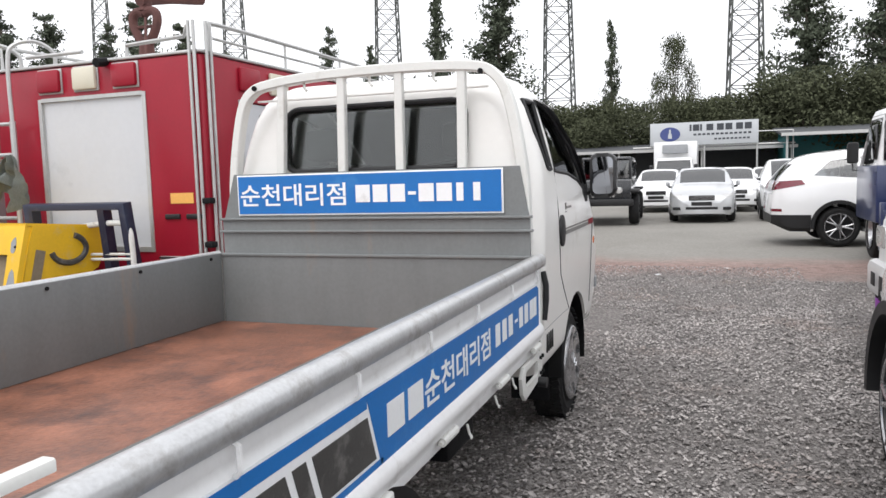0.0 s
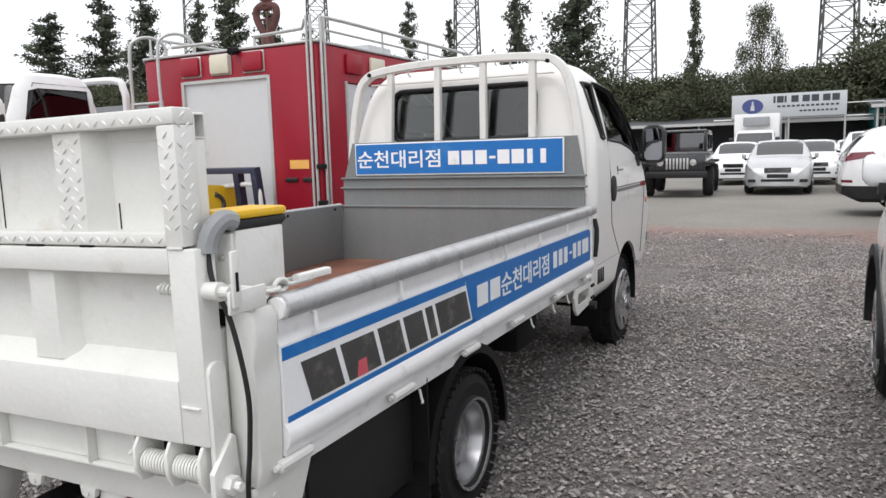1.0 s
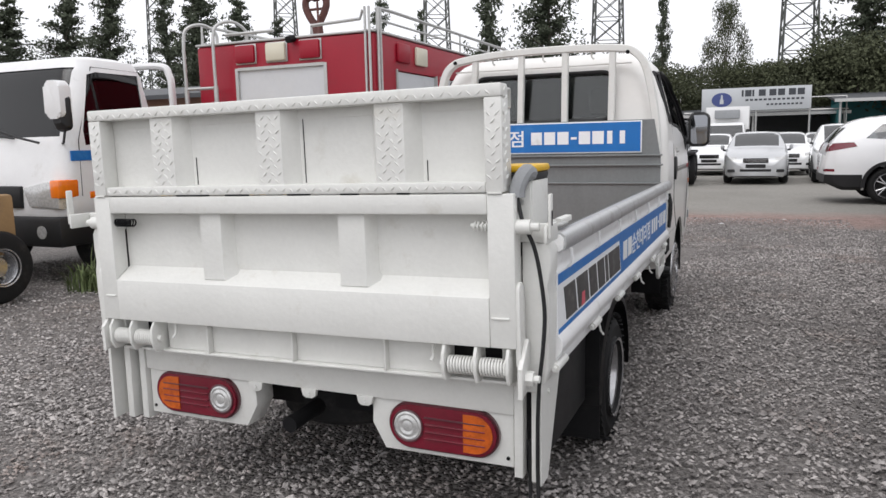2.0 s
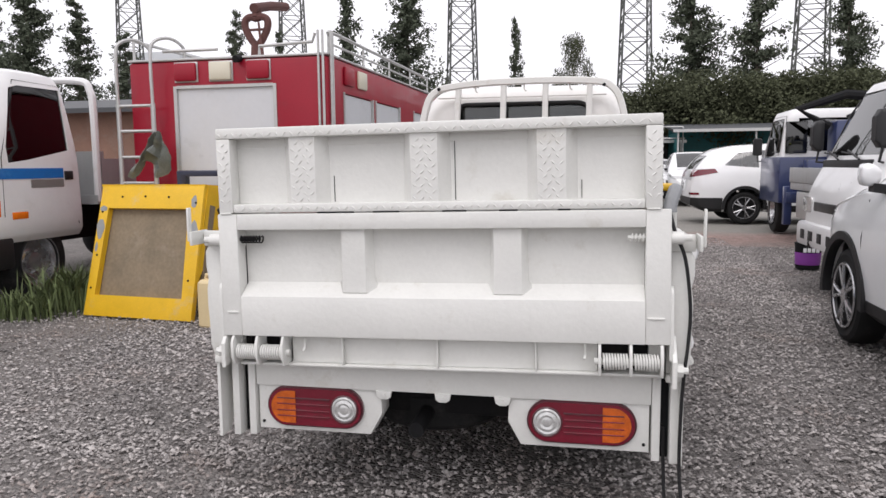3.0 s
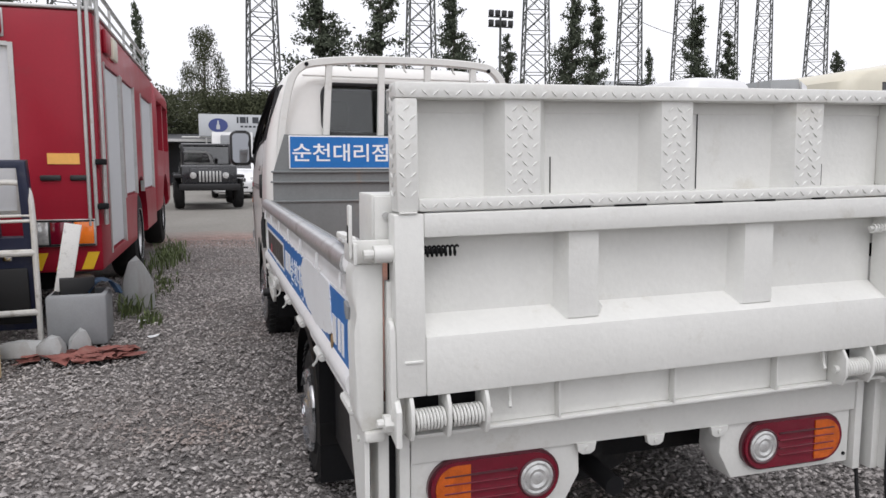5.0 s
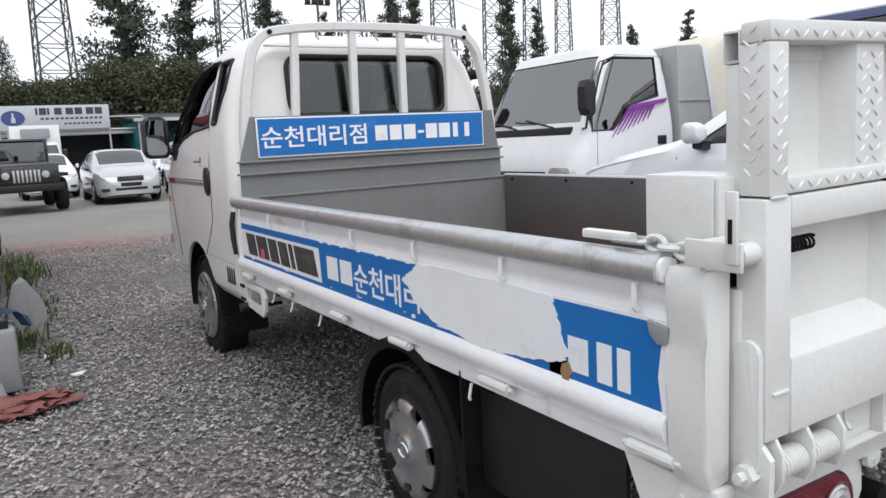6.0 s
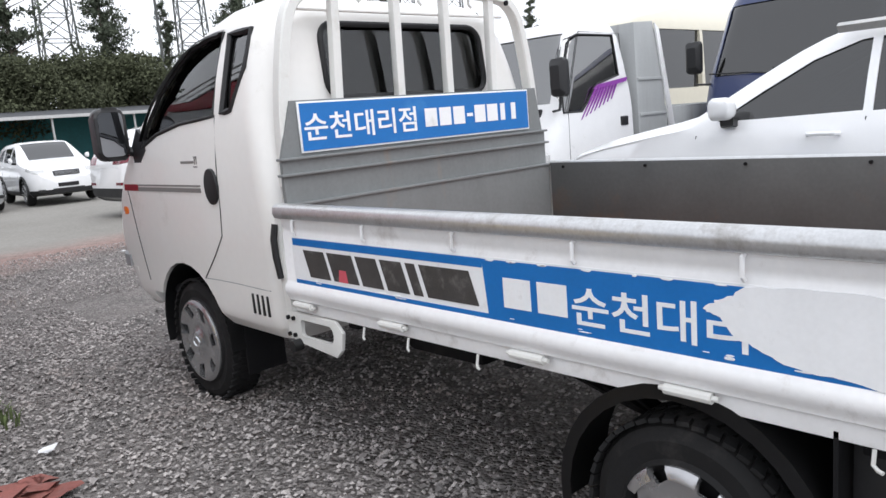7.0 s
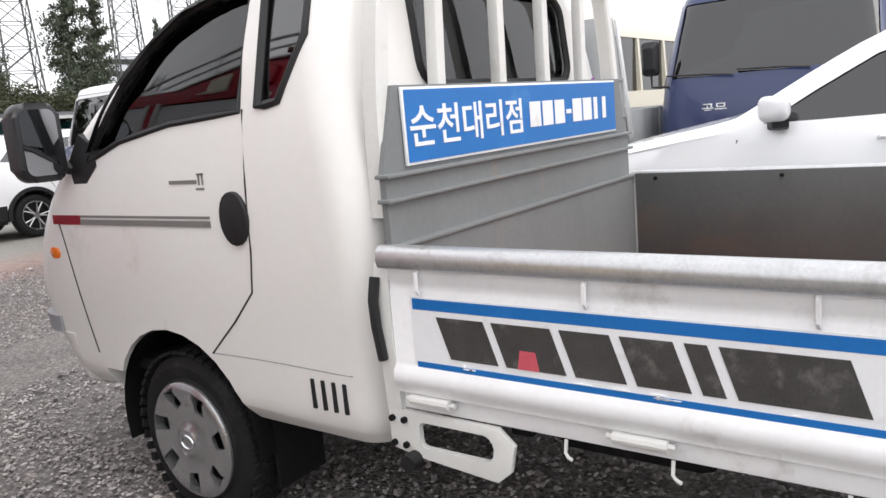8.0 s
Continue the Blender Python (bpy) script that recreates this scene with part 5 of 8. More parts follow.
    for i in range(3):
        bm = bmesh.new()
        p = Vector((s * (co - 0.03), by + 0.04 + 0.036 * i, 1.048 + 0.004 * i))
        u, v = ((1, 0, 0) if i % 2 else (0, 0, 1)), (0, 1, 0)
        tube(bm, [p + 0.014 * math.cos(a) * Vector(u) + 0.024 * math.sin(a) * Vector(v) for a in [2 * math.pi * k / 14 for k in range(14)]], 0.0055, 6, closed=True)
        part("chain_link", bm, LIFT, truck, "white painted chain link")
    bm = bmesh.new()
    tube(bm, [(s * (co - 0.03) + d * 0.02, by + y_, 1.058) for d, y_ in ((1, 0.135), (1, 0.205), (0.6, 0.215), (-0.6, 0.215), (-1, 0.205), (-1, 0.135), (-0.6, 0.128), (0.6, 0.128))], 0.006, 6, closed=True)
    part("buckle", bm, STEEL, truck, "bare steel buckle")
    bm = bmesh.new()
    loft(bm, [[(s * (co - 0.03) + dx, by + y_, 1.062 + dz) for dx, dz in rounded(-w_, w_, -0.009, 0.009, 0.004, 2)] for y_, w_ in ((0.17, 0.010), (0.22, 0.013), (0.305, 0.012))])
    part("latch_handle", bm, LIFT, truck, "white latch handle")

for o in truck.children:
    if o not in not_lower:
        o.matrix_local = Matrix.Translation((-0.005, 0, -0.0138)) @ Matrix.Diagonal((1.0155, 1.0, 1.0155, 1.0))

# control case and cables on the kerb-side box
CY = 0.250
bm = bmesh.new()
prism(bm, [(CY, 1.198), (CY + 0.178, 1.198), (CY + 0.20, 1.212), (CY + 0.19, 1.222), (CY, 1.222)], "x", 0.700, 0.808, 0.005)
rc = tagged(part("lift_control_case", bm, BLACK), "black control case with a yellow lid on the lift box", "control box")
rc.matrix_world = pose(TX, 0, 0)
part("case_lid", boxes((0.696, 0.812, CY + 0.003, CY + 0.196, 1.2225, 1.244), r=0.008), YELLOW, rc, "yellow lid")
bm = bmesh.new()
tube(bm, curve([(0.802, CY + 0.010, 1.220), (0.800, CY - 0.020, 1.226), (0.790, CY - 0.042, 1.205), (0.782, CY - 0.050, 1.175), (0.782, CY - 0.052, 1.155)], 4), 0.023, 10)
part("cable_boot", bm, GREYBOX, rc, "grey rubber boot")
bm = bmesh.new()
tube(bm, curve([(0.782, CY - 0.052, 1.16), (0.800, CY - 0.060, 1.09), (0.835, CY - 0.050, 1.0), (0.856, CY - 0.036, 0.84), (0.852, CY - 0.036, 0.72), (0.842, CY - 0.038, 0.62), (0.835, CY - 0.034, 0.48), (0.836, CY - 0.030, 0.25), (0.862, CY - 0.050, 0.08), (0.90, CY - 0.07, 0.006), (0.98, CY - 0.09, 0.0), (1.08, CY - 0.05, 0.0)], 6), 0.006, 8)
own("control_cable", bm, BLACK, "black rubber cable hanging from the tail lift to the gravel", "cable", pose(TX, 0, 0))
bm = bmesh.new()
tube(bm, curve([(0.785, 0.300, 0.40), (0.789, 0.293, 0.27), (0.796, 0.275, 0.12), (0.81, 0.245, 0.012), (0.85, 0.18, 0.0), (0.94, 0.12, 0.0)], 6), 0.006, 8)
own("control_cable", bm, BLACK, "black rubber cable looping out of the lift guide onto the gravel", "cable", pose(TX, 0, 0))

# ---- other vehicles ----
def car_rings(sp, inset=0.0):
    """Cross-sections along the length of a car, nose towards +y."""
    L = sp["L"]
    rings = []
    ys = np.concatenate([np.linspace(-L / 2, -L / 2 + 0.25, 5), np.linspace(-L / 2 + 0.32, L / 2 - 0.32, 34), np.linspace(L / 2 - 0.25, L / 2, 5)])
    for y in ys:
        zt = float(np.interp(y, *zip(*sp["top"]))) - inset
        zb = min(float(np.interp(y, *zip(*sp["belt"]))), zt - 0.035)
        w = float(np.interp(y, *zip(*sp["half"]))) - inset
        z0 = float(np.interp(y, *zip(*sp["low"]))) + inset * 2
        wt = w * 0.955 - max(0.0, zt - zb - 0.05) * sp.get("tumble", 0.42)
        mid = (z0 + zb) / 2
        half = [(w * 0.88, z0), (w * 0.97, z0 + 0.07), (w, mid), (w * 0.992, zb - 0.10), (w * 0.955, zb), ((w * 0.955 + wt) / 2 + 0.012, (zb + zt - 0.06) / 2 + 0.0), (wt, max(zb + 0.012, zt - 0.06)), (wt - 0.05, zt - 0.022), (wt * 0.72, zt - 0.004), (wt * 0.35, zt + 0.008)]
        yy = y if abs(y) < L / 2 - inset else math.copysign(L / 2 - inset, y)
        pts = [(x, yy, z) for x, z in half] + [(0, yy, zt + 0.01)] + [(-x, yy, z) for x, z in half[::-1]] + [(0, yy, z0)]
        rings.append(pts)
    return rings


def car_side(sp, y, z):
    """Half width of a car's skin at a place along it and a height; sp with smoothed lines."""
    zt = float(np.interp(y, *zip(*sp["top"])))
    zb = min(float(np.interp(y, *zip(*sp["belt"]))), zt - 0.035)
    w, z0 = float(np.interp(y, *zip(*sp["half"]))), float(np.interp(y, *zip(*sp["low"])))
    wt = w * 0.955 - max(0.0, zt - zb - 0.05) * sp.get("tumble", 0.42)
    zz = [z0, z0 + 0.07, (z0 + zb) / 2, zb - 0.10, zb, (zb + zt - 0.06) / 2, max(zb + 0.012, zt - 0.06), zt - 0.022]
    xx = [w * 0.88, w * 0.97, w, w * 0.992, w * 0.955, (w * 0.955 + wt) / 2 + 0.012, wt, wt - 0.05]
    return float(np.interp(z, zz, xx))


def smooth_line(pts, k=5):
    return [(p.x, p.y) for p in curve([(a, b, 0) for a, b in pts], k)]


def car(name, sp, m, paint, label, glass=TINT, style="alloy", rim=0.22, wheel_r=0.33, group="", clad=None):
    root = thing(name, m, label, "car", group)
    sp = dict(sp, top=smooth_line(sp["top"]), half=smooth_line(sp["half"]))
    L = sp["L"]
    fa, ra = sp["axles"]
    hw = max(h for _, h in sp["half"])
    arches = [arc_yz(a, wheel_r + 0.01, wheel_r + 0.065, -1.5, 1.5) for a in (fa, ra)]
    slots = [yz(p, -1.5, 1.5) for p in sp["windows"]]
    screens = [yz(p, -hx, hx) for p, hx in sp["screens"]]
    body = cut(loft(bmesh.new(), car_rings(sp)), [loft(bmesh.new(), car_rings(sp, 0.06)), *arches, *slots, *screens])
    bd = part("body", body, paint, root, angle=30)
    skin = cut(loft(bmesh.new(), car_rings(sp, 0.012)), [loft(bmesh.new(), car_rings(sp, 0.018))])
    shell = skin.copy
    for p in sp["windows"]:
        dense = [(a[0] + (b[0] - a[0]) * t, a[1] + (b[1] - a[1]) * t) for a, b in zip(p, p[1:] + p[:1]) for t in (0, 0.34, 0.67)]
        cy, cz = sum(q[0] for q in dense) / len(dense), sum(q[1] for q in dense) / len(dense)
        for s in (-1, 1):
            bm = bmesh.new()
            rims = [[bm.verts.new((s * (car_side(sp, cy + (y - cy) * k, cz + (z - cz) * k) - 0.012), cy + (y - cy) * k, cz + (z - cz) * k)) for y, z in dense] for k in (1.02, 0.6, 0.25)]
            bridge(bm, rims[0], rims[1])
            bridge(bm, rims[1], rims[2])
            bm.faces.new(rims[2])
            part("side_window", bm, glass, bd, "dark side glass", angle=60)
    for i, (p, hx) in enumerate(sp["screens"]):
        part("windscreen" if i == 0 else "rear_window", cut(shell(), [yz(p, -hx, hx)], "INTERSECT"), glass, bd, "sloping glass")
    for s in (-1, 1):
        for a in (fa, ra):
            x = s * (hw - 0.025)
            wheel(root, x, a, wheel_r, wheel_r, 0.23, s, style, rim)
        # mirror
        my, mz = sp["mirror"]
        bm = bmesh.new()
        rings = [[(s * (hw + 0.01 + t), my - 0.03 + q * 0.75 + t * 0.12, mz + z + 0.1 * t) for q, z in rounded(-0.03 * k, 0.19 * k, -0.075 * k, 0.07 * k, 0.055 * k, 5)] for t, k in ((0, 0.55), (0.015, 0.8), (0.04, 0.97), (0.065, 1.0), (0.085, 0.9), (0.1, 0.65), (0.105, 0.3))]
        loft(bm, rings)
        mi = part("mirror", bm, paint, bd)
        bm = bmesh.new()
        loft(bm, [[(s * (hw - 0.06), my + 0.04 + dy, mz - 0.09 + dz) for dy, dz in rounded(-0.06, 0.06, -0.03, 0.03, 0.01, 2)], [(s * (hw + 0.05), my + dy, mz - 0.075 + dz) for dy, dz in rounded(-0.04, 0.05, -0.03, 0.03, 0.01, 2)]])
        part("mirror_foot", bm, BLACK, mi)
        for hy, hz in sp.get("handles", ()):
            wy = float(np.interp(hy, *zip(*sp["half"])))
            bm = bmesh.new()
            tube(bm, [(s * (wy - 0.012), hy - 0.09, hz), (s * (wy + 0.026), hy - 0.075, hz + 0.004), (s * (wy + 0.03), hy, hz + 0.006), (s * (wy + 0.026), hy + 0.075, hz + 0.004), (s * (wy - 0.012), hy + 0.09, hz)], 0.013, 8)
            part("door_handle", bm, paint, bd)
        for line in sp.get("gaps", ()):
            bm = bmesh.new()
            pts = []
            for y, z in line:
                pts.append((s * (car_side(sp, y, z) + 0.0015), y, z))
            tube(bm, [Vector(a).lerp(Vector(b), t) for a, b in zip(pts, pts[1:]) for t in (0, 0.25, 0.5, 0.75)] + [Vector(pts[-1])], 0.004, 5)
            part("panel_gap", bm, BLACK, bd)
    if clad:
        for s in (-1, 1):
            for a in (fa, ra):
                bm = bmesh.new()
                ro, ri = wheel_r + 0.115, wheel_r + 0.055
                angs = [radians(t) for t in range(-6, 187, 8)]
                outer = [(a + ro * math.cos(t), wheel_r + 0.01 + ro * math.sin(t)) for t in angs]
                inner = [(a + ri * math.cos(t), wheel_r + 0.01 + ri * math.sin(t)) for t in angs]
                prism(bm, outer + inner[::-1], "x", s * (hw - 0.06), s * (hw + 0.006))
                part("arch_trim", bm, clad, bd, "dark plastic arch trim")
        proud = dict(sp, L=L + 0.014, half=[(y, h + 0.007) for y, h in sp["half"]])
        zc = sp["low"][1][1]
        part("lower_cladding", cut(loft(bmesh.new(), car_rings(proud)), [boxes((-2, 2, ra + wheel_r + 0.12, fa - wheel_r - 0.12, 0, zc + 0.13))], "INTERSECT"), clad, bd, "dark lower cladding")
        part("rear_bumper", cut(loft(bmesh.new(), car_rings(proud)), [boxes((-2, 2, -L, ra - wheel_r - 0.10, 0, zc + 0.30))], "INTERSECT"), clad, bd, "dark rear bumper")
        part("front_valance", cut(loft(bmesh.new(), car_rings(proud)), [boxes((-2, 2, fa + wheel_r + 0.10, L, 0, zc + 0.14))], "INTERSECT"), clad, bd, "dark front valance")
    # inside
    for sx in (-1, 1):
        for y in sp["seats"]:
            part("seat", boxes((sx * 0.14, sx * 0.64, y - 0.08, y + 0.06, 0.55, sp["seat_z"]), (sx * 0.14, sx * 0.64, y, y + 0.45, 0.5, 0.62), (sx * 0.28, sx * 0.5, y - 0.07, y + 0.02, sp["seat_z"] + 0.02, sp["seat_z"] + 0.18), r=0.05), SEAT, root)
    part("cabin_floor", boxes((-hw + 0.1, hw - 0.1, ra + 0.4, fa - 0.4, 0.34, 0.42)), BLACK, root)
    part("dashboard", boxes((-hw + 0.14, hw - 0.14, sp["dash"] - 0.1, sp["dash"] + 0.35, 0.7, sp["belt"][0][1] - 0.02), r=0.05), BLACK, root)
    return root, bd


def lamp_on(bd, sp, name, poly, axis, a, b, material, label=""):
    """A lamp lens that follows the car's skin, cut out by a prism."""
    sp = dict(sp, top=[(y, z + 0.004) for y, z in smooth_line(sp["top"])], half=[(y, h + 0.006) for y, h in smooth_line(sp["half"])], L=sp["L"] + 0.012)
    return part(name, cut(loft(bmesh.new(), car_rings(sp)), [prism(bmesh.new(), poly, axis, a, b)], "INTERSECT"), material, bd, label)


def sit(x, y, rz):
    return pose(x, y, 0, 0, 0, rz)


SUV = dict(L=4.77, tumble=0.40,
    top=[(-2.385, 0.95), (-2.33, 1.12), (-2.10, 1.42), (-1.85, 1.60), (-1.3, 1.685), (-0.4, 1.715), (0.02, 1.70), (0.32, 1.62), (0.64, 1.455), (0.96, 1.265), (1.10, 1.195), (1.5, 1.122), (1.85, 1.052), (2.12, 0.962), (2.28, 0.86), (2.385, 0.70)],
    belt=[(-2.385, 1.12), (-1.5, 1.14), (0.9, 1.10), (1.3, 1.06), (2.385, 0.9)],
    half=[(-2.385, 0.72), (-2.2, 0.87), (-1.7, 0.93), (-0.5, 0.945), (1.0, 0.945), (1.6, 0.93), (2.05, 0.86), (2.28, 0.72), (2.385, 0.50)],
    low=[(-2.385, 0.40), (-2.1, 0.26), (2.0, 0.24), (2.385, 0.30)], axles=(1.45, -1.315),
    windows=[[(0.90, 1.145), (0.60, 1.15), (0.02, 1.165), (0.02, 1.575), (0.08, 1.57), (0.34, 1.48), (0.62, 1.32)], [(-0.03, 1.16), (-0.95, 1.19), (-0.98, 1.56), (-0.03, 1.578)], [(-1.03, 1.195), (-1.72, 1.25), (-1.45, 1.50), (-1.03, 1.55)]],
    screens=[([(1.06, 1.19), (0.17, 1.625), (0.25, 1.74), (1.16, 1.28)], 0.60), ([(-2.26, 1.16), (-2.02, 1.44), (-2.2, 1.56), (-2.46, 1.2)], 0.62)],
    mirror=(0.78, 1.225), handles=((0.22, 1.04), (-0.85, 1.05)), seats=(-0.05, -1.0), seat_z=1.12, dash=0.75,
    gaps=[[(1.04, 1.06), (1.08, 0.8), (1.09, 0.45)], [(0.0, 1.13), (0.02, 0.8), (0.03, 0.42)], [(-1.0, 1.15), (-1.02, 0.9), (-0.85, 0.6)]])
suv, sb = car("suv", SUV, pose(1.745, 2.05, 0), CARWHITE, "white family suv with dark tinted windows parked on the gravel", DARKGLASS, "alloy", 0.235, 0.345, clad=BLACK)
for s in (-1, 1):
    lamp_on(sb, SUV, "headlamp", [(1.95, 0.92), (2.40, 0.80), (2.40, 0.86), (2.0, 0.985)], "x", s * 0.45, s * 1.2, CLEARLENS, "clear headlamp")
    bm = bmesh.new()
    loft(bm, [[(s * x, y, z) for x, z in ((0.76, 1.62), (0.79, 1.66), (0.76, 1.68), (0.73, 1.66))] for y in (-1.5, 0.2)])
    part("roof_rail", bm, STEEL, sb)
part("grille", boxes((-0.45, 0.45, 2.31, 2.38, 0.52, 0.80), r=0.02), SATIN, sb)

suv2, b2 = car("suv", dict(SUV), sit(3.45, 15.38, -88), CARWHITE, "white suv seen from its rear quarter, parked on the asphalt", TINT, "alloy", 0.235, 0.345, clad=BLACK)
for s in (-1, 1):
    lamp_on(b2, SUV, "tail_lamp", [(-2.40, 1.00), (-1.86, 1.10), (-1.92, 1.18), (-2.40, 1.16)], "x", s * 0.42, s * 1.2, REDLENS, "red wraparound tail lamp")
    lamp_on(b2, SUV, "bumper_reflector", [(-2.42, 0.62), (-2.2, 0.62), (-2.2, 0.67), (-2.42, 0.67)], "x", s * 0.5, s * 0.85, REDLENS, "red reflector")

SEDAN = dict(L=4.50, tumble=0.45,
    top=[(-2.25, 0.80), (-2.18, 0.98), (-1.85, 1.04), (-1.55, 1.08), (-1.1, 1.30), (-0.75, 1.42), (-0.2, 1.475), (0.2, 1.455), (0.55, 1.34), (0.95, 1.12), (1.1, 1.04), (1.5, 0.96), (1.95, 0.84), (2.15, 0.72), (2.25, 0.55)],
    belt=[(-2.25, 0.95), (-1.0, 0.97), (0.9, 0.93), (2.25, 0.78)],
    half=[(-2.25, 0.62), (-2.1, 0.78), (-1.5, 0.87), (0, 0.888), (1.4, 0.87), (1.95, 0.80), (2.15, 0.68), (2.25, 0.45)],
    low=[(-2.25, 0.32), (-2.0, 0.20), (1.9, 0.18), (2.25, 0.24)], axles=(1.37, -1.28),
    windows=[[(0.78, 1.0), (0.0, 0.99), (-0.02, 1.39), (0.18, 1.39), (0.5, 1.25)], [(-0.06, 0.99), (-1.15, 1.03), (-0.78, 1.34), (-0.06, 1.395)]],
    screens=[([(1.04, 1.04), (0.33, 1.405), (0.38, 1.5), (1.12, 1.12)], 0.60), ([(-1.5, 1.07), (-0.88, 1.36), (-0.95, 1.48), (-1.6, 1.16)], 0.58)],
    mirror=(0.62, 1.02), seats=(-0.1, -0.95), seat_z=1.0, dash=0.62)


def face_of_car(bd, sp, z=0.62, w=0.88, y=2.25, dark=BLACK):
    for s in (-1, 1):
        lamp_on(bd, sp, "headlamp", [(y - 0.55, z + 0.22), (y - 0.60, z + 0.16), (y + 0.1, z + 0.0), (y + 0.1, z + 0.09)], "x", s * (w - 0.38), s * 1.2, CLEARLENS, "clear headlamp")
        bm = bmesh.new()
        prism(bm, rounded(min(s * 0.50, s * 0.74), max(s * 0.50, s * 0.74), 0.34, 0.42, 0.03), "y", y - 0.30, y - 0.035)
        part("fog_lamp", bm, dark, bd)
    part("grille", boxes((-0.33, 0.33, y - 0.25, y + 0.004, z - 0.02, z + 0.11), r=0.02), SATIN, bd)
    part("grille_bar", boxes(*[(-0.31, 0.31, y - 0.02, y + 0.01, z + 0.005 + 0.032 * i, z + 0.018 + 0.032 * i) for i in range(3)]), CHROME, bd)
    part("lower_intake", boxes((-0.42, 0.42, y - 0.25, y + 0.002, 0.34, 0.44), r=0.02), dark, bd)
    part("plate_bar", boxes((-0.26, 0.26, y, y + 0.012, 0.46, 0.56)), SATIN, bd)


sedan, b3 = car("sedan", SEDAN, sit(-0.19, 23.1, 180), CARSILVER, "silver-white sedan parked facing the yard", TINT, "cap", 0.20, 0.31)
face_of_car(b3, SEDAN)
for spots, paint, lab, sp in ((((-1.75, 28.6, 180), (0.75, 28.5, 182), (2.3, 33.5, 180)), CARWHITE, "white sedan in the back row of the lot", SEDAN), (((3.7, 31.0, 176), (1.2, 37, 180)), CARGREY, "dark grey sedan in the back row", SEDAN)):
    o, bb = car("parked_car", sp, sit(*spots[0]), paint, lab, TINT, "cap", 0.20, 0.31, "cars in the back row")
    face_of_car(bb, sp)
    for q in spots[1:]:
        copy_thing(o, sit(*q))
ssuv, b4 = car("suv", SUV, sit(2.22, 23.4, 178) @ Matrix.Diagonal((0.95, 0.9, 0.97, 1)), CARWHITE, "white compact suv facing the yard", TINT, "alloy", 0.22, 0.34, clad=BLACK)
face_of_car(b4, SUV, 0.78, 0.90, 2.385)


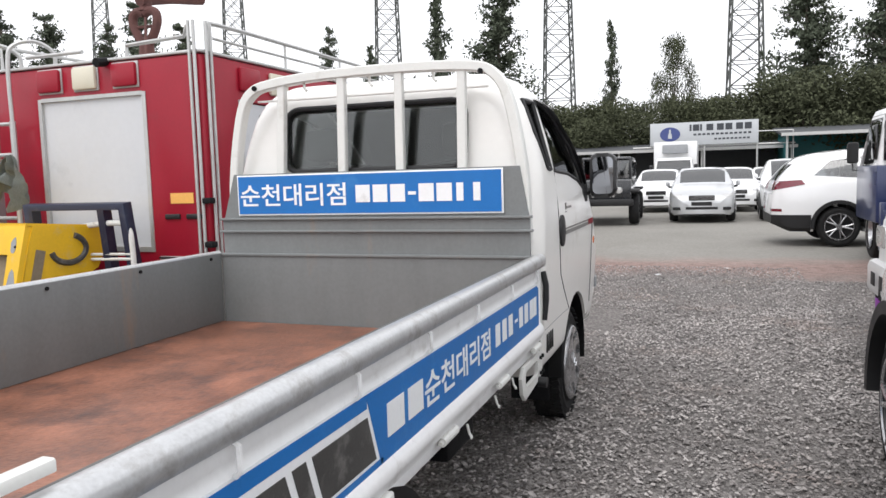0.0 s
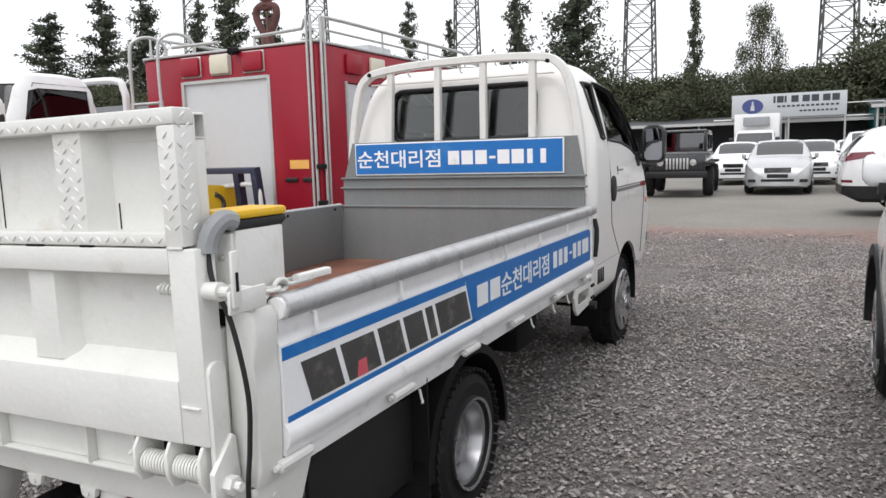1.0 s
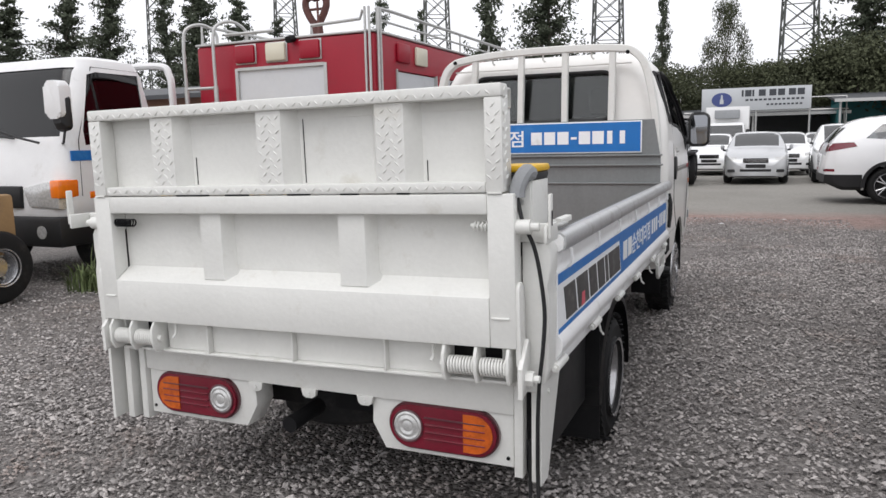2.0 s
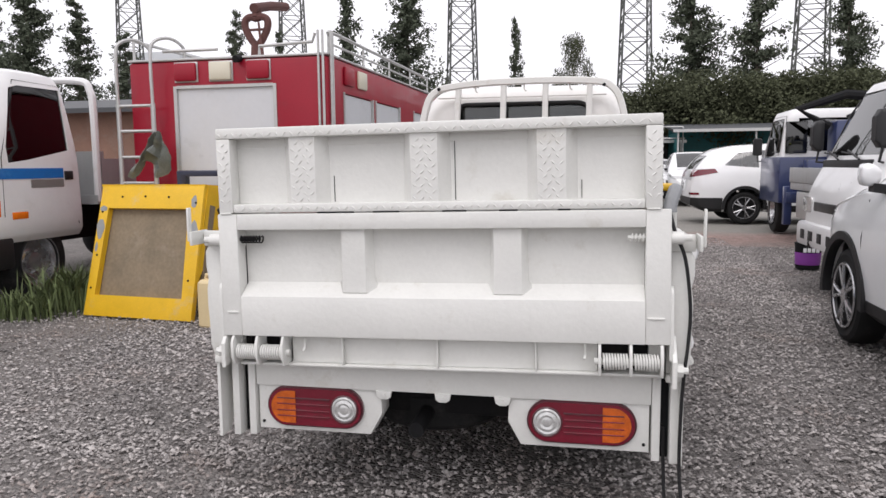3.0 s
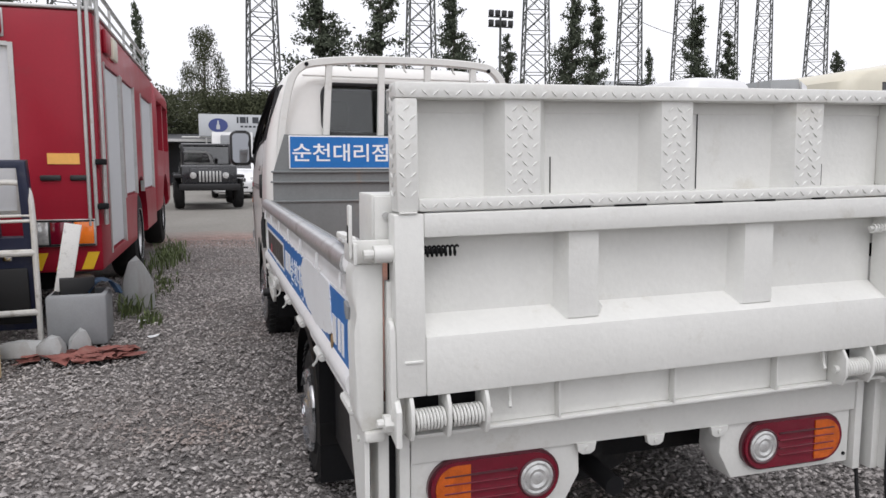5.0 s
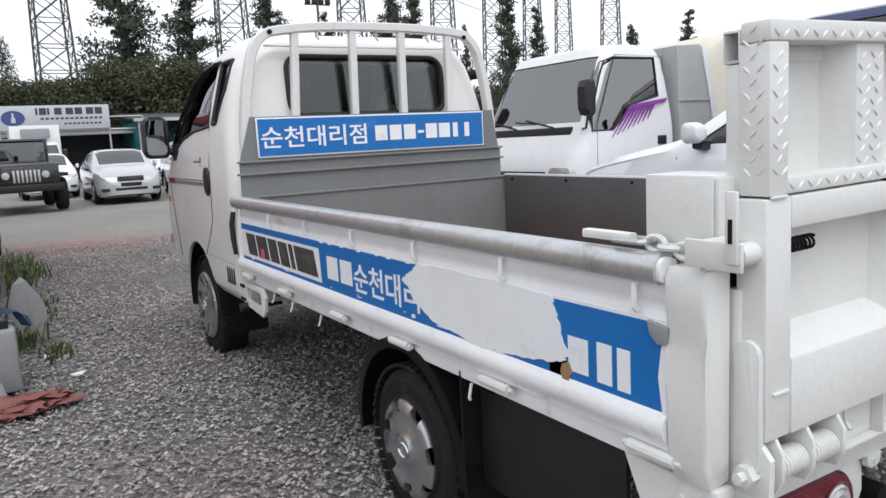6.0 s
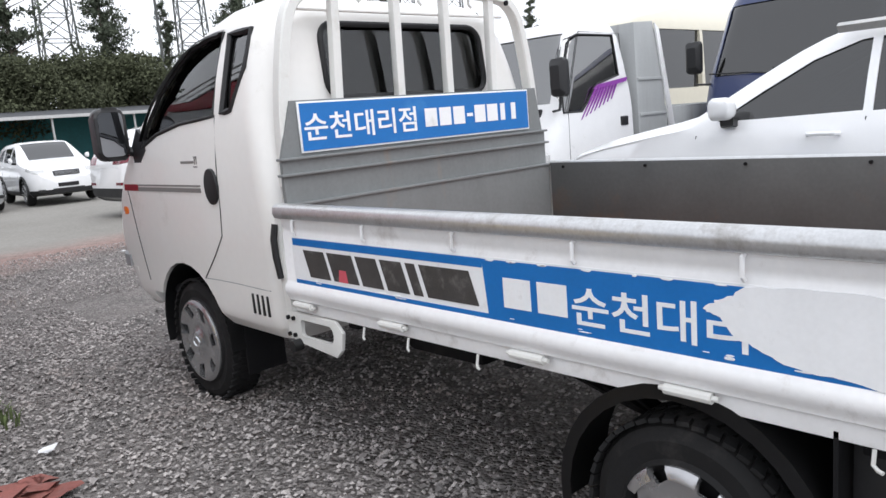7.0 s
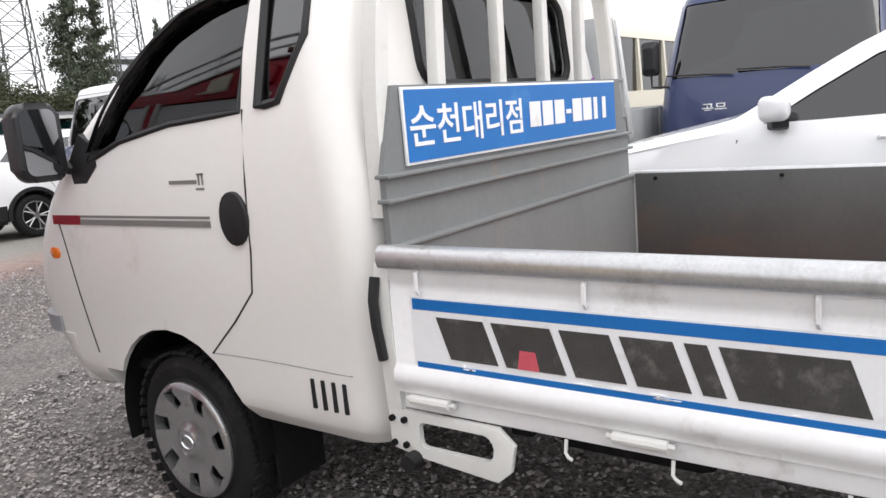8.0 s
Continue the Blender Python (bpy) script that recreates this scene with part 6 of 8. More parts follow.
def cabover(root, W, H, nose, front_top, rear, paint, z0=0.5, belt=1.25, glass=TINT, back=0.10, side=None):
    """A tilt cab facing +y, its nose at y = nose; returns the body."""
    w = W / 2
    lv = smooth_levels([(z0, w - 0.05, nose - 0.04, rear, 0.14, 0.05), (z0 + 0.08, w, nose, rear, 0.16, 0.05), (belt - 0.35, w, nose - 0.02, rear, 0.18, 0.06), (belt, w - 0.01, nose - back, rear, 0.20, 0.07),
                        (belt + 0.35 * (H - belt), w - 0.04, nose - back - 0.40 * (nose - back - front_top), rear + 0.02, 0.22, 0.09), (belt + 0.8 * (H - belt), w - 0.09, nose - back - 0.9 * (nose - back - front_top), rear + 0.05, 0.24, 0.12),
                        (H - 0.04, w - 0.14, front_top - 0.06, rear + 0.10, 0.22, 0.14), (H, w - 0.26, front_top - 0.22, rear + 0.22, 0.15, 0.12)])
    fz = lambda z, k: float(np.interp(z, [l[0] for l in lv], [l[k] for l in lv]))
    t = H - 0.17
    dy = rear + 0.16
    win = [(dy, belt + 0.08), (fz(belt, 2) - 0.50, belt - 0.02), (fz(belt, 2) - 0.24, belt - 0.05), (fz(belt + 0.1, 2) - 0.20, belt + 0.1), (fz(t, 2) - 0.16, t - 0.03), (fz(t, 2) - 0.26, t), (dy, t)]
    win = side or win
    ws = [(-w + 0.12, belt + 0.04), (w - 0.12, belt + 0.04), (w - 0.18, H - 0.13), (-w + 0.18, H - 0.13)]
    rw = [(-w + 0.3, belt + 0.15), (w - 0.3, belt + 0.15), (w - 0.3, t), (-w + 0.3, t)]
    inner = levels_loft([l for l in lv if z0 + 0.05 < l[0] < H - 0.03], 0.05)
    cutters = lambda: [yz(win, -2, 2), xz(ws, front_top - 0.1, nose + 0.5), xz(rw, rear - 0.2, rear + 0.22)]
    bd = part("cab", cut(levels_loft(lv), [inner, *cutters()]), paint, root, angle=30)
    skin = cut(levels_loft(lv, 0.014), [levels_loft(lv, 0.02)])
    pane = lambda c: cut(skin.copy(), [c], "INTERSECT")
    part("windscreen", pane(xz(ws, front_top - 0.1, nose + 0.5)), glass, bd, "wide windscreen")
    part("rear_window", pane(xz(rw, rear - 0.2, rear + 0.22)), glass, bd)
    for s in (-1, 1):
        part("door_window", pane(yz(win, 0.4 * s, 2 * s)), glass, bd, "door glass")
        bm = bmesh.new()
        on = lambda y, z: (s * (fz(z, 1) + 0.0005), y, z)
        tube(bm, [on(y, z) for y, z in ((dy - 0.07, z0 + 0.12), (dy - 0.07, t + 0.04), (fz(t, 2) - 0.22, t + 0.05), (fz(belt, 2) - 0.16, belt), (fz(belt, 2) - 0.14, z0 + 0.25))], 0.004, 5)
        part("panel_gap", bm, BLACK, bd)
        part("door_handle", boxes((s * (w - 0.02), s * (w + 0.012), dy - 0.02, dy + 0.10, belt - 0.22, belt - 0.13), r=0.01), BLACK, bd)
        # mirror on a bent arm
        my = fz(belt + 0.3, 2) + 0.12
        bm = bmesh.new()
        loft(bm, [[(s * (w + 0.06) + q, my + d, belt + 0.26 + z * k) for q, z in rounded(-0.085 * k, 0.085 * k, -0.17, 0.17, 0.04 * k, 4)] for d, k in ((0, 0.9), (0.02, 1), (0.07, 0.95), (0.11, 0.6))])
        mi = part("mirror", bm, BLACK, bd, "black mirror")
        bm = bmesh.new()
        tube(bm, [(s * (w + 0.06), my + 0.03, belt + 0.10), (s * (w + 0.05), my + 0.05, belt - 0.02), (s * (w - 0.10), fz(belt, 2) - 0.05, belt - 0.03)], 0.012, 8)
        part("mirror_arm", bm, BLACK, mi)
    part("seat", boxes((-w + 0.12, w - 0.12, rear + 0.25, rear + 0.42, belt - 0.35, belt + 0.28), (-w + 0.12, w - 0.12, rear + 0.3, rear + 0.85, belt - 0.4, belt - 0.25), r=0.05), SEAT, root)
    part("dashboard", boxes((-w + 0.1, w - 0.1, nose - 0.55, nose - 0.16, belt - 0.3, belt - 0.02), r=0.05), BLACK, root)
    part("cab_floor", boxes((-w + 0.06, w - 0.06, rear + 0.06, nose - 0.15, z0 + 0.02, z0 + 0.06)), BLACK, root)
    bm = bmesh.new()
    for sx in (-0.35, 0.30):
        tube(bm, [(sx * w, fz(belt, 2) + 0.02, belt + 0.03), (sx * w + 0.22 * w, fz(belt + 0.04, 2) + 0.02, belt + 0.055), (sx * w + 0.62 * w, fz(belt + 0.07, 2) + 0.02, belt + 0.075)], 0.009, 6)
    part("wiper", bm, BLACK, bd)
    return bd, fz

# ---- white small dump truck facing the row ----
bongo = thing("dump_truck", pose(2.725, 5.605, 0, 0, 0, 90), "white light dump truck with a purple door decal", "truck")
# local: nose +y is world -x; local x is world +y
DIPPED = [(0.24, 1.60), (0.62, 1.52), (0.80, 1.36), (0.90, 1.28), (1.17, 1.28), (1.17, 1.42), (1.02, 1.80), (0.93, 1.95), (0.80, 1.985), (0.24, 1.985)]
bd, fz = cabover(bongo, 1.74, 2.13, 1.44, 0.96, 0.03, TRUCKWHITE, 0.48, 1.33, BRIGHTGLASS, 0.17, DIPPED)
part("black_cowl", boxes((-0.70, 0.70, 1.20, 1.305, 1.17, 1.33), r=0.02), BLACK, bd)
for x in (-0.45, 0.15):
    bm = bmesh.new()
    tube(bm, [(x, 1.315, 1.33), (x + 0.22, 1.29, 1.37), (x + 0.50, 1.26, 1.42)], 0.010, 6)
    part("wiper", bm, BLACK, bd)
part("bumper", boxes((-0.87, 0.87, 1.25, 1.50, 0.42, 0.68), r=0.05), TRUCKWHITE, bd)
each("bumper_slot", [(x - 0.07, x + 0.07, 1.49, 1.505, 0.50, 0.60) for x in (-0.6, -0.3, 0.0, 0.3, 0.6)], BLACK, bd, 0.004)
for s in (-1, 1):
    bm = bmesh.new()
    prism(bm, rounded(min(s * 0.52, s * 0.83), max(s * 0.52, s * 0.83), 0.78, 0.94, 0.03), "y", 1.25, 1.445, 0.01)
    part("headlamp", bm, CLEARLENS, bd)
    wheel(bongo, s * 0.82, 0.86, 0.32, 0.32, 0.2, s, "dish", 0.2)
    wheel(bongo, s * 0.82, -1.75, 0.30, 0.30, 0.2, s, "dish", 0.2)
    bm = bmesh.new()
    tube(bm, [(s * 0.875, y, z) for y, z in DIPPED], 0.010, 6, closed=True)
    for v in bm.verts:
        v.co.x = s * (fz(v.co.z, 1) - 0.004) + (v.co.x - s * 0.875)
    part("window_seal", bm, BLACK, bd)
part("grille", boxes((-0.45, 0.45, 1.40, 1.442, 0.80, 0.90), r=0.01), SATIN, bd)
for i in range(8):
    bm = bmesh.new()
    y, d = 0.70 - 0.050 * i, 0.27 - 0.024 * i
    prism(bm, [(y, 1.475 + 0.008 * i), (y - 0.030, 1.475 + 0.008 * i), (y + 0.85 * d - 0.006, 1.475 - d), (y + 0.85 * d, 1.475 - d)], "x", -0.864, -0.874)
    part("door_decal", bm, PURPLE, bd, "purple streak")
part("door_decal", prism(bmesh.new(), [(0.72, 1.475), (0.64, 1.515), (0.15, 1.575), (0.18, 1.535), (0.35, 1.51)], "x", -0.858, -0.875), PURPLE, bd, "purple streak band")
head = part("dump_headboard", prism(bmesh.new(), [(-0.06, 0.80), (-0.01, 2.10), (-0.36, 2.12), (-0.52, 1.55), (-0.62, 0.80)], "x", -0.86, 0.86, 0.006), GREYMETAL, bongo, "grey steel dump headboard")
each("pressed_ledge", ((-0.875, 0.875, -0.54, -0.04, 1.535, 1.565), (-0.875, 0.875, -0.60, -0.06, 1.18, 1.21)), GREYMETAL, head, 0.005)
part("side_flange", prism(bmesh.new(), [(-0.36, 2.10), (-0.44, 2.05), (-0.72, 1.0), (-0.62, 0.95), (-0.50, 1.55)], "x", -0.885, -0.865, 0.003), TRUCKWHITE, head, "white slanted side flange")
dump = part("dump_body", boxes((-0.88, 0.88, -3.0, -0.4, 0.72, 0.79), r=0.004), GREYMETAL, bongo, "grey dump body")
each("body_side", ((-0.88, -0.84, -3.0, -0.62, 0.79, 1.25), (0.84, 0.88, -3.0, -0.62, 0.79, 1.25), (-0.88, 0.88, -3.04, -3.0, 0.72, 1.25)), GREYMETAL, dump, 0.004)
each("body_rib", [(-0.90, -0.88, y, y + 0.05, 0.74, 1.26) for y in (-1.5, -2.2, -2.9)] + [(0.88, 0.90, y, y + 0.05, 0.74, 1.26) for y in (-1.5, -2.2, -2.9)], GREYMETAL, dump, 0.003)
part("chassis_frame", boxes((-0.4, -0.33, -2.9, 1.5, 0.42, 0.6), (0.33, 0.4, -2.9, 1.5, 0.42, 0.6)), CHASSIS, bongo)

# ---- navy truck behind the suv ----
navy = thing("navy_truck", pose(4.96, 3.52, 0, 0, 0, 90), "navy blue cab-over truck with a wide windscreen", "truck")
bd, fz = cabover(navy, 2.05, 2.36, 1.36, 0.95, -0.25, NAVY, 0.55, 1.47, DUSKGLASS)
part("bumper", boxes((-1.02, 1.02, 1.2, 1.42, 0.42, 0.72), r=0.04), NAVY, bd)
for s in (-1, 1):
    wheel(navy, s * 0.95, 0.6, 0.38, 0.38, 0.22, s, "dish", 0.22)
    wheel(navy, s * 0.95, -2.6, 0.38, 0.38, 0.22, s, "dish", 0.22)
part("cargo_bed", boxes((-1.02, 1.02, -4.2, -0.45, 0.85, 1.0), (-1.02, -0.98, -4.2, -0.45, 1.0, 1.4), (0.98, 1.02, -4.2, -0.45, 1.0, 1.4), (-1.02, 1.02, -0.5, -0.45, 1.0, 1.9)), NAVY, navy)
part("chassis_frame", boxes((-0.4, 0.4, -4.1, 1.2, 0.5, 0.8)), CHASSIS, navy)
lettering("공무", 0.105, VINYL, bd, Matrix.Translation((0.47, 1.325, 1.195)) @ Matrix(((-1, 0, 0, 0), (0, 0, 1, 0), (0, 1, 0, 0), (0, 0, 0, 1))) @ Matrix.Diagonal((1.25, 1, 1, 1)), "white words on the cab front", 0.004)

# ---- cream bus beyond ----
bus = thing("bus", pose(9.40, 8.18, 0, 0, 0, 90), "cream bus with dark side windows", "bus")
bsh = levels_loft(smooth_levels([(0.4, 1.12, 3.4, -3.6, 0.25, 0.2), (0.6, 1.18, 3.5, -3.7, 0.28, 0.2), (1.6, 1.18, 3.48, -3.7, 0.3, 0.2), (2.45, 1.14, 3.38, -3.65, 0.3, 0.2), (2.60, 1.10, 3.15, -3.6, 0.3, 0.2), (2.72, 1.04, 2.4, -3.55, 0.3, 0.2), (2.88, 0.92, 1.4, -3.4, 0.3, 0.2), (2.95, 0.7, 1.0, -3.2, 0.3, 0.2)]))
bb = part("body", cut(bsh, [boxes((-1.3, -1.0, a, b, 1.5, 2.45)) for a, b in ((-3.3, -1.9), (-1.8, -0.5), (-0.4, 0.9), (1.0, 2.7))]), CREAM, bus)
for a, b in ((-3.3, -1.9), (-1.8, -0.5), (-0.4, 0.9), (1.0, 2.7)):
    part("window", boxes((-1.10, -1.085, a - 0.03, b + 0.03, 1.47, 2.48)), DARKGLASS, bb, "dark bus window")
for y in (2.2, -2.2):
    wheel(bus, -1.1, y, 0.42, 0.42, 0.25, -1, "dish", 0.25)
    wheel(bus, 1.1, y, 0.42, 0.42, 0.25, 1, "dish", 0.25)

# ---- white medium truck beside the fire engine, nose towards the yard ----
gold = thing("cargo_truck", pose(-7.35, 4.3, 0, 0, 0, 180), "white cargo truck with a blue door stripe and orange indicators", "truck")
bd, fz = cabover(gold, 2.1, 2.28, 0.95, 0.58, -0.38, TRUCKWHITE, 0.62, 1.42, DEEPGLASS)
part("bumper", boxes((-1.05, 1.05, 0.6, 1.0, 0.38, 0.68), r=0.04), BLACK, bd, "black bumper")
for s in (-1, 1):
    bm = bmesh.new()
    prism(bm, [(s * 0.62, 0.78), (s * 1.03, 0.76), (s * 1.03, 1.02), (s * 0.86, 1.02), (s * 0.55, 0.96)], "y", 0.70, 0.975, 0.01)
    part("headlamp", bm, CLEARLENS, bd)
    part("indicator", boxes((s * 0.93, s * 1.056, 0.74, 0.982, 0.86, 1.04), r=0.02), ORANGE, bd, "orange corner indicator")
    part("indicator", boxes((s * 1.04, s * 1.062, 0.42, 0.62, 0.84, 0.91), r=0.01), ORANGE, bd, "orange side indicator")
    part("door_stripe", boxes((s * 1.04, s * 1.054, -0.1, 0.80, 1.22, 1.32)), BLUE, bd, "blue door stripe")
    part("door_stripe", boxes((s * 1.04, s * 1.053, -0.1, 0.35, 1.13, 1.21)), STRIPE, bd, "grey door stripe")
    wheel(gold, s * 0.98, 0.22, 0.40, 0.40, 0.24, s, "dish", 0.25)
    wheel(gold, s * 0.98, -3.3, 0.40, 0.40, 0.24, s, "dish", 0.25)
    bm = bmesh.new()
    prism(bm, rounded(min(s * 0.98, s * 1.19), max(s * 0.98, s * 1.19), 1.62, 1.98, 0.06), "y", 0.86, 0.99, 0.03)
    part("mirror_cover", bm, TRUCKWHITE, bd, "white mirror cover")
bm = bmesh.new()
for s in (-1, 1):
    tube(bm, curve([(s * 1.03, -0.66, 0.95), (s * 1.03, -0.66, 1.9), (s * 1.0, -0.66, 2.15), (s * 0.85, -0.66, 2.26), (0, -0.66, 2.27)], 5), 0.04, 8)
part("cab_guard", bm, TRUCKWHITE, gold)
part("cargo_bed", boxes((-1.05, 1.05, -5.6, -0.62, 0.92, 1.02), (-1.06, -1.02, -5.6, -0.7, 1.02, 1.42), (1.02, 1.06, -5.6, -0.7, 1.02, 1.42), (-1.05, 1.05, -0.76, -0.70, 1.0, 1.5)), GREYMETAL, gold)
part("chassis_frame", boxes((-0.45, 0.45, -5.5, 0.8, 0.5, 0.86)), CHASSIS, gold)
bm = bmesh.new()
tube(bm, [(-0.86, 0.99, 1.40), (-0.55, 0.985, 1.46), (-0.16, 0.94, 1.55)], 0.012, 6)
part("wiper", bm, BLACK, bd, "black wiper")
bm = bmesh.new()
tube(bm, [(0.10, 0.99, 1.40), (0.42, 0.985, 1.46), (0.80, 0.94, 1.55)], 0.012, 6)
part("wiper", bm, BLACK, bd, "black wiper")
part("grille", boxes((-0.52, 0.52, 0.90, 0.985, 0.76, 0.98), r=0.02), BLACK, bd, "black radiator grille")
for s in (-1, 1):
    bm = bmesh.new()
    cyl(bm, (s * 0.80, 0.96, 0.53), (s * 0.80, 1.006, 0.53), 0.065, 18)
    part("fog_lamp", bm, CLEARLENS, bd, "round fog lamp")
    part("mirror_arm", boxes((s * 1.02, s * 1.10, 0.84, 0.90, 1.50, 1.64), r=0.02), BLACK, bd, "black mirror arm")
part("name_bar", boxes((0.45, 0.75, 0.93, 0.957, 1.28, 1.33)), STRIPE, bd, "small grey bar in place of a model name")

# ---- brown yard machine at the edge ----
fork = thing("yard_forklift", pose(-6.72, 2.2, 0), "brown and yellow old forklift with a black tyre", "forklift")
part("body", boxes((-0.75, 0.55, -0.6, 0.55, 0.42, 0.95), (-0.7, 0.45, -0.5, 0.5, 0.95, 1.05), r=0.03), WEBBING, fork)
part("counterweight", boxes((-0.6, 0.5, -0.75, -0.55, 0.3, 0.9), r=0.04), YELLOW, fork)
wheel(fork, 0.60, 0.35, 0.32, 0.32, 0.22, 1, "dish", 0.16)
wheel(fork, -0.7, 0.35, 0.32, 0.32, 0.22, -1, "dish", 0.16)
wheel(fork, 0.5, -0.6, 0.26, 0.26, 0.18, 1, "dish", 0.14)
wheel(fork, -0.6, -0.6, 0.26, 0.26, 0.18, -1, "dish", 0.14)

# ---- fire engine ----
FE = pose(-3.480, 4.555, 0, 0, 0, -0.9)
fire = thing("fire_engine", FE, "old red fire engine with grey roller shutters, parked among weeds", "fire engine")
W = 2.13
fb = part("rear_body", cut(boxes((-W, 0, 0, 4.9, 0.45, 2.37), r=0.03), [boxes((-1.62, -0.54, -0.1, 0.035, 0.90, 2.105)), boxes((-0.04, 0.1, 0.45, 1.42, 0.55, 2.05)), boxes((-0.04, 0.1, 1.52, 2.55, 0.95, 2.05)), boxes((-0.04, 0.1, 3.25, 4.65, 0.95, 2.05)), arc_yz(2.98, 0.5, 0.62, -0.4, 0.2), arc_yz(2.98, 0.5, 0.62, -W - 0.2, -W + 0.4)]), FIRERED, fire, "red body")
for name, b in (("rear_shutter", (-1.60, -0.56, 0.018, 0.03, 0.92, 2.095)),):
    sh = part(name, boxes(b), SHUTTER, fb, "pale grey roller shutter")
    each("shutter_frame", ((-1.635, -1.60, -0.008, 0.03, 0.88, 2.12), (-0.56, -0.525, -0.008, 0.03, 0.88, 2.12), (-1.60, -0.56, -0.008, 0.03, 2.095, 2.125), (-1.60, -0.56, -0.008, 0.03, 0.88, 0.92)), STEEL, sh)
for y0, y1, z0 in ((0.47, 1.40, 0.57), (1.54, 2.53, 0.97), (3.27, 4.63, 0.97)):
    sh = part("side_shutter", boxes((-0.03, -0.018, y0, y1, z0, 2.04)), SHUTTER, fb, "pale grey side shutter")
    each("shutter_frame", ((-0.03, 0.01, y0 - 0.035, y0, z0 - 0.03, 2.06), (-0.03, 0.01, y1, y1 + 0.035, z0 - 0.03, 2.06)), STEEL, sh)
for x0, x1, mt, lab in ((-1.605, -1.365, FIRERED, "red lamp cover"), (-1.225, -0.985, CREAM, "cream floodlight"), (-0.825, -0.585, FIRERED, "red lamp cover")):
    lp = part("rear_lamp_cover", boxes((x0, x1, -0.045, 0.0, 2.165, 2.345), r=0.025), mt, fb, lab)
    part("lamp_bezel", boxes((x0 - 0.01, x1 + 0.01, -0.012, 0.001, 2.155, 2.355), r=0.006), STEEL, lp)
part("reflector_plate", boxes((-0.345, -0.13, -0.006, 0, 1.255, 1.335)), REFLECT, fb, "yellow reflector plate")
part("vent_grip", boxes((-0.40, -0.26, -0.02, 0, 1.135, 1.175), (-0.20, -0.06, -0.02, 0, 1.135, 1.175), r=0.008), SATIN, fb)
cl = part("lamp_cluster", boxes((-0.475, -0.04, -0.02, 0, 0.645, 0.85), r=0.01), STEEL, fb)
each("lamp_frame", [(x0, x1, -0.034, -0.016, 0.652, 0.842) for x0, x1 in ((-0.362, -0.348), (-0.202, -0.188))] + [(-0.468, -0.048, -0.034, -0.016, z, z + 0.012) for z in (0.65, 0.832)], BLACK, cl, 0.003)
part("clear_lens", boxes((-0.46, -0.36, -0.03, -0.018, 0.665, 0.83), r=0.005), CLEARLENS, cl)
part("red_lens", boxes((-0.35, -0.20, -0.03, -0.018, 0.665, 0.83), r=0.005), REDLENS, cl)
part("orange_lens", boxes((-0.19, -0.055, -0.03, -0.018, 0.665, 0.83), r=0.005), ORANGE, cl)
cl2 = part("lamp_cluster", boxes((-W + 0.04, -W + 0.475, -0.02, 0, 0.645, 0.85), r=0.01), STEEL, fb)
part("red_lens", boxes((-W + 0.06, -W + 0.46, -0.03, -0.018, 0.665, 0.83), r=0.005), REDLENS, cl2)
bm = bmesh.new()
for i in range(12):
    x = -W + 0.05 + 0.175 * i
    prism(bm, [(x, 0.47), (x + 0.08, 0.47), (x + 0.13, 0.60), (x + 0.05, 0.60)], "y", -0.006, -0.001)
part("chevron", bm, YELLOW, fb, "yellow chevrons", kind="stuff")
part("roof_edge", boxes((-W - 0.01, 0.01, -0.01, 4.9, 2.37, 2.395), r=0.008), STEEL, fb)
for x, y in ((-0.075, -0.022), (-0.03, -0.022), (0.024, 0.05), (0.024, 0.10)):
    bm = bmesh.new()
    cyl(bm, (x, y, 0.80), (x, y, 2.60), 0.013, 8)
    part("hose_pole", bm, STEEL, fb, "upright steel pole")
for z in (1.25, 0.92):
    bm = bmesh.new()
    box(bm, -0.02, 0.055, -0.05, 0.02, z, z + 0.045, r=0.01)
    part("pole_clamp", bm, CHASSIS, fb)
bm = bmesh.new()
tube(bm, curve([(-0.03, 0.15, 2.38), (-0.03, 0.15, 2.56), (-0.03, 0.25, 2.61), (-0.03, 1.5, 2.61), (-0.03, 4.2, 2.60)], 4), 0.018, 8)
tube(bm, [(-0.03, 0.2, 2.50), (-0.03, 4.2, 2.49)], 0.012, 8)
for y in (1.2, 2.2, 3.2, 4.2):
    cyl(bm, (-0.03, y, 2.38), (-0.03, y, 2.60), 0.012, 8)
tube(bm, [(-0.7, 0.02, 2.40), (-0.7, 0.02, 2.48), (-0.15, 0.02, 2.50), (-0.12, 0.02, 2.58)], 0.016, 8)
tube(bm, [(-1.75, 0.02, 2.47), (-1.15, 0.02, 2.47)], 0.016, 8)
tube(bm, [(-W, 0.1, 2.40), (-W, 0.1, 2.6), (-W, 4.2, 2.6)], 0.016, 8)
part("roof_rail", bm, STEEL, fb, "galvanised roof rails")
bm = bmesh.new()
for x in (-2.19, -1.80):
    cyl(bm, (x, -0.12, 1.0), (x, -0.12, 1.95), 0.024, 8)
    tube(bm, curve([(x, -0.12, 1.9), (x, -0.12, 2.42), (x + 0.03, -0.08, 2.56), (x + 0.12, 0.05, 2.60), (x + 0.2, 0.15, 2.52), (x + 0.2, 0.16, 2.38)], 4), 0.017, 8)
for z in (1.16, 1.42, 1.68, 1.93):
    cyl(bm, (-2.19, -0.12, z), (-1.80, -0.12, z), 0.016, 8)
part("ladder", bm, STEEL, fire, "galvanised rear ladder")
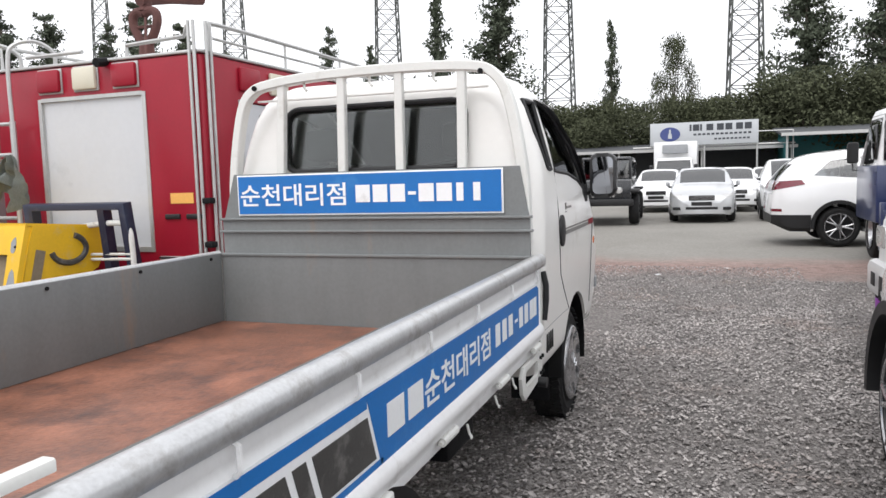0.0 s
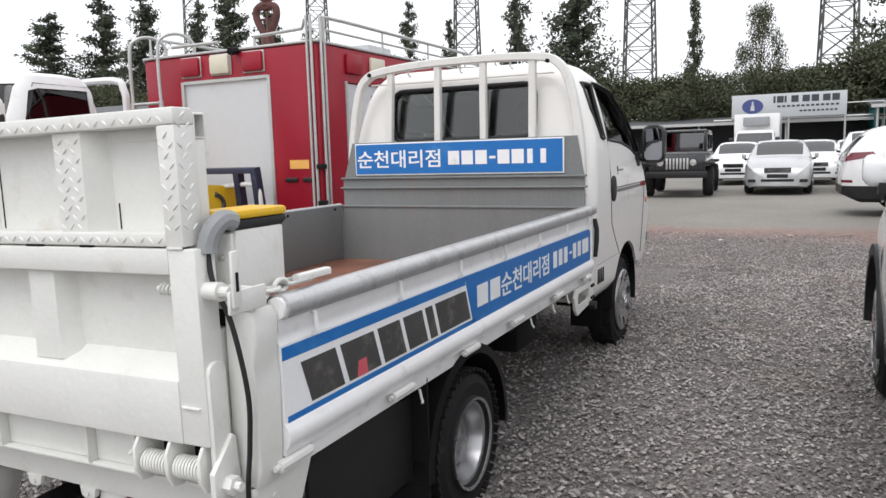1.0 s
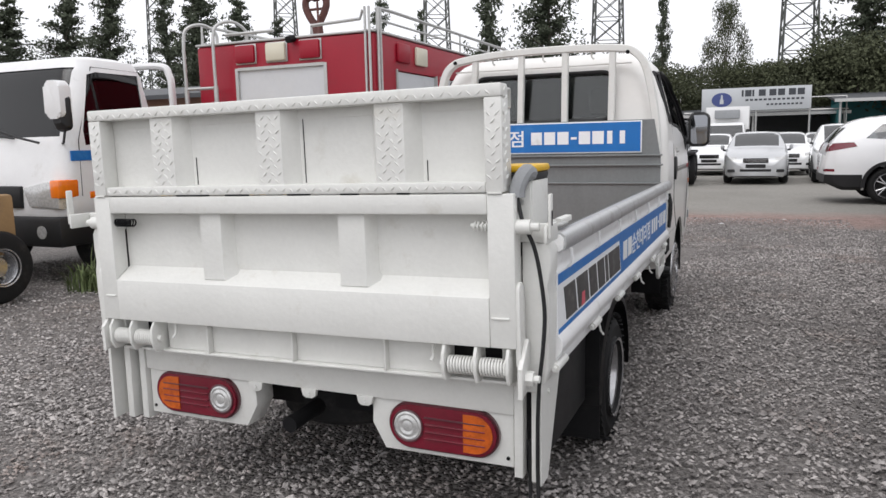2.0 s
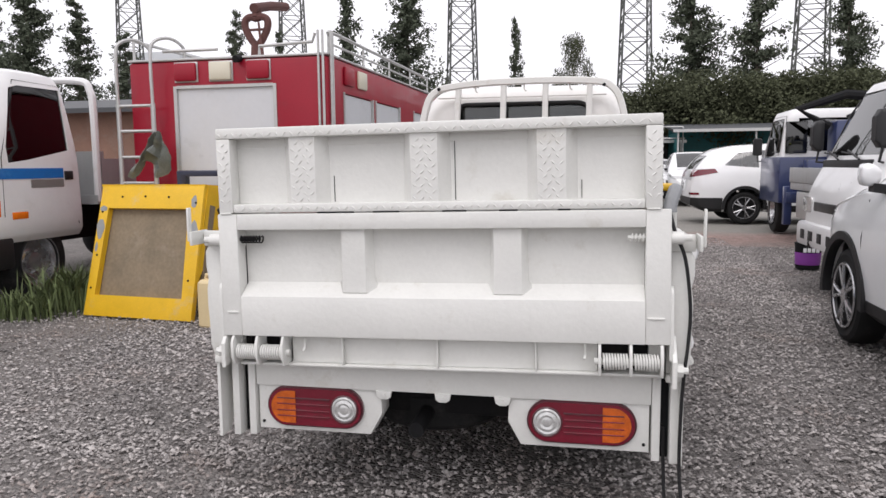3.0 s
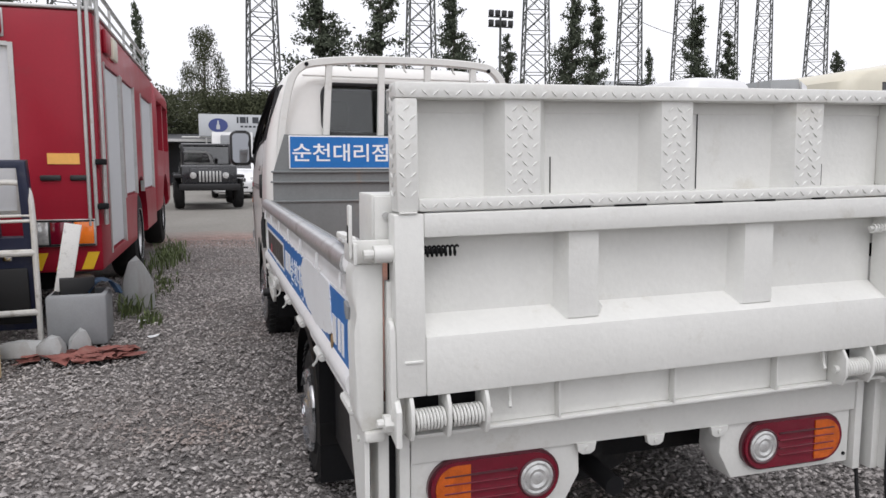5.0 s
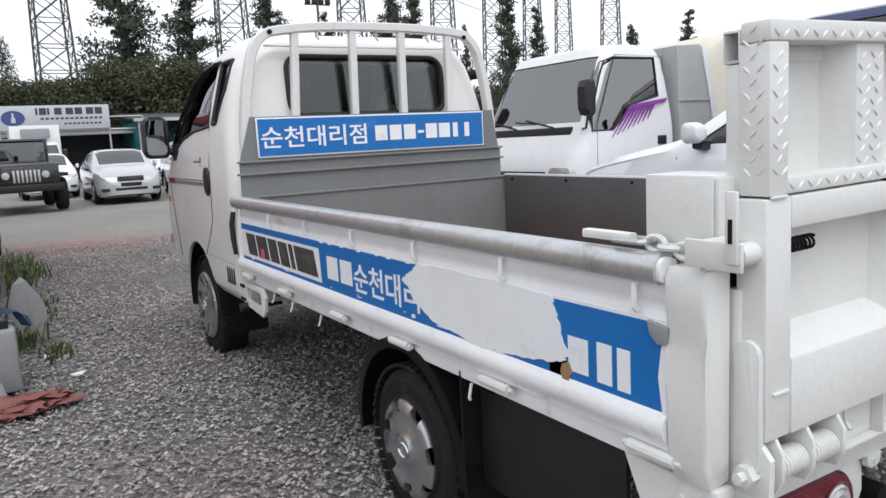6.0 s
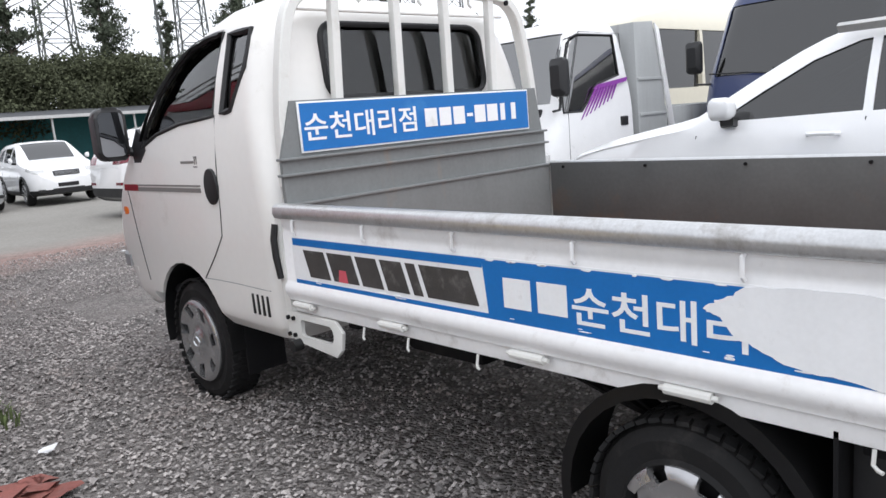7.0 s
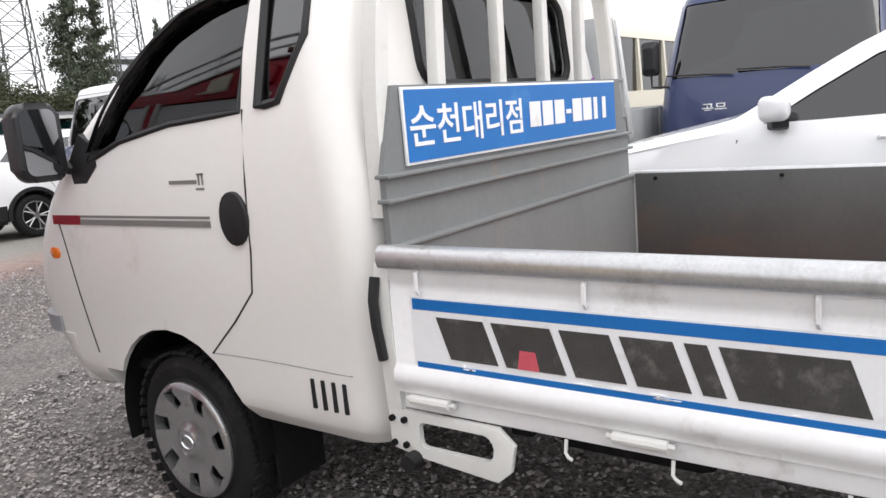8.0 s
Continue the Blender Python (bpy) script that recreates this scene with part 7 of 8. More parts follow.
for i in range(2):
    part("side_lamp", boxes((-0.002, 0.035, 0.45 + 0.42 * i, 0.72 + 0.42 * i, 2.13, 2.32), r=0.02), (FIRERED, CREAM)[i], fb)
part("crew_cab", cut(boxes((-W - 0.02, 0.02, 4.95, 7.6, 0.55, 2.40), r=0.12, ), [boxes((-W - 0.2, 0.2, 5.3, 6.2, 1.45, 2.15)), boxes((-W - 0.2, 0.2, 6.35, 7.35, 1.45, 2.15)), boxes((-W + 0.15, -0.15, 5.1, 7.45, 0.7, 2.3)), arc_yz(6.5, 0.5, 0.6, -0.4, 0.3), boxes((-W + 0.12, -0.12, 7.2, 8, 1.35, 2.2))]), FIRERED, fire, "red crew cab")
part("cab_glass", boxes((-0.06, -0.05, 5.25, 7.4, 1.42, 2.18), (-W + 0.05, -W + 0.06, 5.25, 7.4, 1.42, 2.18), (-W + 0.1, -0.1, 7.5, 7.51, 1.3, 2.22)), DARKGLASS, fire)
for s, x in ((1, -0.03), (-1, -W + 0.03)):
    wheel(fire, x, 2.98, 0.47, 0.47, 0.28, s, "dish", 0.28)
    wheel(fire, x, 6.5, 0.47, 0.47, 0.28, s, "dish", 0.28)
part("chassis_frame", boxes((-W + 0.5, -0.5, 0.1, 7.2, 0.42, 0.75), (-W + 0.3, -0.3, 0.2, 0.4, 0.30, 0.45)), CHASSIS, fire)
part("side_skirt", boxes((-0.03, -0.005, 3.75, 4.9, 0.55, 0.9), r=0.01), FIRERED, fire)
# rusty monitor on the roof
bm = bmesh.new()
cyl(bm, (-0.98, 0.55, 2.39), (-0.98, 0.55, 2.60), 0.075, 12, 0.06)
for s in (-1, 1):
    tube(bm, curve([(-0.98, 0.55, 2.56), (-0.98 + s * 0.07, 0.55, 2.65), (-0.98 + s * 0.125, 0.55, 2.76), (-0.98 + s * 0.12, 0.55, 2.84), (-0.98 + s * 0.06, 0.55, 2.87), (-0.98, 0.55, 2.85)], 5), 0.038, 10)
cyl(bm, (-0.98, 0.55, 2.86), (-0.98, 0.58, 2.96), 0.05, 12)
tube(bm, [(-0.98, 0.50, 2.95), (-0.98, 0.9, 3.05), (-0.98, 1.3, 3.12)], 0.05, 10)
cyl(bm, (-0.93, 0.50, 2.80), (-0.86, 0.40, 2.42), 0.012, 6)
cyl(bm, (-1.08, 0.55, 2.74), (-0.88, 0.55, 2.74), 0.014, 8)
part("water_monitor", bm, RUSTY, fire, "rusty roof water monitor")
bm = bmesh.new()
cyl(bm, (-0.90, -0.10, 2.35), (-0.90, 0.05, 2.38), 0.035, 8)
part("camera_lamp", bm, CHASSIS, fire)

# ---- clutter by the fire engine ----
ybox = thing("yellow_box", pose(-4.908, 3.435, 0.0, 0, 0, -6), "yellow painted wooden box leaning back, worn and open in front", "box")
tilt = pose(0, 0, 0, -15, 0, 0)
bm = cut(prism(bmesh.new(), [(-0.565, 0.0), (0.575, 0.0), (0.555, 1.19), (-0.535, 1.19)], "y", 0.0, 0.06, 0.004), [xz([(-0.47, 0.19), (0.455, 0.19), (0.42, 0.985), (-0.44, 0.985)], -0.1, 0.2)])
bmesh.ops.transform(bm, matrix=tilt, verts=bm.verts)
fr = part("front_frame", bm, YELLOW, ybox, "yellow front frame")
part("back_panel", box(bmesh.new(), -0.50, 0.48, 0.065, 0.078, 0.10, 1.08, m=tilt), BARE, ybox, "bare worn back panel")
SIDE = [(0.07, 0.05), (0.12, 0.30), (0.36, 0.58), (0.86, 0.80), (0.92, 0.92), (0.90, 1.10), (0.36, 1.15), (0.31, 1.0), (0.2, 0.6)]
for x in (0.545, -0.565):
    part("side_panel", prism(bmesh.new(), SIDE, "x", x, x + 0.02), YELLOW, ybox, "yellow side panel")
part("top_panel", prism(bmesh.new(), [(0.31, 1.145), (0.91, 1.095), (0.91, 1.115), (0.31, 1.165)], "x", -0.55, 0.56), YELLOW, ybox)
bm = bmesh.new()
tube(bm, [(0.568, 0.62 + 0.14 * math.cos(a), 0.96 + 0.10 * math.sin(a)) for a in [radians(t) for t in range(-170, 80, 10)]], 0.022, 6)
part("painted_mark", bm, INK, ybox, "black hooked arrow mark")
part("brace", box(bmesh.new(), 0.552, 0.572, 0.10, 0.17, 0.28, 1.04, m=pose(0, 0, 0, -15)), BARE, ybox)
bm = bmesh.new()
for x, z in ((-0.3, 1.09), (-0.05, 1.095), (0.2, 1.09), (0.49, 1.04), (0.49, 0.7), (0.50, 0.35), (-0.50, 0.95), (-0.5, 0.55), (-0.52, 0.25)):
    cyl(bm, (x, -0.004, z), (x, 0.004, z), 0.010, 8)
bmesh.ops.transform(bm, matrix=tilt, verts=bm.verts)
part("bolt", bm, CHASSIS, ybox, kind="stuff")
for x, z, w, h in ((-0.50, 0.80, 0.045, 0.10), (0.50, 0.78, 0.045, 0.10), (0.47, 1.05, 0.035, 0.06), (-0.49, 0.98, 0.04, 0.03), (-0.52, 0.62, 0.015, 0.05)):
    bm = bmesh.new()
    prism(bm, [(x + w * math.cos(a) * random.uniform(0.7, 1.1), z + h * math.sin(a) * random.uniform(0.7, 1.1)) for a in [2 * math.pi * k / 11 for k in range(11)]], "y", -0.002, 0.002)
    bmesh.ops.transform(bm, matrix=tilt, verts=bm.verts)
    part("worn_patch", bm, GREYBOX, ybox, "grey patch of rubbed paint")


def jerry_can(m, cap):
    o = thing("jerry_can", m, "yellowed translucent plastic jerry can standing on gravel", "jerry can", "jerry cans")
    bm = bmesh.new()
    prof = [(0.0, 0.92), (0.012, 1.0), (0.30, 1.0), (0.335, 0.96), (0.355, 0.80), (0.362, 0.55)]
    loft(bm, [[(x, y, z) for x, y in rounded(-0.14 * k, 0.14 * k, -0.10 * k, 0.10 * k, 0.045 * k, 5)] for z, k in prof])
    b_ = part("can_body", bm, CAN, o)
    bm = bmesh.new()
    cyl(bm, (0.06, 0, 0.355), (0.06, 0, 0.395), 0.034, 16)
    part("cap", bm, cap, o)
    bm = bmesh.new()
    tube(bm, [(-0.10, 0, 0.34), (-0.09, 0, 0.385), (-0.02, 0, 0.39), (0.0, 0, 0.35)], 0.016, 8)
    part("grip", bm, CAN, o)
    return o


jerry_can(pose(-4.035, 3.265, 0.0, 0, 0, -8) @ Matrix.Diagonal((0.88, 0.95, 1.10, 1)), REDCAP)
jerry_can(pose(-4.10, 3.56, 0.0, 0, 0, 6) @ Matrix.Diagonal((0.88, 0.95, 1.05, 1)), LIME)

# discarded car door leaning on the fire engine's rear
door = thing("scrap_panel", pose(-4.32, 4.30, 0.10, 6, 0, 0), "discarded navy car door leaning on the fire engine", "scrap")
bm = cut(prism(bmesh.new(), [(-0.50, 0.0), (0.44, 0.0), (0.46, 0.62), (0.44, 1.19), (-0.54, 1.19), (-0.56, 0.62)], "y", -0.05, 0.03, 0.01), [xz([(-0.48, 0.66), (0.18, 0.66), (0.18, 1.14), (-0.45, 1.14)], -0.2, 0.2), xz([(0.24, 0.66), (0.39, 0.66), (0.38, 1.14), (0.24, 1.14)], -0.2, 0.2)])
part("door_panel", bm, surf("dull_dark_navy", (0.012, 0.017, 0.045), 0.4, var=0.2, dirt=(0.06, 0.06, 0.07), dirt_amt=0.25, dirt_scale=6), door)
part("door_card", boxes((-0.42, 0.40, -0.07, -0.05, 0.05, 0.45), r=0.01), BLACK, door)
part("door_catch", boxes((0.25, 0.31, -0.065, -0.05, 0.50, 0.54), r=0.008), CHROME, door)

# bent white pipe trolley standing before it
bm = bmesh.new()
tube(bm, curve([(-4.50, 4.02, 1.0), (-4.25, 4.01, 1.06), (-3.92, 4.0, 1.085), (-3.82, 4.0, 1.05), (-3.79, 4.0, 0.92), (-3.785, 4.0, 0.5), (-3.78, 4.0, 0.0)], 5), 0.020, 10)
tube(bm, curve([(-4.52, 4.02, 0.0), (-4.52, 4.02, 0.6), (-4.50, 4.02, 1.0)], 4), 0.020, 10)
for z, r_ in ((0.82, 0.011), (0.855, 0.010), (0.61, 0.024), (0.21, 0.022)):
    cyl(bm, (-4.51, 4.015, z), (-3.785, 4.0, z + 0.012), r_, 10)
own("pipe_trolley", bm, surf("chipped_white_pipe", (0.66, 0.65, 0.62), 0.5, var=0.1, dirt=(0.2, 0.16, 0.12), dirt_amt=0.35, dirt_scale=16), "white painted bent pipe trolley with chipped paint", "trolley", pose(-0.078, 0.17, 0) @ Matrix.Diagonal((1, 1, 1.045, 1)))

# broken fridge tub, white plank, stones, tarp
bm = cut(boxes((-0.26, 0.20, -0.17, 0.17, 0.0, 0.36), r=0.03), [boxes((-0.22, 0.16, -0.13, 0.13, 0.05, 0.5))])
own("plastic_crate", bm, GREYBOX, "grey plastic crate tipped beside the fire engine", "crate", pose(-3.575, 4.17, 0.005, 0, 0, 0) @ Matrix.Diagonal((0.84, 1, 1, 1)))
bm = bmesh.new()
box(bm, -0.055, 0.055, -0.012, 0.012, 0, 0.48, r=0.003)
own("white_board", bm, surf("chipped_white_board", (0.7, 0.7, 0.68), 0.6, var=0.1, dirt=(0.1, 0.1, 0.1), dirt_amt=0.25, dirt_scale=14), "chipped white board leaning on the crate", "board", pose(-3.70, 4.14, 0.37, -4, 10, 0))
own("car_battery", boxes((-0.11, 0.11, -0.08, 0.08, 0.0, 0.17), (-0.09, -0.05, -0.03, 0.03, 0.17, 0.19), r=0.008), BLACK, "old black battery on the crate", "battery", pose(-3.62, 4.19, 0.30, 0, 0, 14))
bm = bmesh.new()
for i in range(46):
    a, b_ = random.uniform(0, 6.28), random.random() ** 0.6
    c = Vector((-3.50 + 0.38 * b_ * math.cos(a), 3.69 + 0.17 * b_ * math.sin(a), 0.018 + 0.05 * (1 - b_) * random.random()))
    pts = [(random.uniform(0.05, 0.14) * math.cos(t), random.uniform(0.03, 0.07) * math.sin(t), random.uniform(-0.012, 0.02)) for t in [2 * math.pi * k / 7 for k in range(7)]]
    rot = Matrix.Rotation(random.uniform(0, 6.28), 3, "Z")
    f = bm.faces.new([bm.verts.new(c + rot @ Vector(p)) for p in pts])
bmesh.ops.solidify(bm, geom=bm.faces[:], thickness=0.006)
own("red_tarp", bm, CLOTH, "crumpled dirty red tarpaulin scraps on the gravel", "tarpaulin", kind="stuff")
for (x, y, z, sx, sy, sz, rz) in ((-3.33, 5.38, 0.0, 0.15, 0.10, 0.46, 0.15), (-3.72, 3.78, 0.0, 0.10, 0.08, 0.12, 0.6), (-3.90, 3.80, 0.0, 0.22, 0.08, 0.10, 0.05), (-3.56, 3.86, 0.0, 0.08, 0.07, 0.14, 1.0)):
    bm = bmesh.new()
    bmesh.ops.create_icosphere(bm, subdivisions=2, radius=1.0)
    for v in bm.verts:
        v.co *= 1 + 0.22 * noise.noise(v.co * 1.3 + Vector((x, y, 0)))
        v.co = Vector((v.co.x * sx, v.co.y * sy, max(-0.1, v.co.z) * sz + 0.02))
    own("stone", bm, GREYMETAL, "grey lump of concrete on the gravel", "stone", pose(x, y, z, 0, 0, math.degrees(rz)), "stones", angle=25)
for x, y, rz in ((-3.12, 4.10, 20), (-3.24, 4.69, 70), (-0.60, 10.1, 10), (0.28, 10.9, 40)):
    bm = bmesh.new()
    vs = [bm.verts.new((random.uniform(-0.015, 0.015) + 0.05 * math.cos(t), 0.035 * math.sin(t) + random.uniform(-0.01, 0.01), random.uniform(0, 0.025))) for t in [2 * math.pi * k / 9 for k in range(9)]]
    bm.faces.new(vs)
    bmesh.ops.solidify(bm, geom=bm.faces[:], thickness=0.002)
    own("paper_scrap", bm, VINYL, "crumpled white paper scrap on gravel", "litter", pose(x, y, 0.015, 0, 0, rz), "paper scraps")
# rag hung on the ladder
bm = bmesh.new()
rows_ = []
for i in range(12):
    v = i / 11
    rows_.append([bm.verts.new((-5.14 + (u - 0.62) * (0.08 + 0.34 * v ** 0.8) - 0.05 * v, 4.30 + 0.045 * math.sin(u * 17 + 5 * v) * (0.5 + v) + 0.05 * noise.noise((u * 4, v * 4, 1)), 1.66 - 0.36 * v - 0.14 * v * math.sin(u * 9 + 1) * 0.6 + 0.03 * noise.noise((u * 9, v * 9, 4)))) for u in [k / 15 for k in range(16)]])
for a, b_ in zip(rows_, rows_[1:]):
    bridge(bm, a, b_, False)
bmesh.ops.solidify(bm, geom=bm.faces[:], thickness=0.006)
own("hanging_rag", bm, RAG, "grey-green crumpled tarpaulin hung on the ladder", "tarpaulin", angle=60)


def weeds(name, cx, cy, rx, ry, n, h, seed):
    rng = random.Random(seed)
    vs, fs = [], []
    for i in range(n):
        x, y = cx + rng.gauss(0, rx * 0.5), cy + rng.gauss(0, ry * 0.5)
        a, l, w = rng.uniform(0, 6.28), h * rng.uniform(0.4, 1), rng.uniform(0.004, 0.010)
        dx, dy = math.cos(a) * l * 0.5, math.sin(a) * l * 0.5
        k = len(vs)
        vs += [(x - w * math.sin(a), y + w * math.cos(a), -0.02), (x + w * math.sin(a), y - w * math.cos(a), -0.02), (x + dx * 0.4 + w * math.sin(a), y + dy * 0.4 - w * math.cos(a), l * 0.65), (x + dx * 0.4 - w * math.sin(a), y + dy * 0.4 + w * math.cos(a), l * 0.65), (x + dx, y + dy, l * 0.9)]
        fs += [(k, k + 1, k + 2, k + 3), (k + 3, k + 2, k + 4)]
    o = raw(name, vs, fs, GRASSM)
    return tagged(o, "patch of straggling green weeds in the gravel", "weeds", kind="stuff")


weeds("weeds", -5.80, 3.75, 0.30, 0.30, 380, 0.50, 1)
weeds("weeds", -5.95, 3.35, 0.25, 0.2, 220, 0.28, 2)
weeds("weeds", -3.20, 4.75, 0.10, 0.2, 50, 0.12, 3)
weeds("weeds", -3.36, 5.15, 0.10, 0.16, 55, 0.2, 6)
bm = bmesh.new()
rows_ = []
for i in range(9):
    u = i / 8
    rows_.append([bm.verts.new((0.22 * (u - 0.5) + 0.02 * math.sin(9 * v), 0.16 * (v - 0.5), 0.09 * (1 - (2 * u - 1) ** 2) + 0.03 * noise.noise((u * 5, v * 5, 2)))) for v in [k / 8 for k in range(9)]])
for a, b_ in zip(rows_, rows_[1:]):
    bridge(bm, a, b_, False)
bmesh.ops.solidify(bm, geom=bm.faces[:], thickness=0.005)
own("blue_rag", bm, surf("faded_blue_cloth", (0.06, 0.11, 0.19), 0.85, var=0.3, scale=14, dirt=(0.3, 0.3, 0.3), dirt_amt=0.3, dirt_scale=20), "crumpled faded blue rag lying on the crate", "rag", pose(-3.46, 4.20, 0.355, 0, 8, 20), angle=60)
weeds("weeds", -3.22, 6.6, 0.14, 0.8, 110, 0.07, 4)
weeds("weeds", -3.25, 9.0, 0.22, 1.4, 320, 0.2, 5)

# purple pail beside the dump truck
pail = thing("paint_pail", pose(1.62, 7.45, 0), "purple and black metal pail on the gravel", "pail")
part("pail_body", spin(bmesh.new(), [(0, 0.12), (0.01, 0.135), (0.30, 0.15), (0.32, 0.155), (0.33, 0.15), (0.33, 0.01)], (0, 0, 0), (0, 0, 1), 24), CHASSIS, pail)
part("pail_band", spin(bmesh.new(), [(0.06, 0.1405), (0.07, 0.1425), (0.20, 0.149), (0.21, 0.147)], (0, 0, 0), (0, 0, 1), 24), PURPLE, pail, "purple printed band")
bm = bmesh.new()
for i in range(4):
    box(bm, -0.09 + 0.048 * i, -0.055 + 0.048 * i, -0.155, -0.145, 0.22, 0.27)
part("label_bar", bm, VINYL, pail, "white bars in place of a brand")

# crane truck beyond it, tail towards the yard
crane = thing("crane_truck", pose(3.32, 10.4, 0), "white and navy truck with a folded crane behind the cab", "truck")
bd, fz = cabover(crane, 2.1, 2.25, 3.2, 2.75, 1.5, TRUCKWHITE, 0.6, 1.35)
part("chassis_frame", boxes((-0.45, 0.45, -2.6, 3.0, 0.55, 0.85)), CHASSIS, crane)
part("lower_panel", boxes((-1.065, 1.065, 1.47, 3.0, 0.58, 1.40), r=0.03), NAVY, crane, "navy lower half of the cab")
part("quarter_glass", boxes((-1.062, -1.02, 1.62, 2.1, 1.48, 1.98), (-0.98, -0.62, 1.462, 1.49, 1.46, 2.02), r=0.02), DARKGLASS, crane, "dark rear corner glass")
part("flat_bed", boxes((-1.08, 1.08, -2.7, 0.6, 0.86, 0.98), (-1.10, -1.06, -2.7, 0.6, 0.98, 1.22), (1.06, 1.10, -2.7, 0.6, 0.98, 1.22), r=0.01), GREYMETAL, crane)
part("crane_column", boxes((-0.35, 0.35, 0.8, 1.3, 0.9, 2.0), (-0.75, 0.75, 0.9, 1.2, 0.95, 1.35), r=0.03), NAVY, crane, "navy crane column")
bm = bmesh.new()
tube(bm, [(-0.1, 1.05, 2.0), (0.6, 0.9, 2.35), (1.3, 0.7, 2.45)], 0.09, 8)
tube(bm, [(-0.4, 1.05, 1.9), (-0.9, 1.0, 2.2), (-0.2, 0.9, 2.42), (0.9, 0.8, 2.30)], 0.08, 8)
part("crane_boom", bm, CHASSIS, crane, "dark folded crane boom")
part("crane_drum", spin(bmesh.new(), [(-0.05, 0.02), (-0.05, 0.19), (0.05, 0.19), (0.05, 0.02)], (0.35, 0.68, 2.05), (0, 1, 0), 20), YELLOW, crane)
part("outrigger", boxes((-1.10, 1.10, 0.75, 0.95, 0.62, 0.80), (-1.12, -1.0, 0.78, 0.92, 0.25, 0.9), (1.0, 1.12, 0.78, 0.92, 0.25, 0.9), r=0.01), NAVY, crane)
part("tool_locker", boxes((-1.08, -0.60, -0.9, 0.2, 0.42, 0.84), r=0.02), STEEL, crane)
part("yellow_locker", boxes((-1.12, -0.70, -2.55, -2.2, 0.35, 1.1), r=0.03), BLACK, crane)
part("locker_lid", boxes((-1.13, -0.69, -2.56, -2.19, 1.1, 1.16), r=0.02), LIME, crane)
for s in (-1, 1):
    wheel(crane, s * 1.0, 2.2, 0.42, 0.42, 0.26, s, "dish", 0.26)
    wheel(crane, s * 1.0, -1.5, 0.42, 0.42, 0.26, s, "dish", 0.26)

# ---- dark off-roader facing the yard ----
jeep = thing("off_roader", sit(-2.78, 21.95, 183), "dark grey open-faced off-roader with chunky tyres", "car")
jb = part("body", cut(boxes((-0.74, 0.74, -2.0, 1.95, 0.55, 1.20), r=0.04), [arc_yz(1.35, 0.42, 0.52, -1.2, 1.2), arc_yz(-1.2, 0.42, 0.52, -1.2, 1.2)]), CARGREY, jeep)
part("hard_top", cut(boxes((-0.70, 0.70, -2.0, 0.62, 1.2, 1.84), r=0.05), [boxes((-0.62, 0.62, -1.9, 0.9, 1.15, 1.78)), boxes((-0.9, 0.9, -1.8, -0.6, 1.3, 1.7)), boxes((-0.9, 0.9, -0.5, 0.4, 1.28, 1.72))]), CARGREY, jeep)
part("windscreen", boxes((-0.62, 0.62, 0.58, 0.60, 1.24, 1.74)), TINT, jeep)
part("grille", boxes((-0.52, 0.52, 1.94, 1.99, 0.68, 1.12), r=0.02), CARGREY, jb)
part("grille_slot", boxes(*[(-0.31 + 0.09 * i, -0.26 + 0.09 * i, 1.985, 1.995, 0.75, 1.05) for i in range(7)], r=0.002), STEEL, jb)
part("hood", boxes((-0.66, 0.66, 0.7, 1.9, 1.17, 1.22), r=0.03), CARGREY, jb)
for s in (-1, 1):
    part("headlamp", spin(bmesh.new(), [(0, 0.09), (0.02, 0.085), (0.025, 0.01)], (s * 0.43, 1.985, 0.93), (0, 1, 0), 20), CLEARLENS, jb)
    each("fender", ((s * 0.70, s * 0.94, 0.85, 1.95, 0.86, 0.95), (s * 0.70, s * 0.94, -1.7, -0.7, 0.88, 0.96)), BLACK, jb, 0.03)
    wheel(jeep, s * 0.93, 1.35, 0.41, 0.41, 0.27, s, "dish", 0.22)
    wheel(jeep, s * 0.93, -1.2, 0.41, 0.41, 0.27, s, "dish", 0.22)
part("bumper", boxes((-0.80, 0.80, 1.98, 2.15, 0.52, 0.70), r=0.03), BLACK, jb)

# ---- refrigerated box truck in the back ----
reefer = thing("box_truck", sit(-1.55, 36.5, 180), "white refrigerated box truck in the back of the lot", "truck")
cabover(reefer, 1.75, 2.0, 2.6, 1.9, 0.7, TRUCKWHITE, 0.5, 1.25)
part("cargo_box", boxes((-0.95, 0.95, -3.2, 0.6, 0.75, 2.75), r=0.02), TRUCKWHITE, reefer)
part("cooling_unit", boxes((-0.55, 0.55, 0.6, 0.9, 2.2, 2.6), r=0.04), GREYBOX, reefer)
for s in (-1, 1):
    wheel(reefer, s * 0.8, 1.8, 0.32, 0.32, 0.2, s, "dish", 0.2)
    wheel(reefer, s * 0.8, -1.8, 0.32, 0.32, 0.2, s, "dish", 0.2)

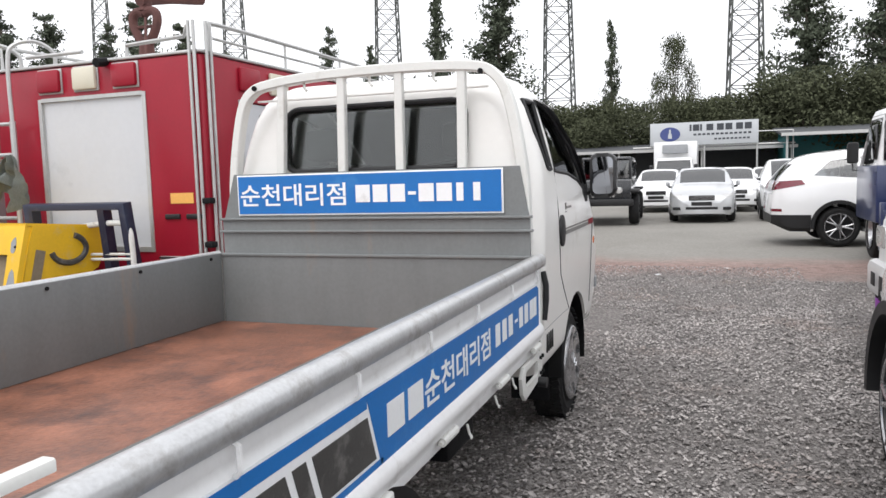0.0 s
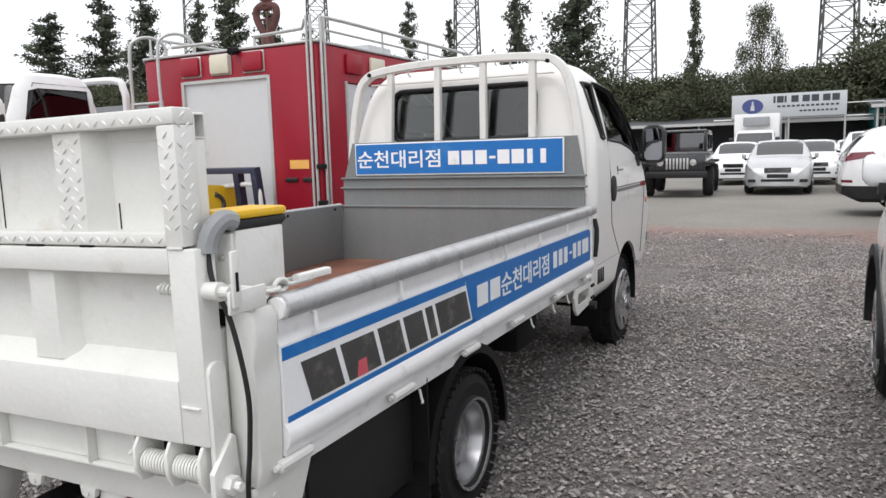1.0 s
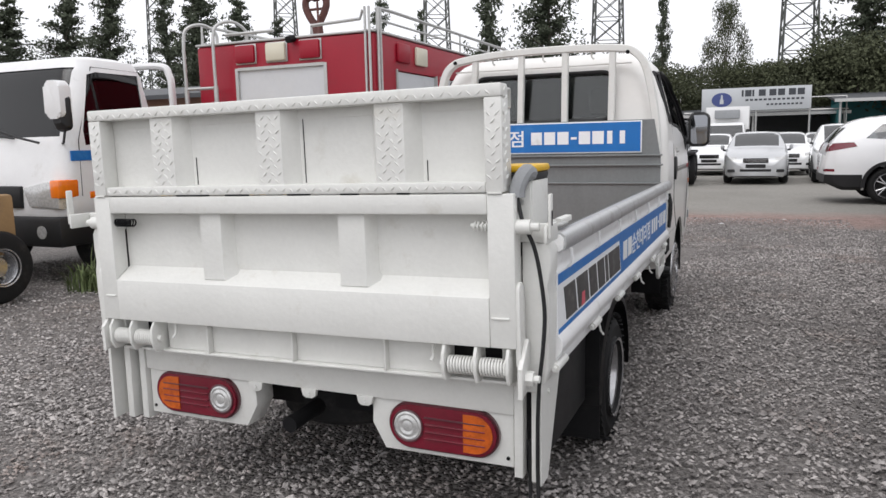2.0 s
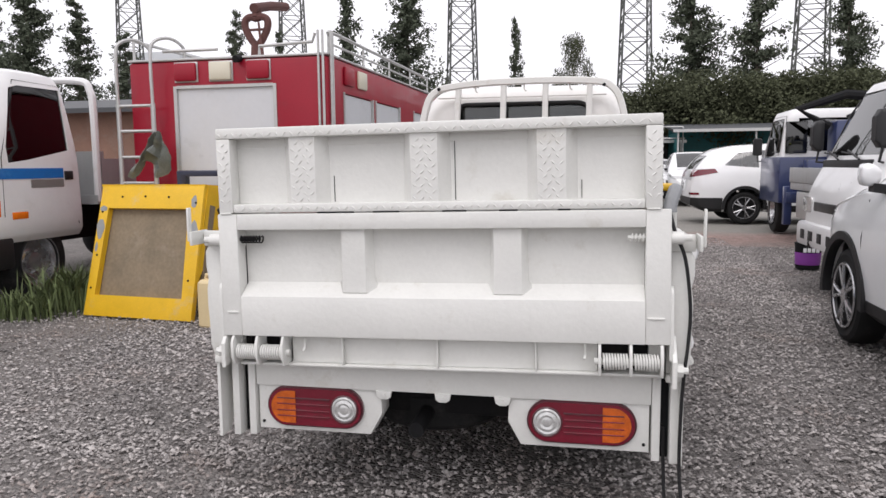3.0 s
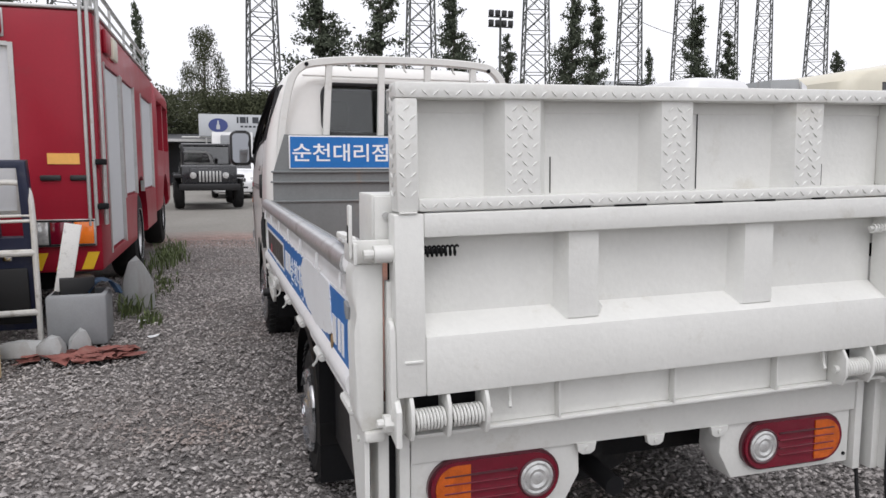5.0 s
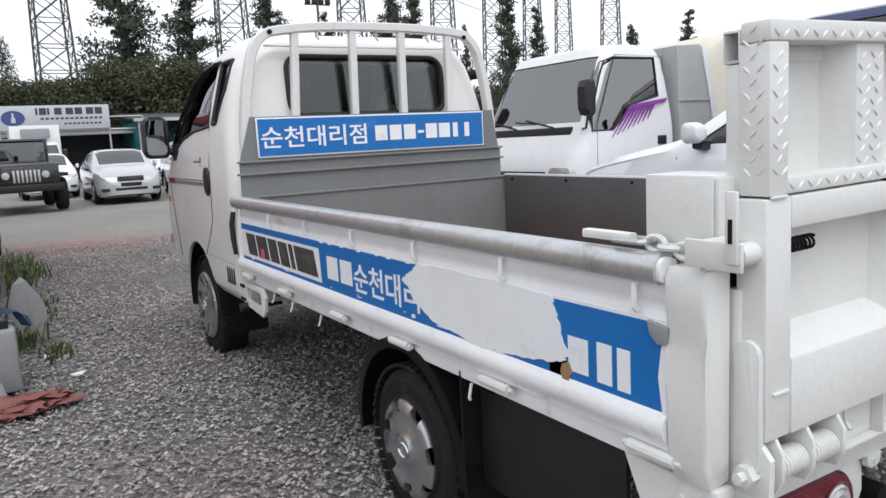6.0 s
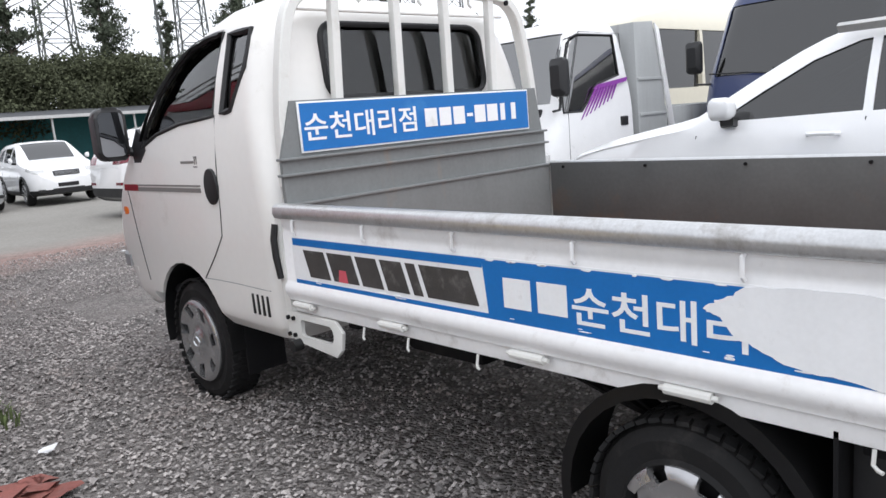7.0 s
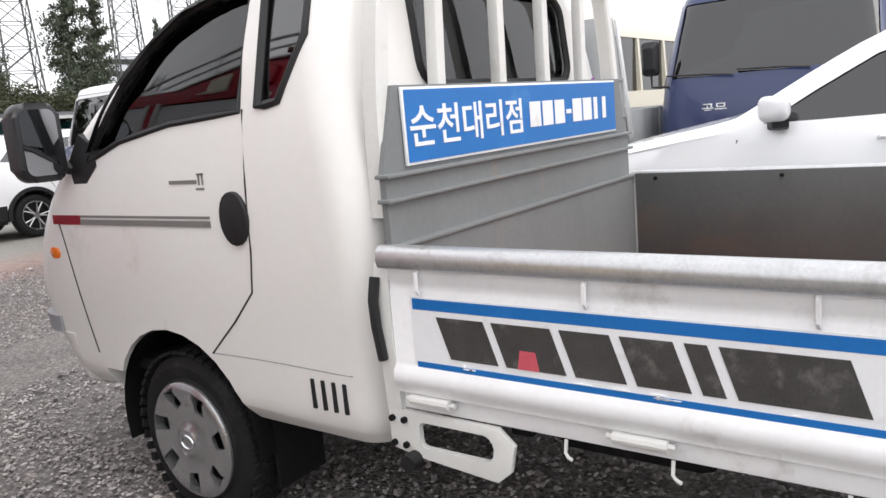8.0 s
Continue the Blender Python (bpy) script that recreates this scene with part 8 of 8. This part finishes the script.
# ---- sign board and sheds at the back of the lot ----
bb = thing("billboard", pose(-0.15, 42.0, 0), "pale grey company sign board on steel posts", "sign")
part("panel", boxes((-2.98, 2.45, 0, 0.12, 2.76, 3.97), r=0.01), SIGNGREY, bb)
part("emblem", prism(bmesh.new(), [(-1.95 + 0.52 * math.cos(a), 3.36 + 0.38 * math.sin(a)) for a in [2 * math.pi * i / 32 for i in range(32)]], "y", -0.02, 0.0), SIGNBLUE, bb, "blue oval emblem")
part("emblem_figure", prism(bmesh.new(), [(-2.05, 3.14), (-1.85, 3.14), (-1.86, 3.36), (-1.90, 3.42), (-1.91, 3.62), (-1.99, 3.62), (-2.0, 3.42), (-2.04, 3.36)], "y", -0.03, -0.02), SIGNGREY, bb)
each("name_bar", [(x, x + w, -0.012, 0.0, 3.50, 3.84) for x, w in ((-0.95, 0.10), (-0.78, 0.32), (-0.42, 0.10), (-0.10, 0.34), (0.42, 0.34), (0.84, 0.34), (1.36, 0.34), (1.78, 0.34))] + [(x, x + 0.15, -0.012, 0.0, 3.26, 3.36) for x in [-0.75 + 0.225 * i for i in range(13)]] + [(x, x + 0.13, -0.012, 0.0, 3.0, 3.09) for x in [0.3 + 0.2 * i for i in range(9)]], SIGNINK, bb, 0, "dark bar in place of a company name")
bm = bmesh.new()
for x in (-2.6, -0.2, 2.4):
    cyl(bm, (x, 0.15, 0), (x, 0.15, 3.1), 0.05, 8)
cyl(bm, (-3.9, 0.15, 2.70), (4.2, 0.15, 2.70), 0.04, 8)
cyl(bm, (2.4, 0.15, 3.35), (4.1, 0.15, 3.35), 0.03, 8)
cyl(bm, (4.1, 0.15, 3.35), (4.1, 0.15, 0), 0.04, 8)
part("post", bm, STEEL, bb)


def shed(x0, x1, y0, y1, h0, h1, label, wallm):
    o = thing("shed", pose(0, 0, 0), label, "shed")
    part("wall", boxes((x0, x1, y1 - 0.1, y1, 0, h1), (x0, x0 + 0.1, y0, y1 - 0.1, 0, h0), (x1 - 0.1, x1, y0, y1 - 0.1, 0, h0)), wallm, o)
    bm = bmesh.new()
    prism(bm, [(y0 - 0.6, h0), (y1 + 0.2, h1), (y1 + 0.2, h1 + 0.12), (y0 - 0.6, h0 + 0.12)], "x", x0 - 0.3, x1 + 0.3)
    part("roof", bm, ROOFDARK, o, "dark sheet roof")
    part("roof_edge", boxes((x0 - 0.3, x1 + 0.3, y0 - 0.66, y0 - 0.6, h0 - 0.02, h0 + 0.14)), STEEL, o)
    n = max(2, int((x1 - x0) / 4))
    for i in range(n + 1):
        bm = bmesh.new()
        x = x0 + (x1 - x0) * i / n
        cyl(bm, (x, y0 - 0.3, 0), (x, y0 - 0.3, h0), 0.06, 8)
        part("post", bm, STEEL, o)
    return o


shed(3.6, 20, 41.6, 47, 3.02, 3.6, "open dark shed with a sheet roof and teal back wall", TEAL)
shed(22, 48, 41.6, 47, 3.02, 3.6, "long dark shed with a sheet roof", ROOFDARK)
shed(-14, 4.0, 44, 49, 2.5, 3.0, "low dark shed behind the sign board", ROOFDARK)

# ---- old building behind the fire engine ----
ob = thing("old_building", pose(0, 0, 0), "old brown block building with a dark roof behind the trucks", "building")
part("wall", boxes((-26, -6.2, 15, 15.25, 0, 2.75), (-26, -25.75, 15.25, 22, 0, 2.75), (-6.45, -6.2, 15.25, 22, 0, 2.75), (-26, -6.2, 22, 22.25, 0, 2.75)), BRICK, ob)
bm = bmesh.new()
prism(bm, [(14.4, 2.7), (18.6, 3.3), (22.8, 2.7), (22.8, 2.82), (18.6, 3.42), (14.4, 2.82)], "x", -26.4, -5.8)
part("roof", bm, ROOFDARK, ob)
part("window", boxes(*[(x, x + 1.6, 14.97, 15.0, 1.0, 1.9) for x in (-24, -20, -16, -12, -9)]), SATIN, ob)

# ---- trees ----
def leaf_mesh(name, centres, sizes, material, rng):
    n = len(centres)
    a, b = rng.normal(size=(n, 3)), rng.normal(size=(n, 3))
    a /= np.linalg.norm(a, axis=1)[:, None]
    b -= (a * b).sum(1)[:, None] * a
    b /= np.linalg.norm(b, axis=1)[:, None]
    s = np.asarray(sizes)[:, None]
    v = np.stack((centres - a * s, centres + b * s * 0.45, centres + a * s, centres - b * s * 0.45), 1).reshape(-1, 3)
    f = np.arange(4 * n).reshape(-1, 4)
    me = bpy.data.meshes.new(name)
    me.from_pydata(v, [], f)
    me.materials.append(material)
    return me


def limb_mesh(h, r, limbs):
    bm = bmesh.new()
    tube(bm, [(0.03 * h * noise.noise((0, 0, z * 3.1)), 0.03 * h * noise.noise((5, 0, z * 2.7)), h * z) for z in (0, 0.15, 0.3, 0.5, 0.7, 0.85, 0.97)], r, 8)
    for i, v in enumerate(bm.verts):
        k = 1 - 0.85 * max(0, v.co.z) / h
        v.co.x *= k
        v.co.y *= k
    for p, q in limbs:
        cyl(bm, p, q, r * 0.28, 5, r * 0.08)
    return bm


def conifer(h, spread, seed, leaves=15000, gap=0.25, top=0.75):
    """A tall, ragged, narrow crown on a straight trunk: many drooping sprays with gaps between."""
    rng = np.random.default_rng(seed)
    limbs, cs, ss = [], [], []
    n = 95
    for i in range(n):
        z = h * (0.10 + 0.87 * (i + rng.uniform(-0.5, 0.5)) / n)
        k = 1 - z / h
        reach = spread * (0.16 + 0.95 * min(1.0, k * 1.5) ** top) * rng.uniform(0.45, 1.12)
        az = rng.uniform(0, 6.28)
        tip = np.array((math.cos(az) * reach, math.sin(az) * reach, z + reach * rng.uniform(0.1, 0.6)))
        limbs.append(((0, 0, z), tuple(tip)))
        if rng.random() < gap:
            continue
        m = int(leaves / n * (0.35 + 0.8 * min(1.0, k * 1.5)) * 1.5)
        t = rng.uniform(0.05, 1.05, m)[:, None]
        fat = 0.10 + 0.17 * reach * np.sqrt(t)
        cs.append(np.array((0, 0, z)) * (1 - t) + tip * t + rng.normal(size=(m, 3)) * fat * np.array((0.8, 0.8, 0.55)))
        ss.append(rng.uniform(0.09, 0.23, m))
    crown = leaf_mesh("crown", np.concatenate(cs), np.concatenate(ss), LEAFM, rng)
    return limb_mesh(h, 0.011 * h, limbs), crown


def broadleaf(h, spread, seed, n=3000, bush=False):
    rng = np.random.default_rng(seed)
    limbs, cs, ss = [], [], []
    for i in range(26):
        az, el = rng.uniform(0, 6.28), rng.uniform(-0.3, 1.3)
        rad = spread * rng.uniform(0.35, 1.0)
        base = np.array((0, 0, h * rng.uniform(0.15, 0.5) if not bush else h * 0.12))
        c = np.array((math.cos(az) * math.cos(el) * rad, math.sin(az) * math.cos(el) * rad, h * (0.5 if bush else 0.6) + math.sin(el) * h * 0.36))
        limbs.append((tuple(base), tuple(c)))
        m = int(n / 26 * rng.uniform(0.5, 1.4))
        p = rng.normal(size=(m, 3))
        p /= np.linalg.norm(p, axis=1)[:, None] + 1e-6
        cs.append(c + p * (rng.random((m, 1)) ** 0.45) * spread * 0.42 * np.array((1, 1, 0.75)))
        ss.append(rng.uniform(0.06, 0.15, m))
    crown = leaf_mesh("crown", np.concatenate(cs), np.concatenate(ss), LEAFD, rng)
    return limb_mesh(h * 0.75, 0.02 * h, limbs), crown


def tree_kind(made, label, leaf):
    limbs, crown = made
    t = thing("tree", pose(0, 0, -500), label, "tree")
    part("trunk", limbs, BARK, t)
    c = new("crown", crown)
    c.parent = t
    return t


KINDS = [tree_kind(conifer(17.5, 3.0, 11, 15000, 0.12, 0.8), "tall ragged conifer behind the lot", 0), tree_kind(conifer(17.0, 2.7, 12, 12500, 0.2, 0.8), "tall ragged conifer behind the lot", 0), tree_kind(conifer(12.5, 1.9, 13, 7000, 0.25), "thin sparse conifer behind the lot", 0),
         tree_kind(broadleaf(11.5, 3.0, 14, 11000), "open broadleaf tree above the hedge", 0)]
# x, kind, height, how wide against the kind's own spread
SPOTS = [(-82, 0, 19.5, 1.5), (-72.5, 1, 21, 1.4), (-66, 0, 20, 1.1), (-60.5, 1, 19, 1.0), (-55.5, 0, 20.5, 1.15), (-49.5, 1, 17.5, 1.0), (-44, 1, 14, 0.8), (-32.6, 1, 15.5, 0.62), (-28.4, 2, 13.3, 0.55), (-22.6, 2, 17.5, 0.95), (-17, 0, 18.5, 1.05),
         (-7.6, 2, 13.6, 0.48), (-2.8, 3, 12.0, 0.52), (6.5, 0, 18.5, 0.95), (11.6, 1, 18, 1.0), (18.3, 0, 17.2, 0.75), (23.9, 1, 13.2, 0.62), (29.3, 0, 17.2, 0.72), (33, 1, 17.5, 0.75), (37.5, 2, 12.2, 0.45), (43.6, 0, 16.8, 0.70), (48, 1, 14.8, 0.62), (60.4, 2, 13, 0.8), (69, 1, 15, 0.8)]
OWN_HEIGHT = (17.5, 17.0, 12.5, 11.5)
rng = random.Random(8)
for x, k, h, wide in SPOTS:
    o = copy_thing(KINDS[k], pose(x, 62 + rng.uniform(-1.5, 1.5), 0, 0, 0, rng.uniform(0, 360)))
    o.scale = (wide, wide, h / OWN_HEIGHT[k])
    tagged(o, group="trees behind the lot")
HEDGE = [tree_kind(broadleaf(7.0, 3.6, 20 + i, 17000, True), "dense dark green tree in the hedge behind the lot", 0) for i in range(3)]
for i in range(42):
    az = -66 + i * 2.9 + rng.uniform(-0.8, 0.8)
    d = rng.uniform(50, 55)
    k = 0.92 if az < 4 else 1.06 if az < 18 else 0.72
    if -48 < az < -14:
        k = 0.78
    m = pose(d * math.sin(radians(az)), d * math.cos(radians(az)), 0, 0, 0, rng.uniform(0, 360))
    o = copy_thing(HEDGE[i % 3], m)
    o.scale = (k * 1.05, k * 1.05, k)
    tagged(o, group="hedge trees")
for o in KINDS + HEDGE:
    for c in list(o.children_recursive):
        bpy.data.objects.remove(c)
    bpy.data.objects.remove(o)


# ---- lattice net towers ----
def lattice(h, w0, w1):
    bm = bmesh.new()
    n = int(h / 2.2)
    at = lambda k, i: Vector(((w0 + (w1 - w0) * i / n) / 2 * (1, -1, -1, 1)[k % 4], (w0 + (w1 - w0) * i / n) / 2 * (1, 1, -1, -1)[k % 4], h * i / n))
    for k in range(4):
        cyl(bm, at(k, 0), at(k, n), 0.10, 5)
        for i in range(n):
            cyl(bm, at(k, i), at(k + 1, i + 1), 0.045, 4)
            cyl(bm, at(k + 1, i), at(k, i + 1), 0.045, 4)
            cyl(bm, at(k, i), at(k + 1, i), 0.045, 4)
    return bm


first = None
# bearing is where each tower crosses the line y = 100 as seen from the truck's tail
for bearing, d in ((-96, 125), (-69.5, 100), (-43.5, 88), (-18.8, 80), (4.2, 78), (25.6, 80), (43, 86), (58.6, 96), (68.4, 108), (76.6, 120), (83.5, 132), (94, 120)):
    way = Vector((bearing + 1.5, 102, 0)).normalized()
    m = pose(-1.5 + d * way.x, -2 + d * way.y, 0, 0, 0, 8 - math.degrees(math.atan2(way.x, way.y)))
    if first is None:
        first = own("net_tower", lattice(34, 3.4, 1.7), TOWERM, "tall dark steel lattice tower of a driving-range net", "tower", m, "net towers")
    else:
        copy_thing(first, m)
bm = bmesh.new()
cyl(bm, (0, 0, 0), (0, 0, 13.5), 0.16, 8, 0.1)
pole = thing("floodlight_pole", pose(21.1, 58.0, 0), "floodlight pole with two rows of lamps", "light pole")
part("pole", bm, TOWERM, pole)
for r_ in range(2):
    part("lamp_bar", boxes((-1.1, 1.1, -0.04, 0.04, 12.6 + 0.8 * r_, 12.7 + 0.8 * r_)), TOWERM, pole)
    for i in range(4):
        part("floodlight", boxes((-1.05 + 0.58 * i, -0.65 + 0.58 * i, -0.2, 0.1, 12.7 + 0.8 * r_, 13.2 + 0.8 * r_), r=0.04), SATIN, pole)
bm = bmesh.new()
tube(bm, [(45 + 2.2 * i, 79 + 1.6 * i, 19 + 0.02 * (i - 4) ** 2) for i in range(9)], 0.04, 4)
own("overhead_cable", bm, TOWERM, "overhead cable between the net towers", "cable")
# hills of trees and town blocks far away
for x, y, w, d, h in ((-95, 150, 14, 10, 26), (70, 130, 6, 6, 17), (110, 190, 16, 12, 24)):
    o = thing("far_building", pose(x, y, 0), "pale apartment block far off", "building")
    part("wall", boxes((-w / 2, w / 2, -d / 2, d / 2, 0, h), r=0.1), SIGNGREY, o)
    for i in range(int(h / 3)):
        part("window", boxes((-w / 2 + 0.6, w / 2 - 0.6, -d / 2 - 0.06, -d / 2, 1 + 3 * i, 2.4 + 3 * i)), SATIN, o)
